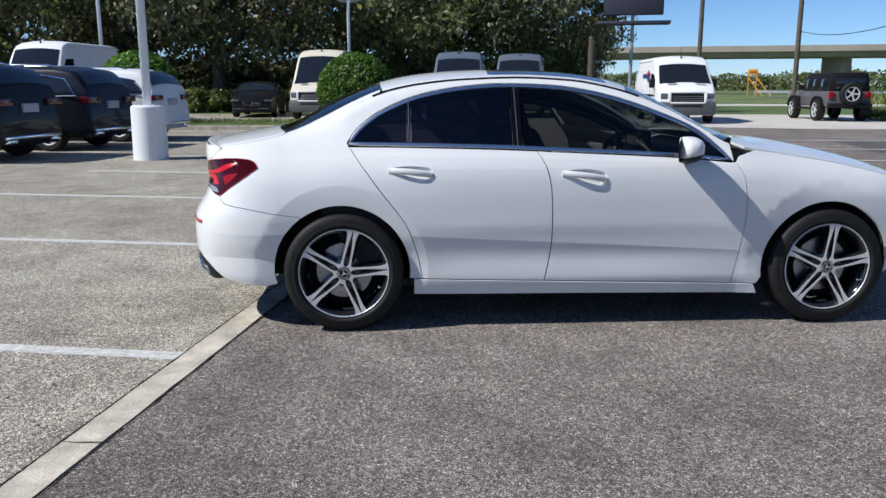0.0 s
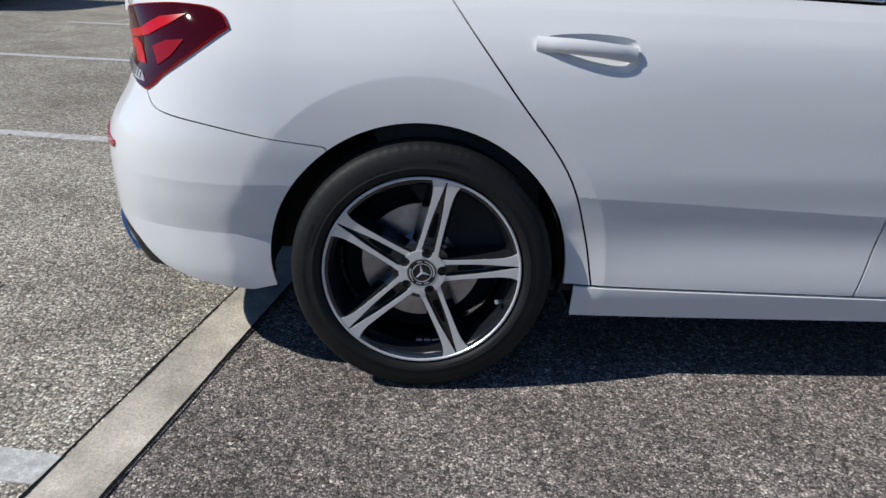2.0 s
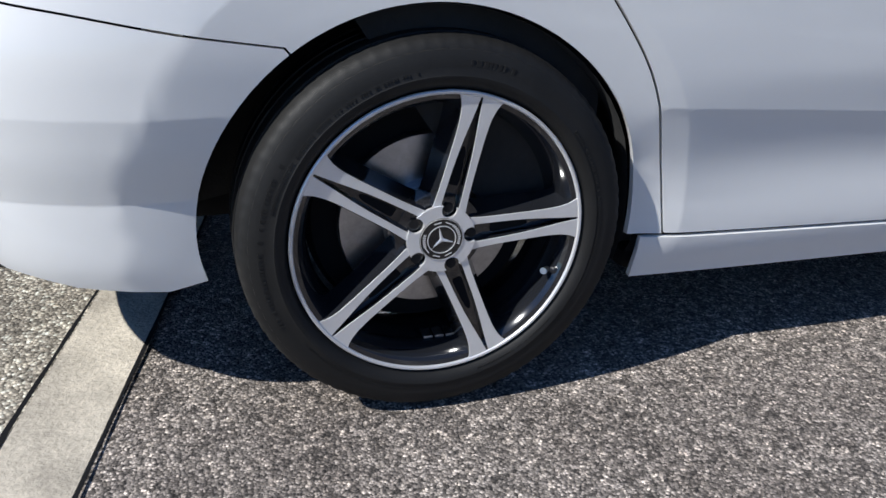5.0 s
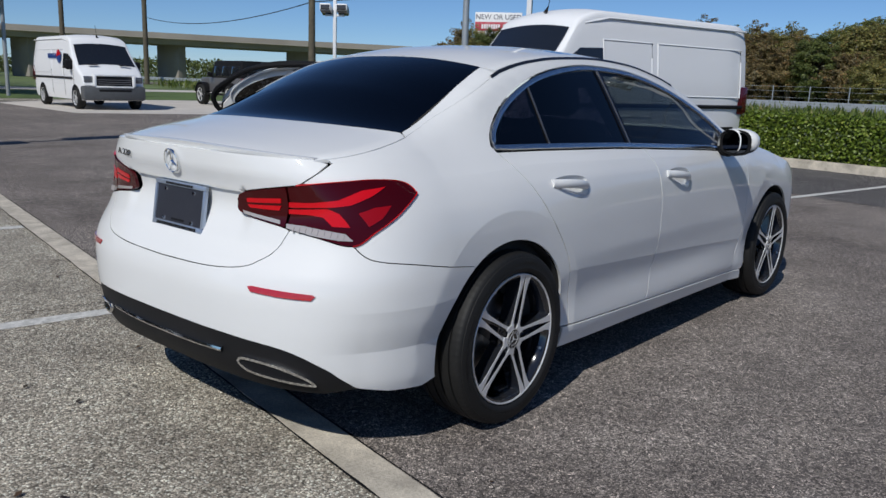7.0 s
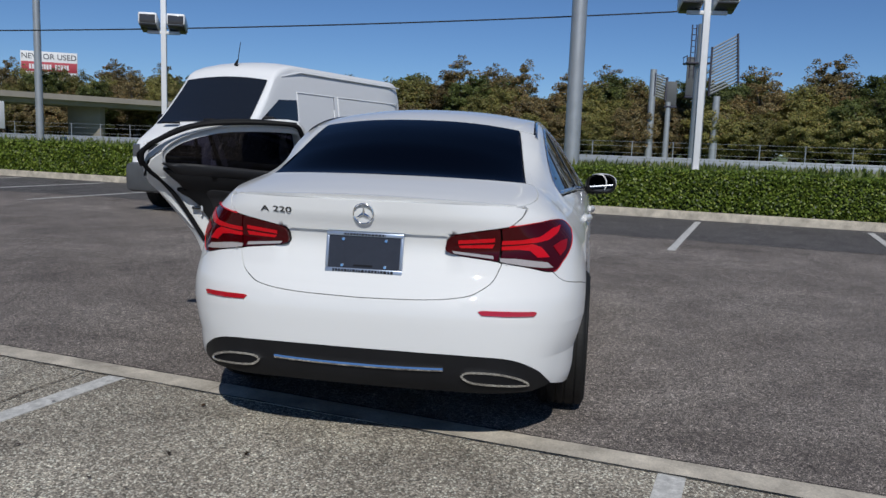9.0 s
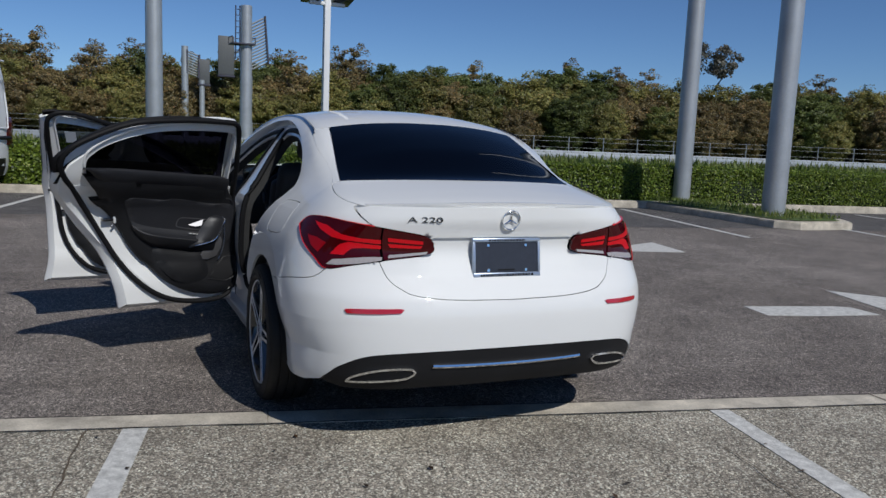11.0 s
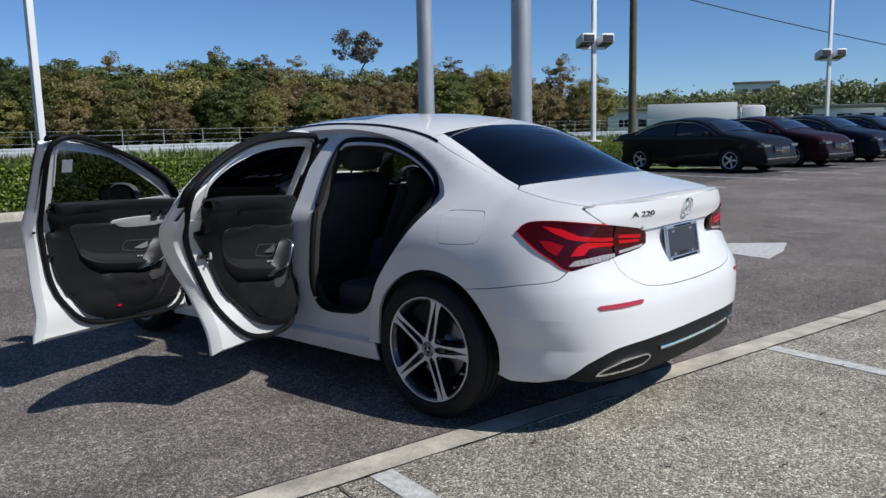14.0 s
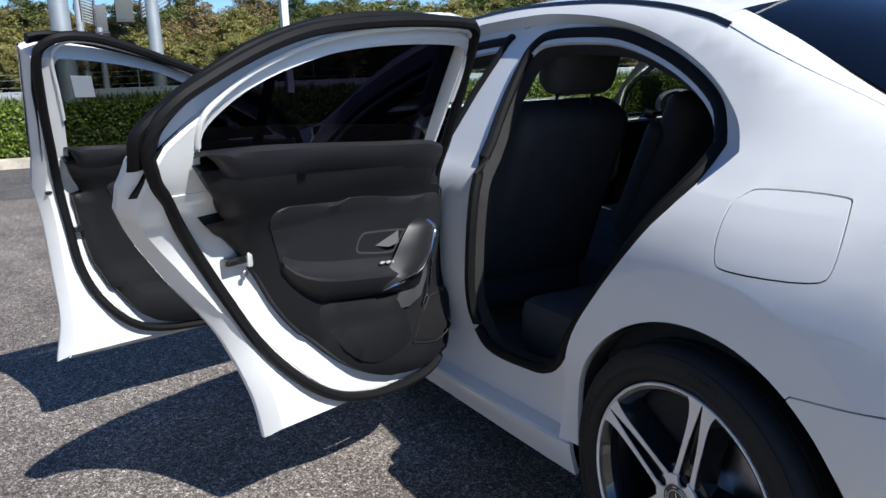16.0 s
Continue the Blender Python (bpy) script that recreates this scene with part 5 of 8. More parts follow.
FRONT_GAP = DOOR_MID + [(x / 100, sill_top(x / 100)) for x in range(115, 219, 5)] + DOOR_FRONT[::-1] + [(2.155, 0.945)] + [p for p in W_UP[::-1] if 0.985 < p[0] < 2.13] + [(0.988, 1.30), (1.010, 1.22), (1.050, 1.10)]
REAR_HOLE = [(0.092, 1.024)] + [(x, z - 0.020) for x, z in WINDOW_TOP if 0.11 < x < 0.935] + [(0.945, 1.300), (0.965, 1.16), (0.990, 1.012)] + [p for p in WINDOW_LOW[::-1] if 0.1 < p[0] < 0.98]
FRONT_HOLE = [(1.150, 1.002), (1.130, 1.12), (1.106, 1.22), (1.100, 1.290)] + [(x, z - 0.022) for x, z in WINDOW_TOP if 1.12 < x < 2.05] + [(2.075, 0.945)] + [p for p in WINDOW_LOW[::-1] if 1.16 < p[0] < 2.07]
RUBBER_REAR = curve([(0.066, 1.040), (0.054, 1.108), (0.084, 1.148), (0.146, 1.195), (0.212, 1.235), (0.281, 1.272), (0.356, 1.298), (0.436, 1.319), (0.523, 1.333), (0.62, 1.341), (0.726, 1.343), (0.847, 1.339), (0.986, 1.331)], 5)
RUBBER_FRONT = curve([(1.068, 1.352), (1.100, 1.358), (1.157, 1.358), (1.274, 1.341), (1.439, 1.304), (1.629, 1.243), (1.790, 1.186), (1.992, 1.092), (2.120, 0.980)], 6)
# inner faces of the doors: window cut-out, seal, moulded trim, padded part
REAR_IN = curve([(0.236, 1.030), (0.213, 1.077), (0.208, 1.115), (0.218, 1.143), (0.257, 1.178), (0.310, 1.211), (0.386, 1.243), (0.469, 1.268), (0.559, 1.285), (0.658, 1.295), (0.767, 1.300), (0.888, 1.300), (0.960, 1.296)], 4) + [(0.985, 1.288), (1.003, 1.270), (1.012, 1.211), (1.022, 1.121), (1.034, 1.003)] + [p for p in WINDOW_LOW[::-1] if 0.26 < p[0] < 1.02]
FRONT_IN = [(1.222, 0.994)] + curve([(1.200, 1.10), (1.174, 1.19), (1.150, 1.265), (1.152, 1.300), (1.176, 1.320), (1.238, 1.321), (1.357, 1.296), (1.496, 1.257), (1.654, 1.193), (1.800, 1.127), (1.960, 1.046), (2.050, 0.965)], 4) + [p for p in WINDOW_LOW[::-1] if 1.24 < p[0] < 2.03]
REAR_SEAL = curve([(0.086, 1.068), (0.125, 1.010), (0.184, 0.951), (0.267, 0.836), (0.352, 0.699), (0.431, 0.569), (0.508, 0.467), (0.600, 0.384), (0.716, 0.325), (0.869, 0.296), (1.040, 0.306), (1.110, 0.390), (1.128, 0.600), (1.120, 0.800), (1.090, 0.960), (1.055, 1.120), (1.010, 1.275), (0.975, 1.312), (0.935, 1.319), (0.855, 1.322), (0.736, 1.322), (0.629, 1.3175), (0.528, 1.310), (0.436, 1.298), (0.354, 1.276), (0.277, 1.246), (0.204, 1.211), (0.136, 1.172), (0.092, 1.122), (0.086, 1.068)], 4)[:-1]
FRONT_SEAL = curve([(1.165, 0.990), (1.190, 0.890), (1.212, 0.750), (1.232, 0.600), (1.275, 0.480), (1.360, 0.375), (1.480, 0.318), (1.700, 0.290), (2.000, 0.275), (2.130, 0.320), (2.185, 0.450), (2.205, 0.650), (2.180, 0.840), (2.100, 0.985), (1.960, 1.082), (1.786, 1.172), (1.524, 1.262), (1.340, 1.318), (1.230, 1.341), (1.150, 1.339), (1.105, 1.312), (1.098, 1.270), (1.112, 1.200), (1.133, 1.110), (1.165, 0.990)], 5)[:-1]
REAR_TRIM = (curve([(0.192, 1.066), (0.245, 1.022), (0.290, 0.982), (0.318, 0.950)], 4) + curve([(0.262, 0.948), (0.298, 0.914), (0.373, 0.835), (0.436, 0.742), (0.494, 0.639), (0.580, 0.522), (0.676, 0.431), (0.797, 0.373), (0.936, 0.340), (1.040, 0.345), (1.090, 0.410), (1.112, 0.600), (1.108, 0.780), (1.090, 0.920), (1.030, 1.000)], 5)
             + [(0.962, 1.018), (0.80, 1.030), (0.518, 1.052), (0.340, 1.063)])
FRONT_TRIM = (curve([(1.191, 1.010), (1.222, 0.962), (1.250, 0.905), (1.262, 0.870)], 4) + curve([(1.228, 0.862), (1.236, 0.820), (1.250, 0.720), (1.275, 0.600), (1.330, 0.480), (1.420, 0.385), (1.550, 0.335), (1.750, 0.315), (2.000, 0.310), (2.105, 0.380), (2.150, 0.600), (2.145, 0.800), (2.090, 0.955)], 5)
              + [(1.88, 0.974), (1.61, 0.990), (1.30, 1.004)])
OPEN_REAR = curve([(0.128, 1.034), (0.150, 0.952), (0.212, 0.851), (0.287, 0.736), (0.392, 0.601), (0.475, 0.480), (0.560, 0.425), (0.680, 0.405), (0.810, 0.400), (0.880, 0.425), (0.908, 0.500), (0.900, 0.628), (0.885, 0.863), (0.922, 1.078), (0.925, 1.212), (0.900, 1.270), (0.840, 1.290), (0.674, 1.288), (0.520, 1.270), (0.329, 1.207), (0.185, 1.122), (0.128, 1.034)], 5)[:-1]


def open_door(name, loop, hole, inner, seal, trim, hinge, angle, label, x0, dx, dz):
    """A door with outer skin, inner frame, glass, seals and trim; x0, dx and dz place the padded part."""
    skin_ob = patch(name, shrink(loop, 0.003), LEFT, white_paint, car, holes=[hole], thick=0.012, label=label)
    ring_loft("edge_flange", [shrink(loop, 0.003), shrink(loop, 0.010), shrink(loop, 0.026), shrink(loop, 0.030)], (-0.010, -0.026, -0.050, -0.055), LEFT, white_paint, skin_ob)
    patch("inner_frame", shrink(loop, 0.029), LEFT, white_paint, skin_ob, lift=-0.055, flip=True, holes=[inner], thick=0.040)
    patch("door_glass", shrink(hole, -0.012), LEFT, tint if name == "rear_door" else tint_light, skin_ob, lift=-0.044, thick=0, label="dark tinted glass")
    patch("glass_edge", shrink(hole, -0.010), LEFT, black_plastic, skin_ob, lift=-0.047, flip=True, thick=0, holes=[shrink(inner, 0.004)])
    patch("frame_face", shrink([p for p in seal if p[1] < 1.03], 0.016), LEFT, white_paint, skin_ob, lift=-0.0575, flip=True, thick=0.004, step=0.05)
    skin_tube("door_seal", seal, -0.070, 0.0145, LEFT, seal_rubber, skin_ob, True, 8, label="black rubber door seal")
    # rubber along the top of the window frame, with a bead on it, and the bright lip of the frame under it
    rubber_line = RUBBER_REAR if name == "rear_door" else RUBBER_FRONT

    def inset(line, depth):
        out = []
        for k, (x, z) in enumerate(line):
            (xa, za), (xb, zb) = line[max(k - 1, 0)], line[min(k + 1, len(line) - 1)]
            n = math.hypot(xb - xa, zb - za)
            out.append((x + (zb - za) / n * depth, z - (xb - xa) / n * depth))
        return out
    bm = bmesh.new()
    rows = []
    for row in zip(*[inset(rubber_line, depth) for depth in (0.022, 0.004, 0.0, 0.003, 0.011, 0.0125, 0.014, 0.026, 0.030)]):
        rows.append([bm.verts.new((x, side(x, z) - q, z)) for (x, z), q in zip(row, (0.030, 0.034, 0.042, 0.056, 0.066, 0.062, 0.066, 0.064, 0.050))])
    for r0, r1 in zip(rows, rows[1:]):
        for k in range(8):
            bm.faces.new((r0[k], r0[k + 1], r1[k + 1], r1[k]))
    bm.faces.new(rows[0])
    bm.faces.new(rows[-1][::-1])
    part("frame_seal", bm, seal_rubber, skin_ob, "black rubber seal on the window frame")
    lip = [p for p in shrink(inner, -0.007) if p[1] > 1.07 and p[0] > 0.2]
    skin_tube("frame_lip", lip, -0.066, 0.0065, LEFT, white_paint, skin_ob, sides=8)
    if name == "front_door":
        patch("pillar_cover", [(1.062, 1.325), (1.072, 1.28), (1.090, 1.17), (1.110, 1.05), (1.122, 0.985), (1.138, 0.985), (1.126, 1.05), (1.106, 1.17), (1.090, 1.28), (1.086, 1.325)], LEFT, pillar_black, skin_ob, lift=0.004, thick=0.010)
    patch("trim_panel", trim, LEFT, trim_black, skin_ob, lift=-0.086, flip=True, thick=0.028, step=0.03, label="black moulded door trim", puff=(0.018, 0.035))

    def d(f):
        return x0 + dx * f

    def at(f, z, q):
        return (d(f), side(d(f), z + dz) - q, z + dz)
    sh = lambda pts: [(d(f), z + dz) for f, z in pts]
    # rolled upper edge of the trim, from the seam over the pad up to the glass
    crest = sorted([trim[0]] + [p for p in trim[-5:] if p[1] > 0.95], key=lambda p: p[0])
    crest = [p for k, p in enumerate(crest) if k == 0 or p[0] - crest[k - 1][0] > 0.02]
    corner_line = [(x + 0.004, z + 0.004) for x, z in trim[:14] if z > 0.958 + dz and x < x0 - 0.13 * dx]
    seam = sorted(corner_line) + [(x0 - 0.12 * dx, 0.950 + dz), (x0, 0.948 + dz), (x0 + 0.05 * dx, 0.972 + dz), (x0 + 0.13 * dx, 0.975 + dz), (x0 + 0.48 * dx, 0.947 + dz), (x0 + 0.92 * dx, 0.892 + dz), (x0 + 1.03 * dx, 0.866 + dz)]
    bm = bmesh.new()
    rows = []
    start, stop = crest[0][0] + 0.010, crest[-1][0] - 0.004
    for k in range(33):
        x = start + (stop - start) * k / 32
        zt = pchip([p[0] for p in crest], [p[1] for p in crest], x)
        zs = pchip([p[0] for p in seam], [p[1] for p in seam], min(max(x, seam[0][0]), seam[-1][0]))
        zs = min(zs, zt - 0.006)
        run_z = zt - zs
        rows.append([bm.verts.new((x, side(x, z) - q, z)) for q, z in ((0.106, zs), (0.1125, zs + 0.003), (0.119, zs + 0.25 * run_z), (0.122, zs + 0.5 * run_z), (0.120, zs + 0.74 * run_z), (0.110, zs + 0.92 * run_z), (0.096, zt + 0.002), (0.070, zt + 0.001), (0.014, zt - 0.022))])
    for r0, r1 in zip(rows, rows[1:]):
        for k in range(8):
            bm.faces.new((r0[k], r0[k + 1], r1[k + 1], r1[k]))
    bm.faces.new(rows[0])
    bm.faces.new(rows[-1][::-1])
    part("belt_roll", bm, soft_black, skin_ob, "soft grained roll along the foot of the window")
    pad = sh(curve([(0.004, 0.935), (0.012, 0.960), (0.05, 0.974), (0.13, 0.972), (0.48, 0.944), (0.92, 0.889), (0.995, 0.868), (1.012, 0.840), (1.005, 0.70), (0.93, 0.63), (0.70, 0.640), (0.30, 0.672), (0.14, 0.710), (0.095, 0.745), (0.04, 0.86), (0.004, 0.935)], 4)[:-1])
    patch("padded_insert", pad, LEFT, soft_black, skin_ob, lift=-0.1075, flip=True, thick=0.016, step=0.022, label="soft black padded insert", puff=(0.008, 0.012))
    skin_tube("piping", [p for p in shrink(pad, 0.0015) if p[1] - dz > 0.74], -0.1085, 0.0028, LEFT, soft_black, skin_ob, sides=6)
    # armrest: a hollow shelf growing out of the pad, with a stitched lip and a face that falls back below it
    bm = bmesh.new()
    rows = []
    for k in range(19):
        f = 0.085 + 0.72 * k / 18
        z = pchip((0.08, 0.10, 0.147, 0.27, 0.48, 0.75, 0.90), (0.752, 0.739, 0.714, 0.687, 0.664, 0.640, 0.632), f) + dz
        s0 = side(d(f), z)
        out = 0.112 + 0.046 * math.sin(math.pi / 2 * min(1, 0.12 + k / 6)) ** 0.8
        fall = 0.012 + 0.046 * min(1, k / 5)
        rows.append([bm.verts.new((d(f), s0 - q, zz)) for q, zz in ((0.108, z + 0.088), (0.114, z + 0.058), (0.114 + (out - 0.114) * 0.35, z + 0.030), (out - 0.012, z + 0.016), (out - 0.002, z + 0.011), (out, z + 0.004), (out - 0.004, z - 0.004), (out - 0.018, z - 0.6 * fall), (0.104, z - fall))])
    for a, b in zip(rows, rows[1:]):
        for q in range(8):
            bm.faces.new((a[q], a[q + 1], b[q + 1], b[q]))
    bm.faces.new(rows[0])
    bm.faces.new(rows[-1][::-1])
    part("armrest", bm, soft_black, skin_ob, "black padded armrest")
    # grab handle: a padded blade with a polished edge that ends in a satin point, over a satin plate
    blade_in = [at(0.835, 0.792, 0.118), at(0.76, 0.785, 0.136), at(0.70, 0.745, 0.140), at(0.655, 0.70, 0.136), at(0.625, 0.672, 0.134), at(0.60, 0.645, 0.134), at(0.565, 0.622, 0.132)]
    blade_out = [at(0.885, 0.782, 0.126), at(0.893, 0.763, 0.152), at(0.862, 0.725, 0.164), at(0.822, 0.682, 0.168), at(0.765, 0.648, 0.166), at(0.66, 0.632, 0.156), at(0.57, 0.618, 0.136)]
    bm = bmesh.new()
    rows = []
    for a, b in zip(curve(blade_in, 5), curve(blade_out, 5)):
        a, b = Vector(a), Vector(b)
        rows.append([bm.verts.new(q) for q in (a, a.lerp(b, 0.3) + Vector((0, -0.016, 0.002)), a.lerp(b, 0.7) + Vector((0, -0.013, 0)), b, b + Vector((0.004, 0.012, -0.006)), a.lerp(b, 0.5) + Vector((0, 0.022, -0.004)))])
    for a, b in zip(rows, rows[1:]):
        for q in range(6):
            bm.faces.new((a[q], a[(q + 1) % 6], b[(q + 1) % 6], b[q]))
    bm.faces.new(rows[0])
    bm.faces.new(rows[-1][::-1])
    part("grab_handle", bm, soft_black, skin_ob, "black grab handle with a polished edge")
    part("handle_edge", tube(curve([(x, y - 0.003, z) for x, y, z in blade_out], 5), 0.0042, 8), chrome, skin_ob, "polished handle edge")
    plate = sh([(0.735, 0.600), (0.80, 0.640), (0.885, 0.668), (0.905, 0.640), (0.885, 0.585), (0.845, 0.540), (0.76, 0.522), (0.640, 0.530), (0.700, 0.560)])
    patch("silver_plate", plate, LEFT, dark_silver, skin_ob, lift=-0.116, flip=True, thick=0.012, step=0.03, label="satin grey plate under the grab handle", puff=(0.006, 0.02))
    part("plate_edge", tube(curve([at(0.92, 0.715, 0.120), at(0.912, 0.650, 0.126), at(0.885, 0.575, 0.126), at(0.850, 0.532, 0.120)], 4), 0.0032, 8), chrome, skin_ob, "polished edge")
    cup = sh(curve([(0.463, 0.752), (0.475, 0.778), (0.50, 0.795), (0.54, 0.798), (0.757, 0.779), (0.748, 0.762), (0.707, 0.728), (0.665, 0.712), (0.49, 0.735), (0.463, 0.752)], 4)[:-1])
    patch("release_cup", cup, LEFT, dark_silver, skin_ob, lift=-0.116, flip=True, thick=0.006, step=0.02, holes=[shrink(cup, 0.006)])
    patch("cup_floor", shrink(cup, 0.005), LEFT, black_gloss, skin_ob, lift=-0.1142, flip=True, thick=0.002, step=0.02)
    bm = bmesh.new()
    blade = [bm.verts.new(at(f, z, q)) for f, z, q in ((0.575, 0.742, 0.117), (0.715, 0.770, 0.119), (0.690, 0.738, 0.134), (0.640, 0.732, 0.128))]
    back = [bm.verts.new(v.co + Vector((0, 0.004, -0.003))) for v in blade]
    bm.faces.new(blade)
    bm.faces.new(back[::-1])
    for k in range(4):
        bm.faces.new((blade[k], back[k], back[(k + 1) % 4], blade[(k + 1) % 4]))
    part("release_lever", bm, dark_silver, skin_ob, "satin silver release lever")
    for k in range(4):
        b = at(0.585 + 0.035 * k, 0.695 - 0.003 * k, 0.136)
        part("seat_button", boxed(0.001, (b[0] - 0.008, b[1] - 0.003, b[2] - 0.003, b[0] + 0.008, b[1] + 0.003, b[2] + 0.003)), silver, skin_ob)
    pocket = sh(curve([(0.267, 0.655), (0.333, 0.632), (0.58, 0.592), (0.72, 0.575), (0.75, 0.50), (0.735, 0.425), (0.527, 0.410), (0.37, 0.455), (0.275, 0.56), (0.267, 0.655)], 4)[:-1])
    patch("door_pocket", pocket, LEFT, trim_black, skin_ob, lift=-0.104, flip=True, thick=0.012, step=0.025, puff=(0.016, 0.045))
    grille = sh(curve([(0.752, 0.428), (0.82, 0.475), (0.895, 0.530), (0.93, 0.545), (1.035, 0.538), (1.03, 0.47), (1.005, 0.43), (0.90, 0.408), (0.752, 0.428)], 3)[:-1])
    patch("speaker_grille", grille, LEFT, black_plastic, skin_ob, lift=-0.106, flip=True, thick=0.006, step=0.03)
    skin_tube("grille_edge", grille, -0.1065, 0.0024, LEFT, soft_black, skin_ob, True, 6)
    # latch, plugs and check holes on the edge of the door
    lx, lz = (0.382, 0.787) if name == "rear_door" else (1.258, 0.728)
    part("latch", boxed(0.003, (lx - 0.034, side(lx, lz) - 0.092, lz - 0.009, lx + 0.026, side(lx, lz) - 0.062, lz + 0.008)), black_gloss, skin_ob)
    part("latch_plate", boxed(0.003, (lx + 0.020, side(lx, lz) - 0.096, lz - 0.020, lx + 0.034, side(lx, lz) - 0.072, lz + 0.024)), silver, skin_ob)
    for bx, bz in ((0.010, 0.036), (0.020, -0.036)):
        bm = bmesh.new()
        bmesh.ops.create_uvsphere(bm, u_segments=10, v_segments=6, radius=0.008, matrix=Matrix.Translation((lx + bx, side(lx + bx, lz + bz) - 0.085, lz + bz)) @ Matrix.Diagonal((1, 0.4, 1, 1)))
        part("screw", bm, steel, skin_ob)
    px, pz = (0.155, 0.922) if name == "rear_door" else (1.165, 0.860)
    bm = bmesh.new()
    bmesh.ops.create_uvsphere(bm, u_segments=12, v_segments=8, radius=0.012, matrix=Matrix.Translation((px, side(px, pz) - 0.056, pz)) @ Matrix.Diagonal((1, 0.4, 0.6, 1)))
    part("rubber_plug", bm, rubber, skin_ob)
    if name == "rear_door":
        patch("divider_bar", [(0.392, 1.005), (0.380, 1.232), (0.398, 1.240), (0.412, 1.005)], LEFT, black_plastic, skin_ob, lift=-0.030, flip=True, thick=0.012)
    else:
        patch("window_sticker", [(1.205, 1.256), (1.268, 1.253), (1.290, 1.188), (1.227, 1.190)], LEFT, plate_far, skin_ob, lift=-0.0465, flip=True, thick=0.001, step=0.05, label="white paper sticker on the glass")
        inlay = [(1.60, 0.905), (1.62, 0.940), (1.80, 0.945), (2.06, 0.930), (2.10, 0.885), (1.98, 0.838), (1.80, 0.838), (1.68, 0.855), (1.60, 0.905)]
        patch("inlay", curve(inlay, 4), LEFT, silver, skin_ob, lift=-0.120, flip=True, thick=0.008, step=0.03, label="satin silver door inlay", puff=(0.006, 0.02))
        for k in range(2):
            part("seat_switch", boxed(0.005, (1.88 + 0.075 * k, side(1.9, 0.88) - 0.150, 0.865, 1.935 + 0.075 * k, side(1.9, 0.88) - 0.12, 0.905)), black_gloss, skin_ob)
        bm = bmesh.new()
        box(bm, 1.594, side(1.6, 0.39) - 0.116, 0.382, 1.620, side(1.6, 0.39) - 0.094, 0.396, 0.004)
        part("door_marker", bm, reflector_red, skin_ob, "small red door marker")
        door_mirror(skin_ob, 1)
    hx, hy = hinge
    skin_ob.matrix_basis = Matrix.Translation((hx, hy, 0)) @ Matrix.Rotation(radians(angle), 4, "Z") @ Matrix.Translation((-hx, -hy, 0))
    return skin_ob


open_door("rear_door", REAR_LOOP, REAR_HOLE, REAR_IN, REAR_SEAL, REAR_TRIM, (1.120, 0.875), -69.0, "white rear door swung open", 0.435, 0.655, 0.0)
open_door("front_door", FRONT_LOOP, FRONT_HOLE, FRONT_IN, FRONT_SEAL, FRONT_TRIM, (2.210, 0.890), -73.6, "white front door swung open", 1.330, 0.760, -0.045)

# jambs of the two openings, seals and straps
for loop, opening in ((REAR_GAP, OPEN_REAR), (FRONT_GAP, shrink(split(FRONT_GAP, 180), 0.065))):
    patch("door_jamb", shrink(loop, -0.004), LEFT, white_paint, car, lift=-0.044, holes=[opening], thick=0.03)
    skin_tube("body_seal", opening, -0.056, 0.016, LEFT, seal_rubber, car, True, 8, label="black rubber seal round the door opening")
    ring_loft("opening_lining", [opening, shrink(opening, 0.004), shrink(opening, 0.006)], (-0.056, -0.078, -0.100), LEFT, liner_black, car)
bm = bmesh.new()
rows = []
for k in range(36):
    x = 0.41 + (2.19 - 0.41) * k / 35
    z = sill_top(x)
    rows.append([bm.verts.new((x, side(x, z) + o, z + dz)) for o, dz in ((0.003, -0.006), (-0.004, 0.001), (-0.030, 0.004), (-0.048, 0.014))])
for r0, r1 in zip(rows, rows[1:]):
    for k in range(3):
        bm.faces.new((r0[k], r0[k + 1], r1[k + 1], r1[k]))
part("sill_ledge", bm, white_paint, car)
for x, z in ((1.135, 0.72), (2.15, 0.62)):
    part("door_strap", boxed(0.004, (x - 0.02, 0.78, z - 0.012, x + 0.015, 0.90, z + 0.012)), black_plastic, car)

# filler flap
patch("filler_flap", shrink(FLAP, 0.003), LEFT, white_paint, car, thick=0.006, step=0.02, extra=CREASES)
patch("flap_well", shrink(FLAP, -0.012), LEFT, shade_black, car, lift=-0.012, thick=0, step=0.05)


# cabin
def rounded(sx, sy, sz, r, seg=3):
    return box(bmesh.new(), -sx / 2, -sy / 2, -sz / 2, sx / 2, sy / 2, sz / 2, r, seg)


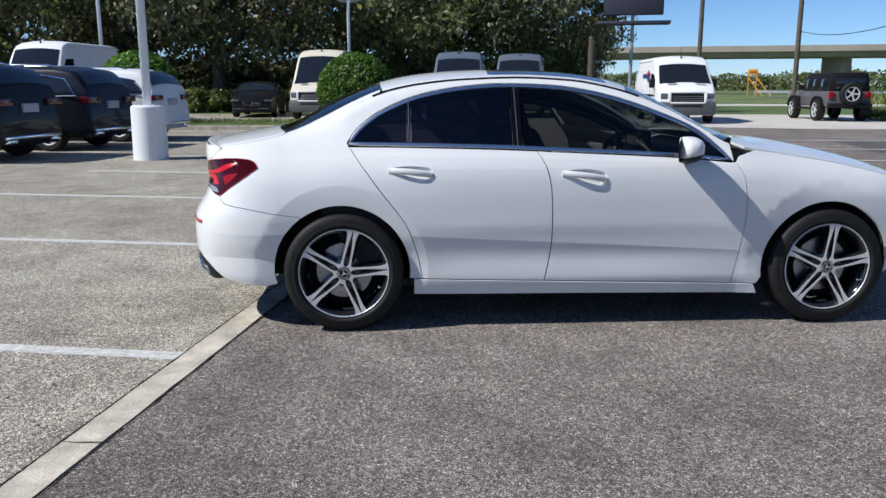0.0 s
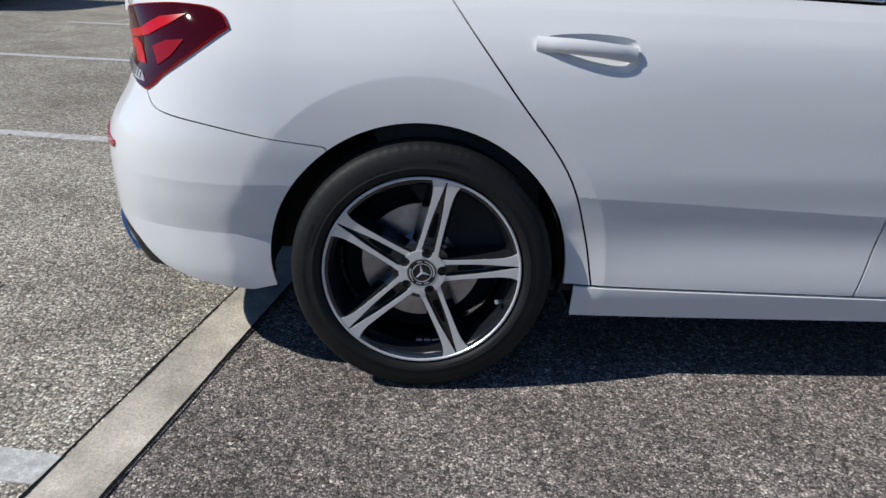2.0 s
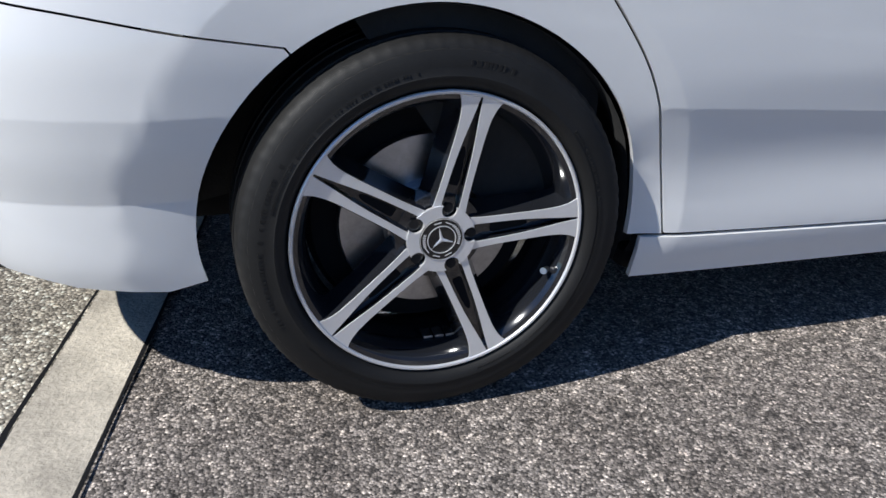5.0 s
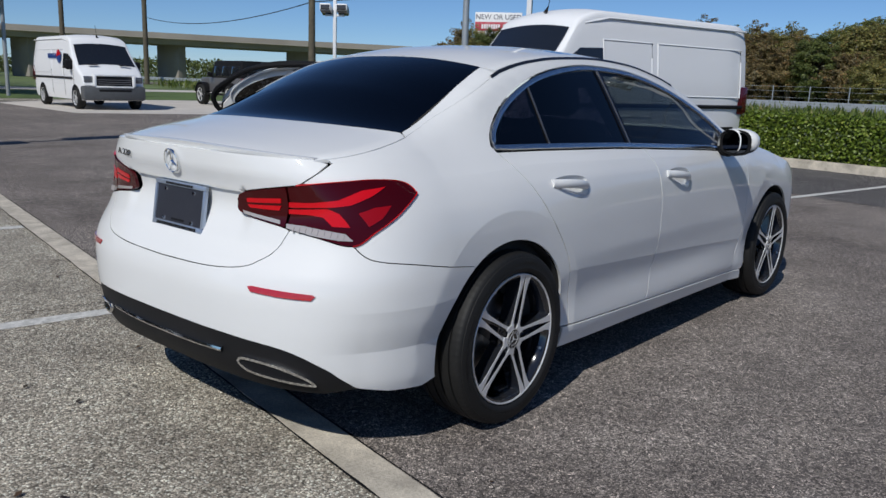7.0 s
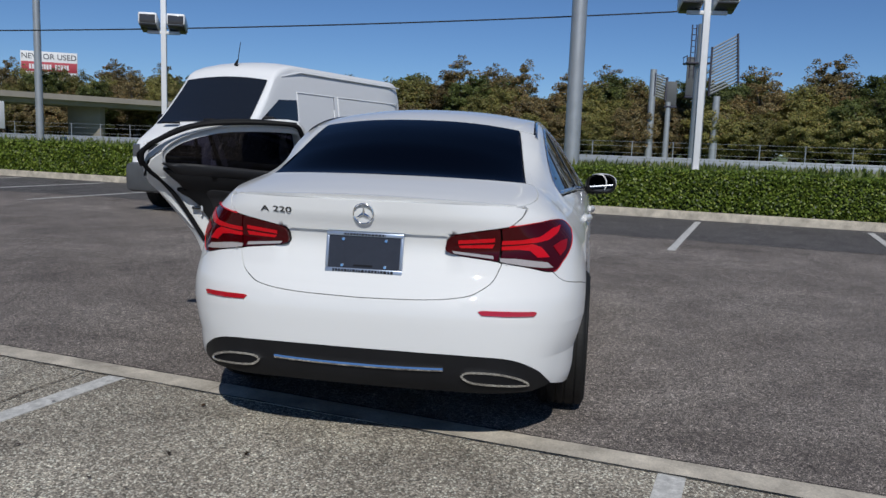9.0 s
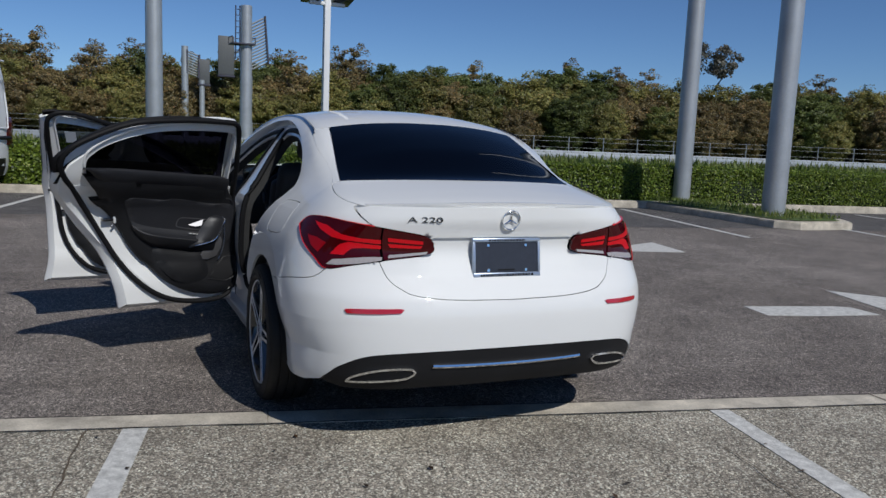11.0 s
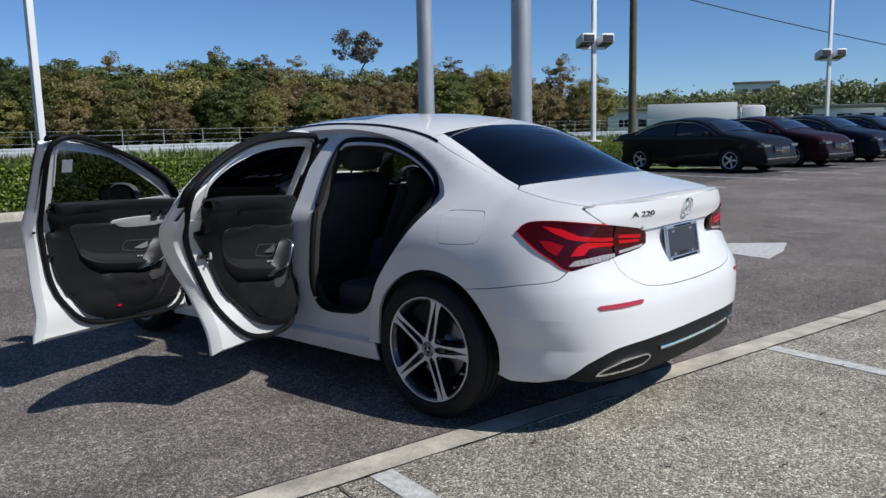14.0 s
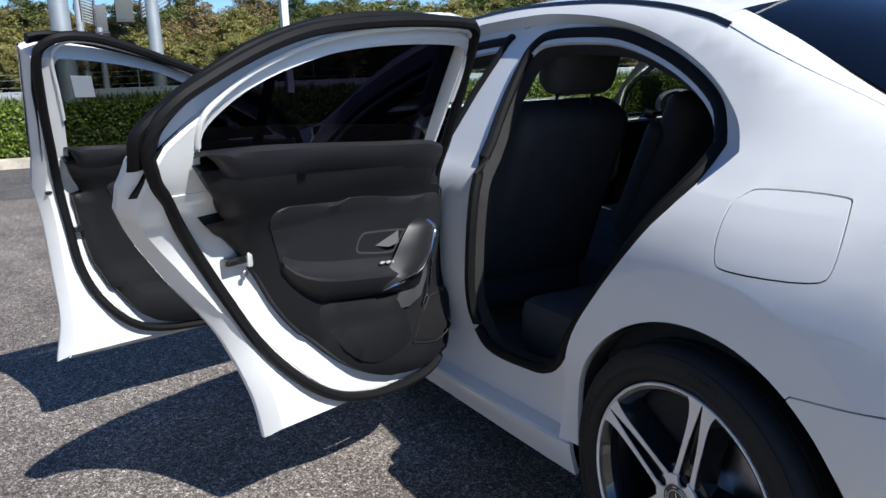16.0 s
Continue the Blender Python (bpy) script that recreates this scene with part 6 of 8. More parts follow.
def front_seat(y):
    seat = part("front_seat", rounded(0.52, 0.52, 0.20, 0.07), cloth_dark, car, "black front seat")
    seat.matrix_basis = Matrix.Translation((1.52, y, 0.46)) @ Matrix.Rotation(radians(-6), 4, "Y")
    back = rounded(0.17, 0.50, 0.66, 0.06)
    for v in back.verts:
        v.co.y *= 1 - 0.10 * max(0, v.co.z / 0.33)
    b = part("backrest", back, cloth_dark, seat)
    b.matrix_basis = Matrix.Translation((-0.31, 0, 0.36)) @ Matrix.Rotation(radians(-20), 4, "Y")
    for s in (-1, 1):
        w = part("bolster", rounded(0.10, 0.09, 0.50, 0.04), cloth_dark, seat)
        w.matrix_basis = Matrix.Translation((-0.24, s * 0.21, 0.33)) @ Matrix.Rotation(radians(-20), 4, "Y")
    hr = part("headrest", rounded(0.12, 0.27, 0.19, 0.055), cloth_dark, seat)
    hr.matrix_basis = Matrix.Translation((-0.46, 0, 0.80)) @ Matrix.Rotation(radians(-14), 4, "Y")
    for s in (-0.07, 0.07):
        part("headrest_post", tube([(-0.43, s, 0.66), (-0.455, s, 0.75)], 0.006, 8), chrome, seat)


front_seat(0.36)
front_seat(-0.36)
part("rear_seat", boxed(0.05, (0.38, -0.66, 0.33, 0.92, 0.66, 0.52)), cloth_dark, car, "black rear bench")
bench = part("rear_backrest", rounded(0.18, 1.22, 0.62, 0.07), cloth_dark, car)
bench.matrix_basis = Matrix.Translation((0.27, 0, 0.75)) @ Matrix.Rotation(radians(-24), 4, "Y")
for y in (-0.38, 0.38):
    hr = part("rear_headrest", rounded(0.10, 0.26, 0.15, 0.045), cloth_dark, car)
    hr.matrix_basis = Matrix.Translation((0.13, y, 1.10)) @ Matrix.Rotation(radians(-20), 4, "Y")
part("parcel_shelf", boxed(0.01, (-0.30, -0.56, 0.985, 0.14, 0.56, 1.005)), cloth_dark, car)
part("cabin_floor", boxed(0.01, (0.30, -0.76, 0.23, 2.30, 0.76, 0.27), (0.95, -0.14, 0.26, 2.2, 0.14, 0.50)), cloth_dark, car)
part("dashboard", boxed(0.05, (1.98, -0.72, 0.62, 2.36, 0.72, 0.955)), soft_black, car, "black dashboard")
part("screen_binnacle", boxed(0.01, (1.955, 0.02, 0.93, 1.98, 0.66, 1.045)), black_gloss, car)
part("steering_wheel", tube([(1.78 + 0.065 * math.cos(a), 0.36 + 0.18 * math.sin(a), 0.83 + 0.168 * math.cos(a)) for a in (2 * math.pi * k / 36 for k in range(36))], 0.015, 8, True), soft_black, car, "black steering wheel")
part("steering_boss", boxed(0.03, (1.77, 0.29, 0.77, 1.95, 0.43, 0.88)), soft_black, car)
patch("headliner", mirrored(deck([(0.24, 0.0), (0.27, 0.9), (0.5, 0.92), (1.5, 0.92), (1.64, 0.85), (1.70, 0.0)])), roofskin, liner_black, car, step=0.08, lift=-0.035, thick=0)
part("inside_mirror", boxed(0.01, (1.66, -0.12, 1.245, 1.69, 0.12, 1.30)), black_plastic, car)
for loop, name in ((REAR_TRIM, "rear_trim"), (FRONT_TRIM, "front_trim")):
    patch(name, loop, on(-1), trim_black, rear_door if name == "rear_trim" else front_door, step=0.06, lift=-0.09, flip=True, thick=0.02)
for x0, x1, x2, x3 in ((0.93, 1.01, 1.05, 1.13),):
    patch("pillar_trim", [(x2, 0.35), (x2 - 0.02, 0.9), (x0, 1.33), (x1, 1.33), (x3 - 0.02, 0.9), (x3 + 0.05, 0.35)], on(-1), trim_black, car, step=0.06, lift=-0.075, flip=True, thick=0.02)
    patch("pillar_trim", [(x2, 0.35), (x2 + 0.01, 0.9), (x0 + 0.02, 1.33), (x1, 1.33), (x3 - 0.02, 0.9), (x3 + 0.05, 0.35)], LEFT, trim_black, car, step=0.06, lift=-0.10, flip=True, thick=0.02)
for sign in (-1, 1):
    patch("quarter_trim", [(0.33, 0.36), (0.27, 0.75), (-0.02, 1.02), (0.10, 1.17), (0.30, 1.27), (-0.05, 1.14), (-0.25, 1.03), (-0.2, 0.8), (0.1, 0.36)], on(sign), liner_black, car, step=0.06, lift=-0.07, flip=True, thick=0)


# ---- other vehicles ----
def simple_wheel(parent, x, y, r, width, sign, spokes=5, hub=None):
    bm = lathe([(r * 0.62, -width / 2 + 0.01), (r * 0.68, -width / 2), (r * 0.9, -width / 2), (r * 0.985, -width / 2 + 0.03), (r, 0), (r * 0.985, width / 2 - 0.03), (r * 0.9, width / 2), (r * 0.6, width / 2)], 32)
    w = part("wheel", bm, rubber, parent)
    w.matrix_basis = Matrix.Translation((x, y, r)) @ (Matrix.Identity(4) if sign < 0 else Matrix.Rotation(math.pi, 4, "Z"))
    bm = lathe([(0.0, -width / 2 + 0.03), (r * 0.14, -width / 2 + 0.02), (r * 0.16, -width / 2 + 0.035)], 20)
    for k in range(spokes):
        a = 2 * math.pi * k / spokes
        m = Matrix.Rotation(a, 4, "Y") @ Matrix.Translation((r * 0.36, -width / 2 + 0.035, 0)) @ Matrix.Diagonal((r * 0.52, 0.025, r * 0.13, 1))
        bmesh.ops.create_cube(bm, size=1, matrix=m)
    lathe([(r * 0.60, -width / 2 + 0.05), (r * 0.60, -width / 2 + 0.012), (r * 0.655, -width / 2 + 0.004), (r * 0.66, -width / 2 + 0.03)], 32, bm=bm)
    part("rim", bm, hub or silver, w)
    part("brake_drum", lathe([(0, -width / 2 + 0.075), (r * 0.62, -width / 2 + 0.075), (r * 0.63, 0)], 24), shade_black, w)
    return w


def vehicle(name, label, category, m, prof, wide, belt, sill, wheels, r, paint, windows, doors=(), screen=None, back=None, lamps=(), tail=(), lower=None, group="", tumble=0.16, trim=None, ends=0.10):
    """A motor vehicle from its side profile: prof gives the upper line (x, z) from tail to nose."""
    ob = thing(name, label, category, m, group)
    xs, zs = [p[0] for p in prof], [p[1] for p in prof]
    x0, x1 = xs[0], xs[-1]
    zt = lambda x: pchip(xs, zs, x)
    top_z = max(zs)

    def half(x, z):
        e = max(0.0, 1 - min(1.0, min(x - x0, x1 - x) / 0.75)) ** 2.4
        h = wide / 2 * (1 - ends * e)
        if z > belt:
            h -= tumble * ((z - belt) / (top_z - belt)) ** 1.25
        else:
            h -= 0.05 * max(0, (sill + 0.22 - z) / 0.22) ** 2 + 0.03 * ((belt - z) / (belt - sill)) * (1 if z < belt else 0)
        return h
    bm = bmesh.new()
    n, rows = 56, []
    for i in range(n + 1):
        x = x0 + (x1 - x0) * i / n
        t = zt(x)
        lo = min(sill + (0.10 if i in (0, n) else 0), t - 0.05)
        ring = []
        edge_r = min(0.09, (t - lo) * 0.3)
        for k in range(12):
            z = lo + (t - edge_r - lo) * k / 11
            ring.append((half(x, z), z))
        hy = half(x, t - edge_r)
        for a in (30, 60, 90):
            ring.append((hy - edge_r * (1 - math.cos(radians(a))), t - edge_r + edge_r * math.sin(radians(a))))
        hy -= edge_r
        ring += [(hy * 0.66, t + 0.018 * wide), (hy * 0.33, t + 0.026 * wide), (0.0, t + 0.028 * wide)]
        left = [bm.verts.new((x, y, z)) for y, z in ring]
        right = [bm.verts.new((x, -y, z)) for y, z in ring[:-1]]
        rows.append(left + right[::-1])
    for a, b in zip(rows, rows[1:]):
        for k in range(len(a)):
            j = (k + 1) % len(a)
            bm.faces.new((a[k], a[j], b[j], b[k]))
    bm.faces.new(rows[0])
    bm.faces.new(rows[-1][::-1])
    body = part("body", bm, paint, ob)
    for sign in (-1, 1):
        surf = lambda x, z, sign=sign: (x, sign * half(x, z), z)
        for loop in windows:
            patch("side_window", loop, surf, tint_far, ob, step=0.12, lift=0.006, thick=0.01, core=((x0 + x1) / 2, 0, 0.8))
        for x in doors:
            strip_bm = bmesh.new()
            line = [surf(x, sill + 0.12 + (belt - sill - 0.12) * k / 8) for k in range(9)]
            tube([(a, b + sign * 0.002, c) for a, b, c in line], 0.006, 5, bm=strip_bm)
            part("door_gap", strip_bm, shade_black, ob)
        for wx in wheels:
            # flat near-black patch stands for the shade inside the arch
            arch = arc(wx, r, r * 1.17, 0, 180, 18)
            patch("wheel_arch", arch + [(wx - r * 1.17, sill + 0.02), (wx + r * 1.17, sill + 0.02)], surf, shade_black, ob, step=0.14, lift=0.004, thick=0.006, core=((x0 + x1) / 2, 0, 0.8))
            simple_wheel(ob, wx, sign * (half(wx, belt) - 0.115), r, 0.24, sign)
        if lower:
            patch("lower_cladding", [(x0 + 0.3, sill), (x0 + 0.3, lower), (x1 - 0.3, lower), (x1 - 0.3, sill)], surf, black_plastic, ob, step=0.2, lift=0.003, thick=0.004,
                  holes=[arc(wx, r, r * 1.15, 0, 345, 23) for wx in wheels], core=((x0 + x1) / 2, 0, 0.8))
    # glass at both ends lies on the upper skin
    up = lambda x, y: (x, y, zt(x) + 0.028 * wide * (1 - min(1, abs(y) / (wide / 2 - 0.2)) ** 2))
    for span, nm in ((screen, "windscreen"), (back, "rear_window")):
        if span:
            a, b = span
            ya, yb = half(a, zt(a)) - 0.10, half(b, zt(b)) - 0.10
            patch(nm, [(a, -ya), (b, -yb), (b, yb), (a, ya)], up, tint_far, ob, step=0.06, lift=0.022, thick=0.01, core=((x0 + x1) / 2, 0, 0.5))
    for x_end, items in ((x1, lamps), (x0, tail)):
        for nm, y0, z0, y1, z1, mate in items:
            for sign in ((-1, 1) if y0 > 0 else (1,)):
                bm = bmesh.new()
                d = 0.03 if x_end > 0 else -0.03
                zm = (z0 + z1) / 2
                # depth at which the end face lies at that height
                xx = x_end
                step = -0.01 if x_end > 0 else 0.01
                for _ in range(160):
                    if zt(xx) >= zm:
                        break
                    xx += step
                back_off = (0.06 + 0.18 * (max(abs(y0), abs(y1)) / (wide / 2)) ** 3) * (1 if x_end > 0 else -1)
                lo, hi = sorted((sign * y0, sign * y1))
                box(bm, min(xx + d, xx - back_off), lo, z0, max(xx + d, xx - back_off), hi, z1, 0.02)
                part(nm, bm, mate, ob)
    return ob


def saloon(m, paint, label, group=""):
    ob = vehicle("saloon_car", label, "car", m,
                   [(-2.46, 0.55), (-2.445, 0.84), (-2.39, 0.975), (-2.20, 1.045), (-1.78, 1.095), (-1.25, 1.265), (-0.75, 1.395), (-0.10, 1.455), (0.35, 1.420), (0.78, 1.285), (1.22, 1.065), (1.60, 0.990), (2.08, 0.905), (2.33, 0.795), (2.43, 0.64), (2.46, 0.45)],
                   1.86, 0.95, 0.21, (-1.42, 1.50), 0.335, paint,
                   [[(-1.52, 1.035), (-1.18, 1.215), (-0.72, 1.325), (-0.24, 1.362), (-0.26, 1.010)], [(-0.17, 1.008), (-0.15, 1.362), (0.28, 1.335), (0.66, 1.225), (1.06, 0.990)]], (-0.21, 0.95), (0.66, 1.20), (-1.70, -0.86),
                   [("headlamp", 0.52, 0.665, 0.86, 0.745, lamp_smoke), ("grille", -0.40, 0.47, 0.40, 0.69, black_gloss), ("grille_bar", -0.38, 0.570, 0.38, 0.592, chrome), ("air_intake", -0.78, 0.26, 0.78, 0.37, black_plastic), ("bumper_trim", -0.72, 0.375, 0.72, 0.392, chrome)],
                   [("tail_lamp", 0.48, 0.80, 0.88, 0.91, tail_far)], group=group, tumble=0.20, ends=0.16)
    for sign in (-1, 1):
        hw = lambda z: 0.93 - (0.20 * ((z - 0.95) / 0.505) ** 1.25 if z > 0.95 else 0)
        line = [(-1.62, 1.035), (-1.20, 1.235), (-0.72, 1.345), (-0.15, 1.382), (0.30, 1.352), (0.68, 1.240), (1.12, 0.990)]
        part("window_trim", tube([(x, sign * (hw(z) + 0.006), z) for x, z in line], 0.009, 6), chrome, ob, "bright window surround")
        mir = part("door_mirror", boxed(0.04, (0.72, sign * 1.0 - 0.11, 0.985, 0.86, sign * 1.0 + 0.11, 1.11)), paint, ob)
        part("mirror_foot", boxed(0.01, (0.78, sign * 0.92 - 0.05, 0.955, 0.86, sign * 0.92 + 0.05, 0.99)), black_gloss, mir)
        for hx in (-0.95, 0.10):
            part("door_handle", tube([(hx, sign * 0.925, 0.90), (hx + 0.09, sign * 0.955, 0.905), (hx + 0.19, sign * 0.93, 0.905)], 0.014, 6), paint, ob)
    bm = lathe([(0.085, -0.012), (0.085, 0.012), (0.070, 0.012), (0.070, -0.012)], 28, closed=True)
    for k in range(3):
        a = radians(90 + 120 * k)
        box_m = Matrix.Rotation(-a, 4, "Y") @ Matrix.Translation((0.036, 0, 0)) @ Matrix.Diagonal((0.072, 0.012, 0.016, 1))
        bmesh.ops.create_cube(bm, size=1, matrix=box_m)
    emblem = part("emblem", bm, chrome, ob, smooth=False)
    emblem.matrix_basis = Matrix.Translation((2.475, 0, 0.58)) @ Matrix.Rotation(radians(90), 4, "Z")
    return ob


def suv(m, paint, label, group=""):
    ob = vehicle("suv", label, "car", m,
                   [(-2.40, 0.62), (-2.38, 1.05), (-2.28, 1.30), (-1.95, 1.62), (-1.45, 1.68), (0.1, 1.68), (0.6, 1.58), (1.25, 1.16), (2.10, 1.00), (2.34, 0.85), (2.40, 0.55)],
                   1.94, 1.05, 0.28, (-1.45, 1.45), 0.37, paint,
                   [[(-2.12, 1.14), (-1.86, 1.44), (-1.15, 1.54), (-1.10, 1.10)], [(-1.04, 1.10), (-1.06, 1.55), (-0.20, 1.57), (-0.20, 1.09)], [(-0.12, 1.09), (-0.12, 1.57), (0.40, 1.50), (0.95, 1.08)]],
                   (-1.07, -0.16, 0.95), (0.72, 1.20), (-2.27, -1.98),
                   [("headlamp", 0.55, 0.72, 0.92, 0.86, lamp_clear), ("grille", -0.45, 0.50, 0.45, 0.84, dark_silver)],
                   [("tail_lamp", 0.50, 0.98, 0.93, 1.11, tail_far), ("bumper_guard", -0.80, 0.40, 0.80, 0.46, chrome), ("exhaust_trim", 0.48, 0.33, 0.76, 0.40, chrome), ("number_plate", -0.22, 0.86, 0.22, 1.02, plate_far)],
                   lower=0.38, group=group, tumble=0.17)
    for sign in (-1, 1):
        hw = lambda z: 0.97 - (0.17 * ((z - 1.05) / 0.63) ** 1.25 if z > 1.05 else 0)
        line = [(0.2, 1.085), (-2.16, 1.125), (-1.88, 1.46), (-1.15, 1.57), (-0.20, 1.60), (0.42, 1.53), (1.0, 1.07)]
        part("window_trim", tube([(x, sign * (hw(z) + 0.012), z) for x, z in line], 0.016, 6), chrome, ob, "bright window surround")
        part("roof_rail", tube([(-1.6, sign * 0.66, 1.70), (-1.4, sign * 0.66, 1.745), (0.0, sign * 0.66, 1.745), (0.25, sign * 0.66, 1.69)], 0.02, 6), chrome, ob)
    return ob


def van(m, paint, label, tail_x=-3.55, h=2.56, cladding=True, group="", extra=()):
    win = [[(0.62, 1.28), (0.62, h - 0.58), (1.12, h - 0.60), (1.62, 1.52), (1.66, 1.28)]]
    return vehicle("van", label, "van", m,
                   [(tail_x, h - 0.25), (tail_x + 0.05, h - 0.06), (tail_x + 0.3, h), (0.55, h), (1.10, h - 0.14), (1.32, h - 0.42), (1.93, 1.36), (2.15, 1.22), (2.36, 1.06), (2.45, 0.80), (2.48, 0.50)],
                   2.02, 1.25, 0.30, (tail_x + 1.15, 1.74), 0.36, paint, win, (0.70, 1.66, -0.6), (1.24, 1.90), None,
                   [("headlamp", 0.67, 0.86, 0.92, 1.06, lamp_smoke), ("grille", -0.58, 0.74, 0.58, 1.06, black_plastic), ("number_plate", -0.16, 0.50, 0.16, 0.60, plate_far), *extra],
                   [("tail_lamp", 0.86, 0.85, 0.99, 1.35, tail_far)], lower=0.62 if cladding else None, group=group, tumble=0.13, ends=0.07)


def van_details(ob, h, tail_x):
    """Panel seams, mirrors, grille bars and bumper of the big van close by."""
    hw = lambda z: 1.01 - (0.13 * ((z - 1.25) / (h - 1.25)) ** 1.25 if z > 1.25 else 0.03 * (1.25 - z) / 0.95)
    for sign in (-1, 1):
        for loop in ([(-0.55, 0.80), (-0.55, h - 0.45), (0.60, h - 0.45), (0.60, 0.80)], [(tail_x + 0.25, 1.15), (tail_x + 0.25, h - 0.45), (-0.70, h - 0.45), (-0.70, 1.15)]):
            pts = [(x, sign * (hw(z) + 0.001), z) for x, z in resample(loop, 0.25)]
            part("panel_rib", tube(pts, 0.012, 6, True), van_white, ob)
        part("side_moulding", tube([(tail_x + 0.15, sign * 1.0, 0.98), (1.55, sign * 1.005, 0.98)], 0.035, 8), black_plastic, ob)
        part("roof_gutter", tube([(tail_x + 0.1, sign * (hw(h) + 0.03), h - 0.11), (0.45, sign * (hw(h) + 0.03), h - 0.11), (1.0, sign * (hw(h) + 0.02), h - 0.22)], 0.018, 6), van_white, ob)
        mir = part("door_mirror", boxed(0.05, (1.46, sign * 1.08 - 0.11, 1.24, 1.62, sign * 1.08 + 0.11, 1.56)), black_plastic, ob)
        part("mirror_arm", tube([(1.55, sign * 0.95, 1.38), (1.52, sign * 1.05, 1.40)], 0.03, 8), black_plastic, mir)
    rim = bmesh.new()
    for b in ((2.36, -0.66, 1.06, 2.475, 0.66, 1.13), (2.40, -0.60, 0.70, 2.570, 0.60, 0.76), (2.37, -0.66, 0.74, 2.545, -0.57, 1.09), (2.37, 0.57, 0.74, 2.545, 0.66, 1.09)):
        box(rim, *b, bevel=0.03)
    part("grille_surround", rim, van_white, ob)
    part("front_bumper", boxed(0.08, (2.16, -0.985, 0.31, 2.545, 0.985, 0.77)), grey_plastic, ob)
    for k in range(4):
        part("grille_bar", tube([(2.51 - 0.05 * k / 3, -0.50 - 0.01 * k, 0.76 + 0.065 * k), (2.54 - 0.05 * k / 3, 0, 0.76 + 0.065 * k), (2.51 - 0.05 * k / 3, 0.50 + 0.01 * k, 0.76 + 0.065 * k)], 0.016, 6), dark_silver, ob)
    for s in (-1, 1):
        part("bonnet_vent", boxed(0.01, (1.98, s * 0.50 - 0.16, 1.40, 2.06, s * 0.50 + 0.16, 1.43)), black_plastic, ob)
    part("lower_intake", boxed(0.02, (2.44, -0.52, 0.58, 2.553, 0.52, 0.66)), black_plastic, ob)
    part("aerial", tube([(0.98, 0.0, h + 0.0), (0.90, 0.0, h + 0.36)], 0.006, 6), black_plastic, ob)
    part("aerial_foot", tube([(1.02, 0, h - 0.03), (0.96, 0, h + 0.08)], 0.035, 8, taper=0.008), black_plastic, ob)


def off_roader(m):
    ob = thing("off_roader", "grey four-wheel-drive off-roader with a black top and rear spare wheel", "car", m)
    body = bmesh.new()
    box(body, -2.05, -0.78, 0.55, 0.75, 0.78, 1.12, 0.06)
    part("body", body, jeep_grey, ob)
    bm = box(bmesh.new(), 0.70, -0.68, 0.62, 1.95, 0.68, 1.14, 0.07)
    for v in bm.verts:
        if v.co.x > 1.3:
            v.co.y *= 0.86
            v.co.z -= 0.03 if v.co.z > 1 else 0
    part("bonnet", bm, jeep_grey, ob)
    bm = box(bmesh.new(), -2.02, -0.74, 1.10, 0.72, 0.74, 1.80, 0.08)
    for v in bm.verts:
        if v.co.z > 1.4:
            v.co.y *= 0.92
            v.co.x = v.co.x * 0.97 - (0.28 if v.co.x > 0 else 0)
    part("hard_top", bm, black_plastic, ob, "black hard top")
    for s in (-1, 1):
        for x0, x1 in ((-1.85, -1.15), (-1.02, -0.35), (-0.25, 0.35)):
            bm = boxed(0.02, (x0, s * 0.735 - 0.02, 1.18, x1, s * 0.735 + 0.02, 1.58))
            for v in bm.verts:
                v.co.y -= s * 0.05 * (v.co.z - 1.18) / 0.4
            part("side_window", bm, tint_far, ob)
        for x in (-1.25, 1.28):
            simple_wheel(ob, x, s * 0.80, 0.42, 0.28, s)
            bm = bmesh.new()
            rows = []
            for k in range(13):
                a = radians(15 + 150 * k / 12)
                rows.append([bm.verts.new((x + rr * math.cos(a), s * y, 0.42 + rr * math.sin(a) * 0.95)) for rr, y in ((0.53, 0.66), (0.55, 0.93), (0.50, 0.94), (0.48, 0.66))])
            for a, b in zip(rows, rows[1:]):
                for q in range(3):
                    bm.faces.new((a[q], a[q + 1], b[q + 1], b[q]))
            part("wheel_flare", bm, black_plastic, ob)
        part("side_step", boxed(0.02, (-0.75, s * 0.82 - 0.06, 0.42, 0.80, s * 0.82 + 0.06, 0.50)), black_plastic, ob)
        part("tail_lamp", boxed(0.02, (-2.10, s * 0.66 - 0.09, 0.86, -2.02, s * 0.66 + 0.09, 1.10)), guide_dim, ob)
        part("door_mirror", boxed(0.03, (0.30, s * 0.92 - 0.1, 1.16, 0.42, s * 0.92 + 0.1, 1.34)), black_plastic, ob)
    part("rear_window", boxed(0.02, (-2.06, -0.52, 1.20, -1.99, 0.52, 1.60)), tint_far, ob)
    part("bumper", boxed(0.04, (-2.25, -0.78, 0.52, -2.02, 0.78, 0.68)), black_plastic, ob)
    part("front_bumper", boxed(0.04, (1.92, -0.80, 0.50, 2.12, 0.80, 0.66)), black_plastic, ob)
    sp = simple_wheel(ob, 0, 0, 0.40, 0.26, -1)
    sp.name = "spare_wheel"
    sp.matrix_basis = Matrix.Translation((-2.22, 0.02, 1.02)) @ Matrix.Rotation(radians(-90), 4, "Z")
    return ob


def place(x, y, deg, z=0.0):
    return pose(x, y, z, 0, 0, deg)


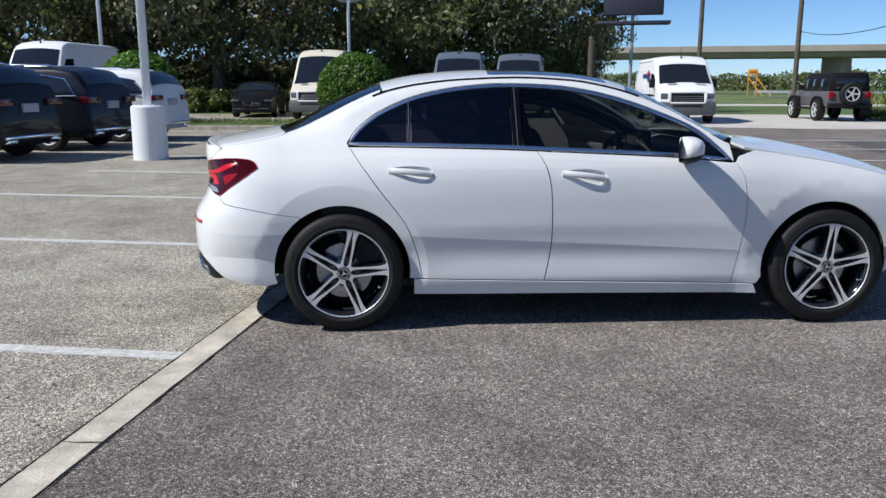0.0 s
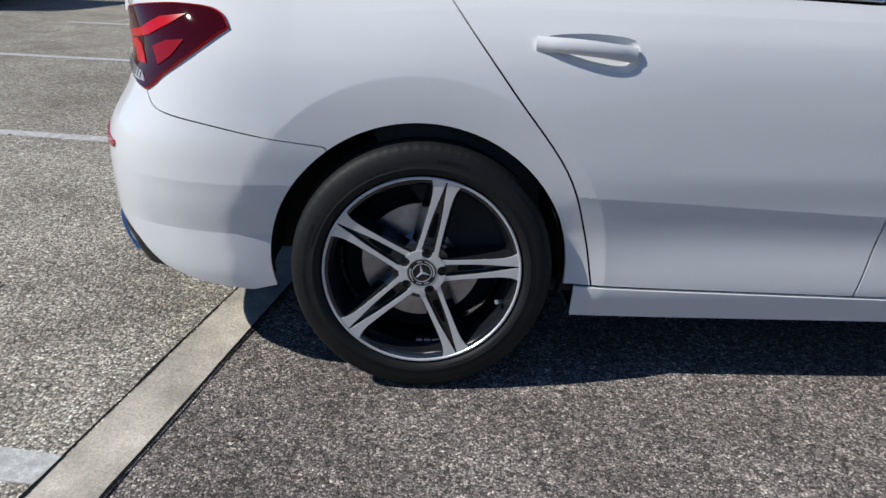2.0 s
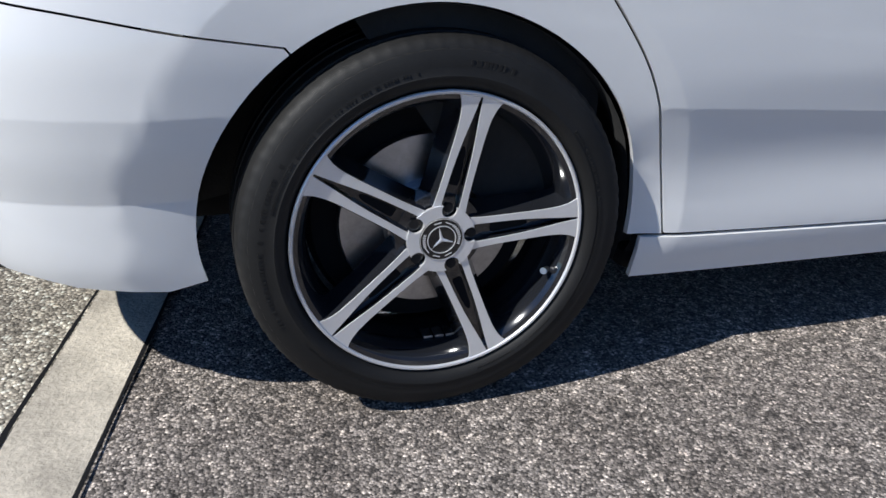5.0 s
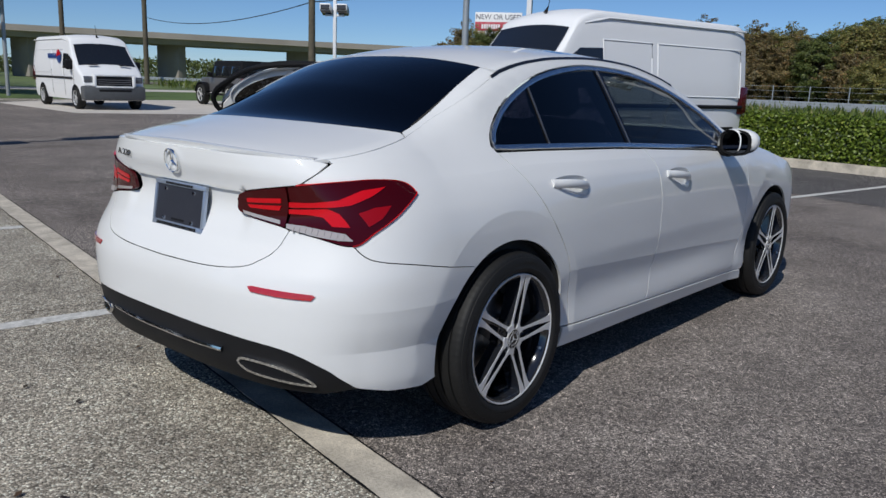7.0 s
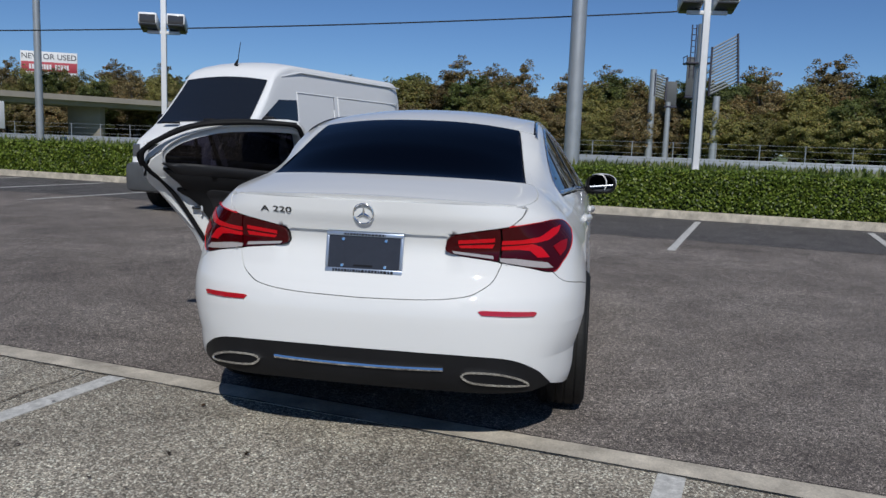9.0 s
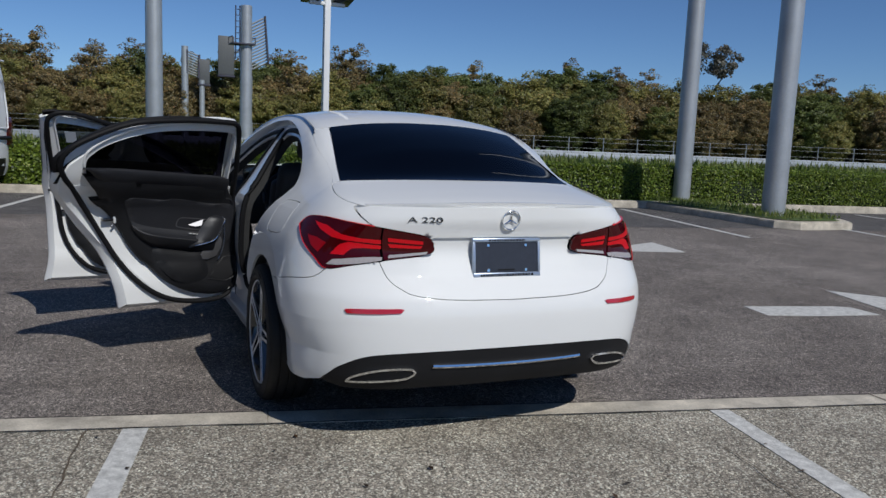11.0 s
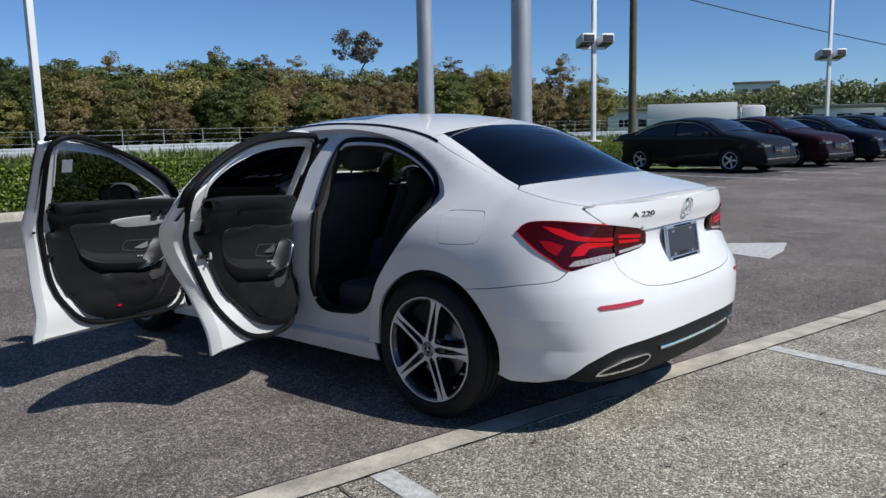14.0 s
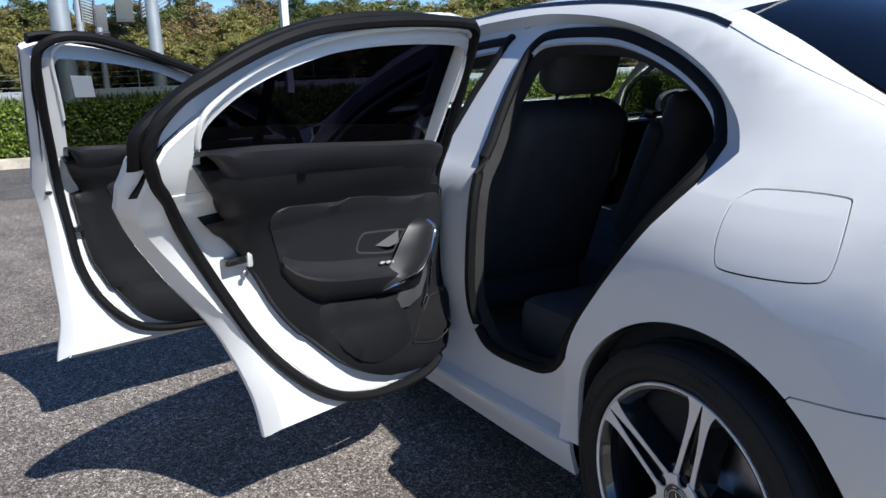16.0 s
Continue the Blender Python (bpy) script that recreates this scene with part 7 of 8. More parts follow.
big_van = van(place(10.0, 4.85, 166), van_white, "white high-roof panel van with a grey bumper facing the driving lane", -3.25, 2.45)
van_details(big_van, 2.45, -3.25)
work_van = van(place(10.95, 25.0, 262), van_white, "white low-roof delivery van with a round red and blue logo", -2.95, 2.34, False)
van_details(work_van, 2.34, -2.95)
bm = bmesh.new()
bmesh.ops.create_circle(bm, cap_ends=True, segments=24, radius=0.22, matrix=Matrix.Translation((0.28, -1.018, 1.66)) @ Matrix.Rotation(radians(90), 4, "X"))
logo = part("logo_disc", bm, logo_blue, work_van, smooth=False)
bm = bmesh.new()
bm.faces.new([bm.verts.new((0.28 + 0.22 * math.cos(radians(a)), -1.022, 1.66 + 0.22 * math.sin(radians(a)))) for a in range(15, 181, 15)])
part("logo_field", bm, guide_red, logo, smooth=False)
for k in range(5):
    part("logo_bar", boxed(0.0, (-0.12 - 0.20 * k, -1.020, 1.60, 0.02 - 0.20 * k, -1.008, 1.76)), logo_blue, logo, smooth=False)
off_roader(place(17.5, 25.9, 82))
van_details(van(place(3.15, 28.6, 262), van_slate, "slate grey high-roof van parked behind a grass island", -3.55, 2.62, False, "grey vans"), 2.62, -3.55)
van_details(van(place(5.95, 30.3, 258), van_slate, "slate grey high-roof van parked under trees", -3.55, 2.62, False, "grey vans"), 2.62, -3.55)
van_details(van(place(-2.35, 29.3, 260), van_cream, "cream high-roof van parked behind a clipped bush", -3.55, 2.72, False), 2.72, -3.55)
van_details(van(place(-12.0, 25.9, 262), van_white, "white high-roof van behind parked cars", -3.05, 2.85, False), 2.85, -3.05)
saloon(place(-5.6, 31.6, 271), paint_black, "black saloon car parked in tree shade")
suv(place(-8.0, 13.05, 168.65), paint_navy, "dark blue sport utility car, parked tail out", "parked sport utility cars")
suv(place(-8.55, 10.35, 168.65), paint_black, "black sport utility car, parked tail out", "parked sport utility cars")
suv(place(-7.46, 15.75, 168.65), car_white, "white sport utility car, parked tail out", "parked sport utility cars")
for k, (mate, lab) in enumerate(((paint_graphite, "graphite grey saloon car in a row beside the hedge"), (paint_maroon, "dark maroon saloon car in a row of dark cars"), (paint_navy, "dark blue saloon car in a row of dark cars"), (paint_black, "black saloon car in a row of dark cars"), (paint_graphite, "grey saloon car at the end of a row"))):
    saloon(place(7.5 - 0.55 * k, -18.55 - 3.15 * k, 171), mate, lab, "row of dark saloon cars")


# ---- kerbs, markings and ground further off ----
def solid(name, loop, z0, z1, material, label, category, bevel=0.02):
    bm = bmesh.new()
    f = bm.faces.new([bm.verts.new((x, y, z0)) for x, y in loop])
    r = bmesh.ops.extrude_face_region(bm, geom=[f])
    bmesh.ops.translate(bm, verts=[v for v in r["geom"] if isinstance(v, bmesh.types.BMVert)], vec=(0, 0, z1 - z0))
    bmesh.ops.recalc_face_normals(bm, faces=bm.faces)
    if bevel:
        bmesh.ops.bevel(bm, geom=[e for e in bm.edges if all(v.co.z > z1 - 1e-4 for v in e.verts)], offset=bevel, segments=2, affect="EDGES")
    me = bpy.data.meshes.new(name)
    bm.to_mesh(me)
    bm.free()
    return tagged(link(name, me, material), label, category, kind="structure")


def strip_loop(a0, a1, b0, b1):
    return [lot(a0, b0), lot(a1, b0), lot(a1, b1), lot(a0, b1)]


solid("kerb", strip_loop(12.0, 12.17, -14.8, 20), -0.02, 0.15, concrete, "raised concrete kerb in front of a hedge", "kerb")
sheet("soil_bed", strip_loop(12.17, 13.7, -14.8, 20), 0.10, soil, "bare soil bed under the hedge", "soil")
for i in range(-7, 7):
    b0 = -0.62 + 2.74 * i
    tagged(sheet("bay_line", strip_loop(7.05, 11.6, b0 - 0.05, b0 + 0.05), 0.0055, line_paint, "white bay line in front of the hedge", "marking", 0.003), kind="structure")
edge = [lot(8.35 + 0.35 * noise.noise((b * 0.45, 2.0, 0)) + 0.12 * noise.noise((b * 2.1, 5.0, 0)), b) for b in (-24 + 0.25 * k for k in range(161))]
sheet("pavement", edge + [lot(11.99, 16), lot(11.99, -24)], 0.004, sealed_asphalt, "darker sealed asphalt of the bays along the hedge", "asphalt")
for i in range(4):
    painted("bay_line", [(9.2 - 2.9 * i * 0.2 - 4.6 * k, -16.9 - 3.05 * i - 0.35 * k + w) for k, w in ((0, 0), (0, 0.1), (1, 0.1), (1, 0))], "white bay line beside parked cars")
# arrow on the lane
painted("arrow_marking", [lot(2.05, -5.32), lot(1.76, -4.75), lot(1.60, -4.22), lot(2.34, -4.26), lot(2.95, -4.32)], "head of a white turn arrow painted on the lane")
painted("arrow_marking", [lot(1.91, -4.04), lot(1.89, -3.40), lot(1.92, -3.02), lot(2.25, -3.02), lot(2.24, -3.85), lot(2.20, -3.99)], "shaft of a white turn arrow painted on the lane")
painted("arrow_marking", [lot(5.48, -2.96), lot(6.35, -4.20), lot(5.42, -4.20)], "head of a second white arrow on the lane")
# island of grass behind the bays and the lot beyond it
solid("kerb", [(-40, 24.5), (-40, 20.3), (1.0, 19.5), (2.0, 20.4), (2.0, 22.2), (1.0, 23.3)], -0.02, 0.13, concrete, "concrete kerb round a grass island", "kerb")
sheet("lawn", [(-39.7, 24.1), (-39.7, 20.6), (0.9, 19.8), (1.7, 20.5), (1.7, 22.1), (0.9, 22.9)], 0.145, grass_green, "mown grass island", "lawn")
sheet("pavement", [(-40, 24.3), (2.2, 22.5), (12, 20.5), (22, 18.6), (24, 36), (-40, 40)], -0.006, old_asphalt, "grey asphalt of the rear lot", "asphalt")
sheet("apron", [(8.6, 21.0), (14.0, 19.0), (24, 17.5), (26, 30), (14, 32), (9.2, 28.5)], 0.004, pale_concrete, "pale concrete apron under parked vehicles", "concrete")
sheet("lawn", [(-60, 36.5), (9, 33.0), (30, 29.5), (34, 20), (70, 10), (80, 48), (10, 60), (-60, 70)], 0.003, grass_green, "mown grass along the road", "lawn")
sheet("road", [(-80, 58), (20, 47), (90, 34), (92, 39), (22, 53), (-80, 65)], 0.010, pale_concrete, "pale side road behind the lot", "road")
# small island round the twin columns
isle = [(6.2, -9.25), (6.5, -8.95), (10.8, -9.0), (11.2, -9.4), (11.1, -10.3), (10.7, -10.7), (6.6, -10.75), (6.15, -10.4)]
solid("kerb", isle, -0.02, 0.13, concrete, "concrete kerb round a small grass island", "kerb")
sheet("lawn", [(8.7 + (x - 8.7) * 0.93, -9.85 + (y + 9.85) * 0.82) for x, y in isle], 0.145, grass_green, "small grass island round two steel columns", "lawn")
# motorway behind the hedge
sheet("road", [(44, 90), (62, 90), (60, 20), (48, -40), (24, -110), (10, -110), (34, -40), (46, 20)], 0.02, asphalt, "grey motorway carriageway", "road")


def rail(line, label):
    ob = thing("guard_rail", label, "guard rail", kind="structure")
    a = [Vector((x, y, 0)) for x, y in line]
    bm = bmesh.new()
    rows = []
    for i, p in enumerate(a):
        d = (a[min(i + 1, len(a) - 1)] - a[max(i - 1, 0)]).normalized()
        n = Vector((-d.y, d.x, 0))
        rows.append([bm.verts.new(p + n * o + Vector((0, 0, z))) for o, z in ((0, 0.46), (0.05, 0.53), (0, 0.60), (0.05, 0.67), (0, 0.76), (-0.03, 0.61))])
    for r0, r1 in zip(rows, rows[1:]):
        for k in range(6):
            bm.faces.new((r0[k], r0[(k + 1) % 6], r1[(k + 1) % 6], r1[k]))
    part("rail", bm, galvanised, ob)
    for p in a:
        part("post", boxed(0.0, (p.x - 0.07, p.y - 0.07, 0, p.x + 0.07, p.y + 0.07, 0.72)), galvanised, ob, smooth=False)
    return ob


def bent(pts, step):
    out = []
    for p, q in zip(pts, pts[1:]):
        n = max(1, int(math.dist(p, q) / step))
        out += [(p[0] + (q[0] - p[0]) * k / n, p[1] + (q[1] - p[1]) * k / n) for k in range(n)]
    return out + [pts[-1]]


rail(bent([(43, 88), (45, 20), (33, -40), (14, -95)], 4.0), "galvanised steel guard rail along a motorway")
rail(bent([(63.5, 88), (61.5, 20), (49.5, -40), (28, -95)], 4.0), "galvanised steel guard rail on the far side")
# chain-link fence line in front of the trees
ob = thing("wire_fence", "thin grey wire fence in front of woodland", "fence", kind="structure")
line = bent([(66, 88), (64.5, 20), (52.5, -40), (31, -95)], 3.0)
for x, y in line:
    part("post", tube([(x, y, 0), (x, y, 1.9)], 0.04, 5), galvanised, ob)
for z in (0.5, 1.0, 1.5, 1.85):
    part("wire", tube([(x, y, z) for x, y in line], 0.012, 4), galvanised, ob)


# ---- poles, lamps, signs, wires ----
def flood_lamp(x, y, deg, h1=4.15, h2=7.2, foot=0.85, label="white steel lamp pole with paired floodlights"):
    ob = thing("lamp_post", label, "lamp post", place(x, y, deg), "lamp posts")
    part("foot", box(bmesh.new(), -0.22, -0.22, 0, 0.22, 0.22, foot, 0.05) if foot < 0.9 else lathe([(0.0, foot), (0.27, foot), (0.30, foot - 0.03), (0.31, 0.0)], 32, "z"), pale_concrete if foot < 0.9 else pole_white, ob)
    part("pole", boxed(0.012, (-0.07, -0.07, foot - 0.02, 0.07, 0.07, h2)), pole_white, ob)
    for h in (h1, h2):
        arm = part("arm", boxed(0.01, (-0.05, -0.42, h - 0.26, 0.05, 0.42, h - 0.18)), pole_white, ob)
        for s in (-1, 1):
            hd = box(bmesh.new(), -0.20, s * 0.36 - 0.24, h - 0.14, 0.34, s * 0.36 + 0.24, h + 0.16, 0.04)
            for v in hd.verts:
                v.co.z += 0.30 * v.co.x
            lamp = part("floodlight", hd, pole_white, ob)
            lens_bm = box(bmesh.new(), -0.18, s * 0.36 - 0.21, h - 0.165, 0.32, s * 0.36 + 0.21, h - 0.12, 0.01)
            for v in lens_bm.verts:
                v.co.z += 0.30 * v.co.x
            part("lens", lens_bm, lamp_lens, lamp)
            part("lamp_front", boxed(0.01, (0.325, s * 0.36 - 0.20, h - 0.02, 0.352, s * 0.36 + 0.20, h + 0.20)), lamp_lens, lamp)
    return ob


flood_lamp(16.5, 10.65, 200)
flood_lamp(21.8, 24.6, 215)
flood_lamp(14.46, -3.14, 185, 4.42, 8.0)
flood_lamp(12.3, -20.6, 150)
flood_lamp(8.9, -34.5, 140)
flood_lamp(-4.15, 9.9, 100, 6.8, 9.0, 0.98, "white lamp pole standing in a round white concrete bollard")
flood_lamp(-1.8, 36.0, 100, 5.6, 8.0)
flood_lamp(-12.0, 30.6, 100, 6.0, 8.0)


def column(name, label, x, y, r, h, material, category="pole"):
    ob = thing(name, label, category, place(x, y, 0))
    part("shaft", tube([(0, 0, 0), (0, 0, h * 0.5), (0, 0, h)], r, 20, taper=r * 0.82), material, ob)
    part("base_plate", boxed(0.02, (-r * 1.5, -r * 1.5, 0, r * 1.5, r * 1.5, 0.06)), material, ob)
    return ob


column("sign_column", "thick galvanised steel sign column behind the hedge", 27.5, -0.15, 0.31, 16, galvanised)
column("sign_column", "thick galvanised steel sign column beside a twin", 10.2, -10.0, 0.185, 16, galvanised)
column("sign_column", "thick galvanised steel sign column on a small grass island", 7.3, -9.72, 0.21, 16, galvanised)
column("utility_pole", "weathered wooden utility pole", 17.05, -31.9, 0.19, 15, wood_grey)
column("utility_pole", "weathered wooden utility pole near the road", 28.0, 33.5, 0.20, 12, wood_grey)
column("utility_pole", "weathered wooden utility pole near the road", 21.5, 50.1, 0.16, 13, wood_grey)
column("utility_pole", "tall grey steel pole beside a billboard", 41.0, 32.97, 0.23, 17, galvanised)
column("utility_pole", "stout wooden pole along the side road", 41.3, 75.3, 0.26, 16, wood_grey)
column("snag", "brown bare tree trunk cut off above head height", 8.94, 29.8, 0.17, 3.4, bark, "dead tree")


def cable(a, b, sag, r=0.02):
    a, b = Vector(a), Vector(b)
    ob = part("cable", tube([a.lerp(b, k / 24) - Vector((0, 0, sag * 4 * (k / 24) * (1 - k / 24))) for k in range(25)], r, 5), cable_black, None)
    return tagged(ob, "black overhead cable hung between poles", "cable", "overhead cables", "")


cable((28.0, 33.5, 5.4), (30.6, -4.0, 6.85), 0.25, 0.03)
cable((28.0, 33.5, 5.4), (41.3, 75.3, 6.7), 0.9, 0.03)
cable((17.05, -31.9, 7.9), (6.5, -57.0, 4.6), 0.2, 0.03)
cable((17.05, -31.9, 9.4), (27.0, 2, 11.5), 0.4, 0.02)


def billboard(x, y, deg, w, h, z, label, texts, back=False):
    ob = thing("billboard", label, "billboard", place(x, y, deg))
    part("board", boxed(0.05, (-0.25, -w / 2, z, 0.15, w / 2, z + h)), sign_dark if back else sign_white, ob)
    part("mast", tube([(-0.6, 0, 0), (-0.6, 0, z + h * 0.6)], 0.03 * w, 14), galvanised, ob)
    part("walkway", boxed(0.02, (0.1, -w / 2 - 0.3, z - 0.5, 1.1, w / 2 + 0.3, z - 0.35)), sign_dark, ob)
    for body, dz, size, mate in texts:
        if body:
            lettering("sign_lettering", body, size, mate, ob, Matrix.Translation((0.18, 0, z + dz)) @ Matrix.Rotation(radians(90), 4, "Z") @ Matrix.Rotation(radians(90), 4, "X"), 0.02)
    if not back:
        part("red_band", boxed(0.01, (0.14, -w / 2 + 0.1, z + h * 0.34, 0.19, w / 2 - 0.1, z + h * 0.66)), sign_red, ob)
        for k in range(14):
            y0 = -w / 2 + 1.6 + k * (w - 3.2) / 14
            if k != 8:
                part("band_bar", boxed(0.0, (0.17, y0, z + h * 0.42, 0.22, y0 + (w - 3.2) / 14 * 0.72, z + h * 0.58)), sign_white, ob, smooth=False)
    return ob


billboard(152, 114, 210, 11, 6.4, 11.2, "far white roadside billboard with black lettering and a red band", [("NEW OR USED", 5.3, 1.15, sign_dark), ("DON'T PAY MORE", 1.1, 0.95, sign_dark)])
billboard(12.3, 35.2, 255, 2.9, 1.7, 4.75, "dark back of a billboard on a pale mast", [], True)

# road-works arrow board
ob = thing("arrow_board", "orange road-works arrow board on yellow legs", "road sign", place(42.5, 87.7, 250))
ob.scale = (1.3, 1.3, 1.3)
part("board", boxed(0.02, (-0.05, -0.42, 1.95, 0.05, 0.42, 2.45)), sign_orange, ob)
part("arrow", boxed(0.0, (0.05, -0.30, 2.16, 0.07, 0.30, 2.24)), sign_dark, ob, smooth=False)
for y in (-0.35, 0.35):
    part("leg", tube([(0, y, 0), (0, y, 2.0)], 0.04, 8), sign_orange, ob)
    part("brace", tube([(0, y, 1.7), (1.0, y + 1.2, 0.05)], 0.035, 8), sign_orange, ob)
# box on the pole and the twin-faced board beyond the grass
# gantry with slatted sign panels beside the motorway
ob = thing("sign_mast", "thick grey steel mast with a maintenance ladder beside the motorway", "mast", place(62.5, -9.0, 187))
part("post", tube([(0, 0, -0.1), (0, 0, 5.5), (0, 0, 11.1)], 0.50, 18, taper=0.44), galvanised, ob)
part("conduit", tube([(-0.35, 0.52, 0), (-0.35, 0.52, 7.8)], 0.07, 8), galvanised, ob)
for y in (-0.95, -0.62):
    part("ladder_rail", tube([(0.35, y, 6.9), (0.35, y, 11.0)], 0.05, 6), sign_dark, ob)
for k in range(9):
    part("rung", tube([(0.35, -0.95, 7.1 + 0.45 * k), (0.35, -0.62, 7.1 + 0.45 * k)], 0.03, 5), sign_dark, ob, smooth=False)
part("platform", boxed(0.02, (-0.7, -1.25, 8.02, 0.7, 0.55, 8.14)), sign_dark, ob)
for y, z in ((-1.25, 8.6), (0.55, 8.6)):
    part("platform_rail", tube([(0.6, y, 8.1), (0.6, y, z), (-0.6, y, z), (-0.6, y, 8.1)], 0.04, 6), sign_dark, ob)


def panel_of_slats(ob, y0, y1, z0, z1, lean, n):
    """A tilted sign panel seen from behind: a frame of two bars with slats between them."""
    for q in (0.0, 1.0):
        y = y0 + (y1 - y0) * q
        part("frame_bar", tube([(0.3, y, z0 + lean * q), (0.3 - 0.5 * q, y - lean * 0.25 * q, z1 + lean * q)], 0.16, 6), sign_dark, ob)
    for k in range(n):
        f = (k + 0.5) / n
        z = z0 + (z1 - z0) * f
        part("slat", tube([(0.0, y0, z), (-0.3, y1 - lean * 0.25 * f, z + lean)], 0.13, 4), galvanised, ob, smooth=False)


ob = thing("sign_gantry", "far grey steel sign gantry with slatted panels seen from behind", "gantry", place(120, -13.0, 180))
for y, r, h in ((-3.6, 0.55, 13.1), (-1.2, 0.45, 8.4), (5.6, 0.60, 9.4)):
    part("post", tube([(0, y, -0.1), (0, y, h)], r, 14, taper=r * 0.85), galvanised, ob)
panel_of_slats(ob, -3.4, -1.7, 9.2, 12.6, -0.6, 9)
panel_of_slats(ob, 4.4, 8.4, 9.4, 16.4, 2.0, 15)
for y0, y1, z0, z1 in ((-1.7, -0.1, 7.9, 11.4), (1.1, 3.4, 9.4, 15.0)):
    part("panel", boxed(0.05, (-0.3, y0, z0, 0.1, y1, z1)), grey_plastic, ob)
    part("panel_ledge", boxed(0.05, (-0.8, y0 - 0.1, z0 - 0.35, 0.4, y1 + 0.1, z0 - 0.05)), sign_dark, ob)

# flyover, far trailer and far buildings
ob = thing("flyover", "long pale concrete flyover on piers beyond the side road", "bridge", kind="structure")
pts = [(30, 131), (85, 104), (150, 60)]
bm = bmesh.new()
rows = []
for i, (x, y) in enumerate(bent(pts, 12)):
    z = 6.3 - 0.006 * abs(x - 40)
    rows.append([bm.verts.new((x + o * 0.5, y + o, z + dz)) for o, dz in ((-4.4, -0.75), (-4.6, -0.05), (-5.4, 0.0), (-5.4, 0.85), (-5.1, 0.85), (-5.1, 0.1), (5, 0.1), (4.4, -0.75))])
for a, b in zip(rows, rows[1:]):
    for k in range(8):
        bm.faces.new((a[k], a[(k + 1) % 8], b[(k + 1) % 8], b[k]))
part("deck", bm, bridge_grey, ob)
for x, y in bent(pts, 18):
    part("pier", boxed(0.1, (x - 0.7, y - 3, 0, x + 0.7, y + 3, 5.5)), bridge_grey, ob)


def trailer(x, y, deg, label, length=14):
    ob = thing("trailer_truck", label, "truck", place(x, y, deg))
    part("box", boxed(0.05, (-length / 2, -1.25, 1.15, length / 2, 1.25, 3.75)), sign_white, ob)
    part("chassis", boxed(0.05, (-length / 2, -0.5, 0.8, length / 2 + 1, 0.5, 1.12)), black_plastic, ob)
    part("cab", boxed(0.25, (length / 2 + 0.5, -1.2, 0.6, length / 2 + 3.2, 1.2, 3.3)), sign_white, ob)
    for wx in (-length / 2 + 1.2, -length / 2 + 2.5, length / 2 + 0.6, length / 2 + 2.5):
        for s in (-1, 1):
            simple_wheel(ob, wx, s * 1.05, 0.5, 0.32, s)
    return ob


trailer(41.8, -91.6, 205.5, "white box trailer on the motorway", 10.5)
trailer(66.0, 62.0, 70, "long white trailer standing behind tall grass", 15)
for x, y, deg, w, d, h, lab in ((99, -262, 20, 13, 10, 13.5, "far pale office building with a flat roof"), (76, -160, 24, 30, 10, 4.2, "far car showroom with a white canopy"), (44, -172, 12, 16, 8, 3.6, "far low white building"), (12, -178, 5, 30, 10, 4.4, "far low white building")):
    ob = thing("far_building", lab, "building", place(x, y, deg))
    part("wall", boxed(0.1, (-w / 2, -d / 2, 0, w / 2, d / 2, h)), sign_white, ob)
    part("roof", boxed(0.1, (-w / 2 - 0.6, -d / 2 - 0.6, h, w / 2 + 0.6, d / 2 + 0.6, h + 0.7)), bridge_grey, ob)
    for k in range(int(w / 4)):
        for f in range(max(1, int(h / 3.2))):
            x0 = -w / 2 + 1 + 4 * k
            part("window", boxed(0.0, (x0, d / 2 - 0.05, 0.9 + 3.1 * f, x0 + 2.6, d / 2 + 0.06, 2.5 + 3.1 * f)), tint_far, ob, smooth=False)


# ---- plants ----
def leaves(name, centres, size, seed, stretch=1.7, lean=None, normals=None, spread=0.8):
    """Many small leaves (folded quads) at the given centres."""
    rng = np.random.default_rng(seed)
    n = len(centres)
    s = size * rng.uniform(0.6, 1.35, n)[:, None]
    d = rng.normal(size=(n, 3))
    if normals is not None:
        d = normals + spread * d
    d /= np.linalg.norm(d, axis=1)[:, None]
    t = rng.normal(size=(n, 3))
    if lean is not None:
        t = t * 0.45 + np.array(lean)
    t -= d * (t * d).sum(1)[:, None]
    t /= np.linalg.norm(t, axis=1)[:, None]
    b = np.cross(d, t)
    v = np.stack([centres - t * s * stretch * 0.5, centres + b * s * 0.5 + d * s * 0.08, centres + t * s * stretch * 0.5, centres - b * s * 0.5 + d * s * 0.08], axis=1).reshape(-1, 3)
    me = bpy.data.meshes.new(name)
    me.vertices.add(4 * n)
    me.vertices.foreach_set("co", v.ravel())
    me.loops.add(4 * n)
    me.loops.foreach_set("vertex_index", np.arange(4 * n, dtype=np.int32))
    me.polygons.add(n)
    me.polygons.foreach_set("loop_start", np.arange(0, 4 * n, 4, dtype=np.int32))
    me.polygons.foreach_set("loop_total", np.full(n, 4, dtype=np.int32))
    me.update(calc_edges=True)
    return me


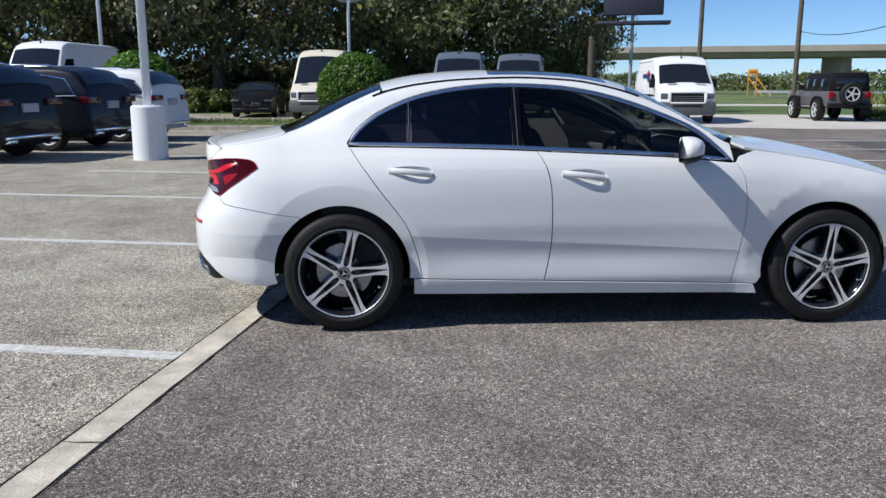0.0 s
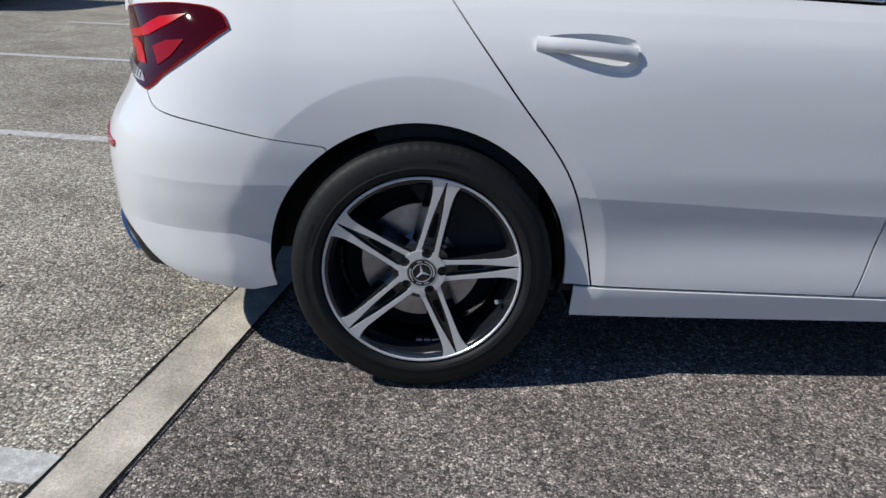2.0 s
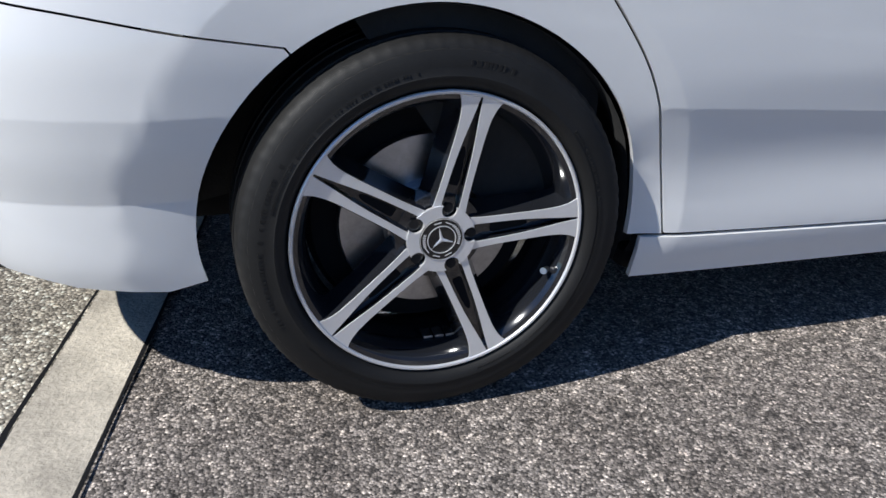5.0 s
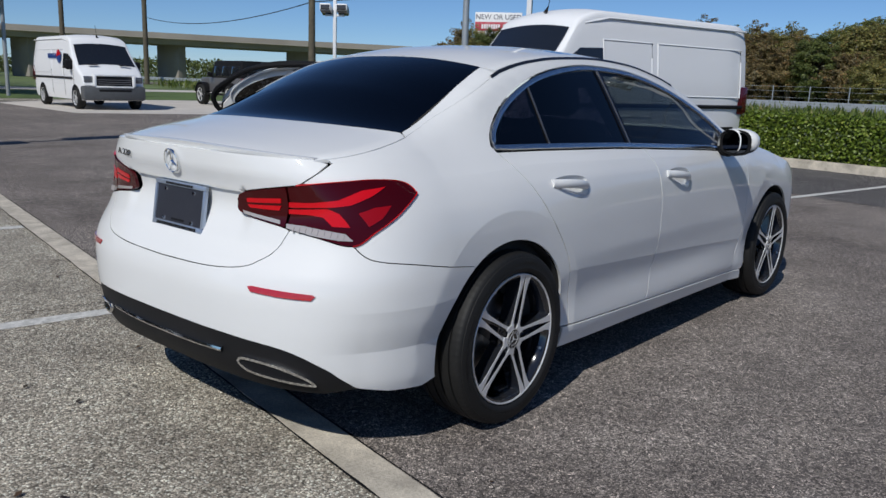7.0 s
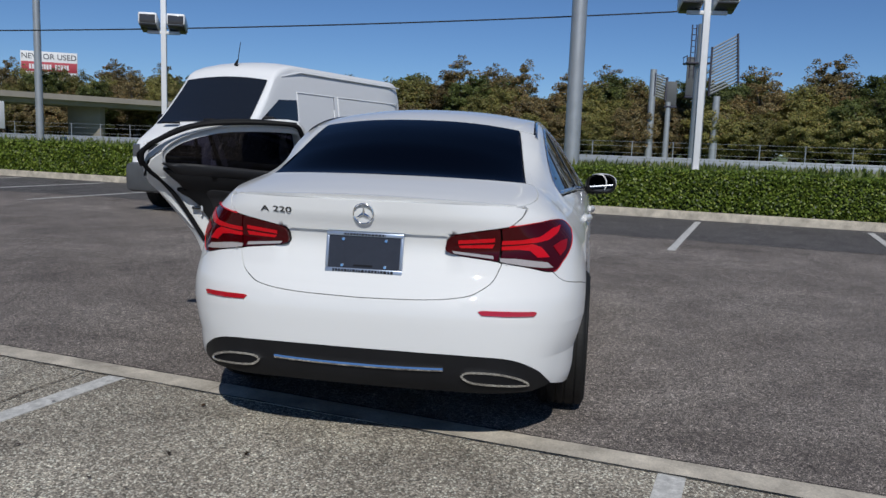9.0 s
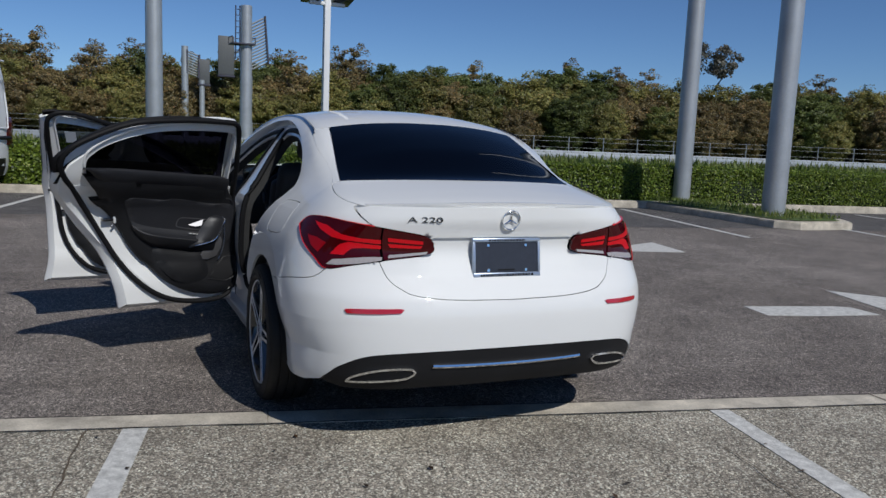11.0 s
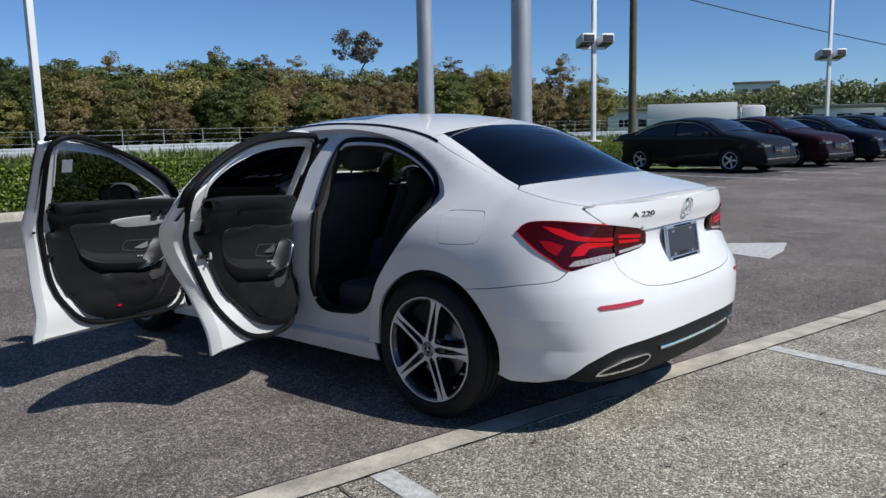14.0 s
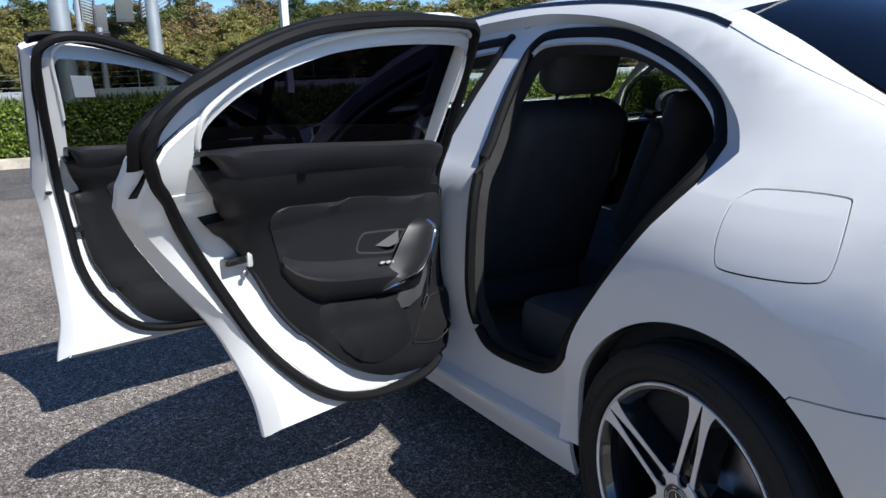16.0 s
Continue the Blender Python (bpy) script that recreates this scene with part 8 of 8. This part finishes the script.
def crown_points(rng, clumps, per, lo, hi, rx, ry, clump_r):
    """Leaf places in uneven clumps over a rounded crown, thin towards its middle."""
    out = []
    for _ in range(clumps):
        a, u = rng.uniform(0, 2 * np.pi), rng.uniform(-1, 1)
        k = rng.uniform(0.55, 1.0)
        w = math.sqrt(1 - u * u)
        c = np.array([rx * k * w * math.cos(a), ry * k * w * math.sin(a), (lo + hi) / 2 + (hi - lo) / 2 * u * k])
        r = clump_r * rng.uniform(0.6, 1.3)
        p = rng.normal(size=(per, 3))
        p /= np.linalg.norm(p, axis=1)[:, None]
        out.append(c + p * (r * rng.uniform(0.45, 1.0, (per, 1))) * np.array([1, 1, 0.75]))
    return np.concatenate(out)


def tree(name, label, seed, h, spread, low, leaf, leaf_size, clumps, per, clump_r, moss=0, group="", hidden=None):
    rng = np.random.default_rng(seed)
    rnd = random.Random(seed)
    ob = thing(name, label, "tree", None, group)
    bm = bmesh.new()
    trunk = [(0.25 * math.sin(seed + k), 0.25 * math.cos(1.7 * seed + k), h * 0.62 * k / 6) for k in range(7)]
    trunk[0] = (0, 0, -0.1)
    tube(trunk, 0.028 * h + 0.06, 9, taper=0.05, bm=bm)
    for k in range(9):
        a = rnd.uniform(0, 6.28)
        z = h * rnd.uniform(0.18, 0.55)
        r = spread * rnd.uniform(0.5, 0.9)
        base_pt = trunk[min(6, int(z / (h * 0.62) * 6))]
        tube([(base_pt[0], base_pt[1], z), (r * 0.45 * math.cos(a), r * 0.45 * math.sin(a), z + h * 0.13), (r * math.cos(a + 0.3), r * math.sin(a + 0.3), z + h * 0.26)], 0.011 * h + 0.02, 6, taper=0.02, bm=bm)
    part("trunk", bm, bark, ob)
    pts = crown_points(rng, clumps, per, low, h, spread, spread, clump_r)
    out = pts - np.array([0, 0, (low + h) / 2])
    out = out / np.linalg.norm(out, axis=1)[:, None] + np.array([0, 0, 0.35])
    link("crown", leaves("crown", pts, leaf_size, seed, normals=out, spread=0.75), leaf, ob)
    if moss:
        pick_at = pts[rng.choice(len(pts), moss)]
        pick_at = pick_at[pick_at[:, 2] < low + (h - low) * 0.6]
        q = np.concatenate([pick_at - np.array([0, 0, 0.16 * k]) for k in range(5)])
        link("moss", leaves("moss", q + rng.normal(size=q.shape) * 0.04, 0.10, seed + 1, 3.2, (0, 0, -2.0)), moss_grey, ob, "grey hanging moss")
    return ob


def scatter(protos, places, group):
    rnd = random.Random(11)
    for k, (x, y, s) in enumerate(places):
        src = protos[rnd.randrange(len(protos))]
        o = copy_thing(src, place(x, y, rnd.uniform(0, 360), -0.05))
        o.scale = (s * rnd.uniform(1.0, 1.35), s * rnd.uniform(1.0, 1.35), s)
        o["group"] = group


wood = [
    tree("tree", "mixed green woodland tree in autumn leaf", 1, 8.2, 2.9, 0.2, leaf_wood, 0.12, 250, 85, 0.60),
    tree("tree", "olive green woodland tree in autumn leaf", 2, 7.2, 3.1, 0.1, leaf_wood, 0.12, 250, 85, 0.60),
    tree("tree", "green woodland tree with a dense crown", 3, 8.8, 2.6, 0.3, leaf_green, 0.12, 240, 85, 0.56),
    tree("tree", "brown and rust coloured woodland tree", 4, 7.0, 2.9, 0.1, leaf_dry, 0.115, 240, 85, 0.56),
    tree("tree", "tall thin woodland tree with an open crown", 5, 10.0, 1.8, 1.2, leaf_dry, 0.12, 110, 70, 0.5),
    tree("tree", "low bushy thicket tree at the woodland edge", 6, 6.0, 3.2, 0.0, leaf_dry, 0.12, 240, 85, 0.56),
]
rnd = random.Random(21)
LINE = bent([(131, 116), (133, 56), (131, 17), (122, -26), (108, -66), (88, -101), (75, -120)], 4.0)
spots = []
for x, y in LINE:
    for back, lo, hi in ((-2.6, 0.88, 1.26), (3.5, 1.19, 1.55), (9.6, 1.43, 1.70), (15, 1.47, 1.68)):
        spots.append((x + back + rnd.uniform(-2.2, 2.2), y + rnd.uniform(-2.2, 2.2), rnd.uniform(lo, hi)))
scatter(wood, spots, "woodland edge")
for o in wood:
    o.matrix_basis = place(148 + rnd.uniform(0, 4), 20 - 14 * wood.index(o), 0)
    o["group"] = "woodland edge"


def far_woods(line, count, low, size, leaf, seed, label):
    """A distant band of trees: many clumps of leaves under an uneven crest."""
    band = np.array(bent(line, 0.02))
    r = np.random.default_rng(seed)
    xy = band[r.integers(0, len(band), count)] + r.normal(size=(count, 2)) * 3.0
    crest = np.array([low + 0.42 * low * noise.noise((x * 0.05, y * 0.05, 0)) + 0.30 * low * noise.noise((x * 0.22, y * 0.22, 3)) for x, y in xy])
    pts = np.concatenate([xy, (crest * r.uniform(0.0, 1.0, count) ** 0.7)[:, None]], 1)
    return tagged(link("far_woods", leaves("far_woods", pts, size, seed + 1), leaf), label, "trees", kind="stuff")


far_woods([(190, 30), (185, 90), (150, 138)], 40000, 7.5, 0.42, leaf_green, 64, "distant band of dark green trees on the horizon")
far_woods([(150, 138), (90, 190), (20, 215), (-80, 215)], 40000, 4.2, 0.40, leaf_green, 68, "low distant thicket behind a flyover")
far_woods([(98, -150), (84, -178), (50, -196), (0, -204), (-60, -200)], 60000, 7.6, 0.45, leaf_oak, 74, "distant dark green trees behind low pale buildings")
far_woods([(-50, 58), (-20, 56), (0, 57), (9, 60)], 30000, 13.5, 0.32, leaf_oak, 84, "dense dark wood behind mossy oaks")
snag = tree("tree", "tall grey tree with a thin mossy crown", 9, 19.1, 4.2, 12.6, moss_grey, 0.29, 40, 60, 1.05, group="woodland edge")
snag.matrix_basis = place(103.5, -92.0, 0)
oaks = [
    tree("oak_tree", "large evergreen oak hung with grey moss", 31, 12.5, 7.2, 2.6, leaf_oak, 0.20, 110, 120, 1.5, 2000),
    tree("oak_tree", "broad evergreen oak with dense dark leaves", 32, 11.0, 6.2, 2.2, leaf_oak, 0.20, 100, 120, 1.4, 900),
]
oaks[0].matrix_basis = place(-9.5, 41, 20)
oaks[1].matrix_basis = place(2.8, 42, 80)
for k, (src, x, y, deg, s) in enumerate(((0, -22, 40, 130, 1.0), (1, -16, 46, 200, 1.1), (0, -1.5, 47, 250, 1.05), (1, 8.6, 41.5, 300, 0.85), (0, -30, 42, 60, 1.0), (1, 12.6, 52, 10, 0.7))):
    o = copy_thing(oaks[src], place(x, y, deg, -0.05))
    o.scale = (s, s, s)
    o["group"] = "oaks"
shrub = tree("shrub", "dark green understorey shrub beneath the oaks", 41, 3.2, 2.2, 0.1, leaf_oak, 0.18, 36, 80, 0.7)
shrub.matrix_basis = place(-26, 50, 0)
rnd = random.Random(8)
for k in range(24):
    o = copy_thing(shrub, place(-34 + 2.0 * k + rnd.uniform(-0.6, 0.6), 51 + rnd.uniform(-1.5, 2.0), rnd.uniform(0, 360), -0.05))
    o["group"] = "understorey"


# sunlight on these shrubs is put into their lighter leaf colour
sprig = tree("shrub", "low shrub in the grass below the oaks, leaves coloured lighter as if sunlit", 43, 1.1, 0.8, 0.05, leaf_grass, 0.09, 26, 60, 0.28)
sprig.matrix_basis = place(-9.5, 36.0, 0)
for k in range(9):
    o = copy_thing(sprig, place(-11.0 + 0.9 * k + rnd.uniform(-0.4, 0.4), 36.5 + rnd.uniform(-1.0, 1.5), rnd.uniform(0, 360), -0.03))
    o["group"] = "low shrubs"


def clipped_bush(x, y, r):
    rng = np.random.default_rng(int(abs(x * 100)))
    ob = thing("clipped_bush", "round clipped bright green bush on the grass island", "bush", place(x, y, 0, 0.14), "clipped bushes")
    bm = bmesh.new()
    # solid filler, coloured as the shade inside the bush
    bmesh.ops.create_icosphere(bm, subdivisions=3, radius=r * 0.93, matrix=Matrix.Translation((0, 0, r * 0.8)))
    for v in bm.verts:
        v.co.z = max(v.co.z, 0)
    part("core", bm, leaf_shade_core, ob)
    p = rng.normal(size=(9000, 3))
    p /= np.linalg.norm(p, axis=1)[:, None]
    p = p[p[:, 2] > -0.75]
    c = p * r * rng.uniform(0.93, 1.04, (len(p), 1)) + np.array([0, 0, r * 0.8])
    link("leaves", leaves("leaves", c, 0.07, 3, normals=p), leaf_bush, ob)


clipped_bush(-0.87, 21.4, 1.22)
clipped_bush(-7.85, 21.7, 1.25)

# hedge: a core coloured near-black as shade between leaves, under a skin of small leaves
rng = np.random.default_rng(77)
B0, B1, A0, A1, HZ = -14.6, 19.0, 12.42, 13.55, 0.86
core_bm = bmesh.new()
n = 90
rows = []
for k in range(n + 1):
    b = B0 + (B1 - B0) * k / n
    row = []
    for a, z in ((A0 + 0.10, 0.08), (A0 + 0.06, 0.5), (A0 + 0.16, HZ - 0.10), (A1 - 0.16, HZ - 0.10), (A1 - 0.06, 0.5), (A1 - 0.10, 0.08)):
        w = noise.noise((b * 0.9, a, z)) * 0.05
        x, y = lot(a + w, b)
        row.append(core_bm.verts.new((x, y, z + w)))
    rows.append(row)
for r0, r1 in zip(rows, rows[1:]):
    for k in range(5):
        core_bm.faces.new((r0[k], r0[k + 1], r1[k + 1], r1[k]))
core_bm.faces.new(rows[0])
core_bm.faces.new(rows[-1][::-1])
hedge = thing("hedge", "long clipped green hedge behind a concrete kerb", "hedge")
part("core", core_bm, leaf_shade_core, hedge)


def hedge_leaves(count, which, seed):
    r = np.random.default_rng(seed)
    b = r.uniform(B0, B1, count)
    bulge = np.array([noise.noise((q * 0.8, 3.1, 0.0)) for q in b]) * 0.07
    if which == "front":
        a, z = A0 - bulge + r.uniform(-0.02, 0.10, count), 0.12 + (HZ - 0.12) * r.uniform(0, 1, count) ** 0.8
        nn = np.array([-0.9, 0, 0.45])
    elif which == "top":
        a, z = r.uniform(A0, A1, count), HZ + bulge * 0.9 + r.uniform(-0.09, 0.04, count)
        nn = np.array([0, 0, 1.0])
    else:
        a, z = A1 + bulge - r.uniform(-0.02, 0.10, count), 0.12 + (HZ - 0.12) * r.uniform(0, 1, count)
        nn = np.array([0.9, 0, 0.45])
    ang = radians(-11.35)
    x = np.cos(ang) * (a - 0.375) - np.sin(ang) * b
    y = np.sin(ang) * (a - 0.375) + np.cos(ang) * b
    c = np.stack([x, y, z], 1)
    nw = np.array([np.cos(ang) * nn[0], np.sin(ang) * nn[0], nn[2]])
    return leaves("leaves", c, 0.043, seed, 1.5, normals=np.tile(nw, (count, 1)), spread=0.75)


for which, count in (("front", 95000), ("top", 70000), ("back", 12000)):
    tagged(link("leaves", hedge_leaves(count, which, 5), leaf_hedge, hedge), kind="stuff")


# rough grass behind the hedge and round the lot
def blades(name, label, xy, h, seed, material=None):
    r = np.random.default_rng(seed)
    n = len(xy)
    c = np.concatenate([xy, (h * 0.45 * r.uniform(0.7, 1.2, n))[:, None]], 1)
    ob = link(name, leaves(name, c, h * 0.16, seed, 6.5, (0, 0, 2.2)), material or leaf_grass)
    return tagged(ob, label, "grass", kind="stuff")


rng = np.random.default_rng(15)
ab = np.stack([13.8 + 9 * rng.uniform(0, 1, 30000) ** 1.4, rng.uniform(-24, 30, 30000)], 1)
ang = radians(-11.35)
xy = np.stack([np.cos(ang) * ab[:, 0] - np.sin(ang) * ab[:, 1], np.sin(ang) * ab[:, 0] + np.cos(ang) * ab[:, 1]], 1)
blades("tall_grass", "tall rough green grass behind the hedge", xy, 0.48, 4)
ab = np.stack([rng.uniform(22, 46, 26000), rng.uniform(-60, 70, 26000)], 1)
xy = np.stack([np.cos(ang) * ab[:, 0] - np.sin(ang) * ab[:, 1], np.sin(ang) * ab[:, 0] + np.cos(ang) * ab[:, 1]], 1)
xy = xy[~((xy[:, 0] < 30) & (xy[:, 1] > 16))]
blades("meadow_grass", "rough meadow grass beside the motorway", xy, 0.75, 5)
xy = np.stack([rng.uniform(-39, 1.4, 14000), rng.uniform(0, 1, 14000)], 1)
xy[:, 1] = 20.7 - 0.02 * (xy[:, 0] + 39) + xy[:, 1] * 3.0
xi = np.stack([rng.uniform(6.45, 10.95, 2500), rng.uniform(-10.55, -9.15, 2500)], 1)
blades("lawn_grass", "short grass on the small island round the columns", xi, 0.12, 7, leaf_grass).location.z = 0.14
g = blades("lawn_grass", "short mown grass on the island", xy, 0.13, 6, leaf_green)
g.location.z = 0.14


# open joints beside the ribbon, grit and fallen leaves
rnd = random.Random(17)


def joint(a, wide, label):
    # flat strip on the ground, coloured as the gap and its shadow
    bm = bmesh.new()
    rows = []
    for k in range(461):
        b = -9 + 0.05 * k
        w = wide * (0.55 + 0.9 * abs(noise.noise((b * 2.3, a * 40, 0))) + 0.5 * noise.noise((b * 9.0, a * 40, 3)))
        o = 0.006 * noise.noise((b * 3.1, a * 20, 9))
        x0, y0 = lot(a + o - w / 2, b)
        x1, y1 = lot(a + o + w / 2, b)
        rows.append((bm.verts.new((x0, y0, 0.0075)), bm.verts.new((x1, y1, 0.0075))))
    for r0, r1 in zip(rows, rows[1:]):
        bm.faces.new((r0[0], r0[1], r1[1], r1[0]))
    tagged(part("joint", bm, shade_black, None), label, "joint", kind="structure")


joint(0.004, 0.009, "dark open joint beside the concrete ribbon")
joint(-0.156, 0.012, "ragged dark joint beside worn asphalt")


def crack(a0, a1, b, wide):
    """An open crack that runs away from the ribbon, or a joint across it."""
    bm = bmesh.new()
    rows = []
    n = int(abs(a1 - a0) / 0.03)
    for k in range(n + 1):
        a = a0 + (a1 - a0) * k / n
        w = wide * (0.5 + abs(noise.noise((a * 5.0, b, 0))) * 1.5) * (1 - 0.8 * k / n)
        o = 0.05 * noise.noise((a * 1.6, b * 3, 1)) + 0.015 * noise.noise((a * 9, b, 4))
        x0, y0 = lot(a, b + o - w / 2)
        x1, y1 = lot(a, b + o + w / 2)
        rows.append((bm.verts.new((x0, y0, 0.0075)), bm.verts.new((x1, y1, 0.0075))))
    for r0, r1 in zip(rows, rows[1:]):
        bm.faces.new((r0[0], r0[1], r1[1], r1[0]))
    tagged(part("crack", bm, soil, None), "narrow open crack or ribbon joint in worn paving", "crack", kind="structure")


# the first two are cross joints of the concrete ribbon
crack(0.0, -0.15, -2.36, 0.016)
crack(0.0, -0.15, 0.80, 0.007)
crack(-0.16, -3.4, 1.55, 0.010)
crack(-0.62, -3.8, -1.13, 0.010)
crack(-0.16, -2.6, 4.35, 0.009)
r = np.random.default_rng(29)
n = 260
a = -0.25 - 4.2 * r.uniform(0, 1, n) ** 1.3
b = r.uniform(-7.5, 7.5, n)
spots = np.array([lot(p, q) for p, q in zip(a, b)])
me = leaves("fallen_leaves", np.concatenate([spots, np.full((n, 1), 0.010)], 1), 0.016, 30, 1.6, normals=np.tile(np.array([0, 0, 1.0]), (n, 1)), spread=0.12)
tagged(link("fallen_leaves", me, leaf_litter), "small dry brown leaves scattered on the asphalt", "leaf litter", kind="stuff")
n = 90
spots = np.array([lot(p, q) for p, q in zip(r.uniform(0.1, 6, n), r.uniform(-7, 7, n))])
me = leaves("fallen_leaves", np.concatenate([spots, np.full((n, 1), 0.008)], 1), 0.014, 31, 1.5, normals=np.tile(np.array([0, 0, 1.0]), (n, 1)), spread=0.12)
tagged(link("fallen_leaves", me, leaf_litter), "few small pale leaves on the lane", "leaf litter", kind="stuff")
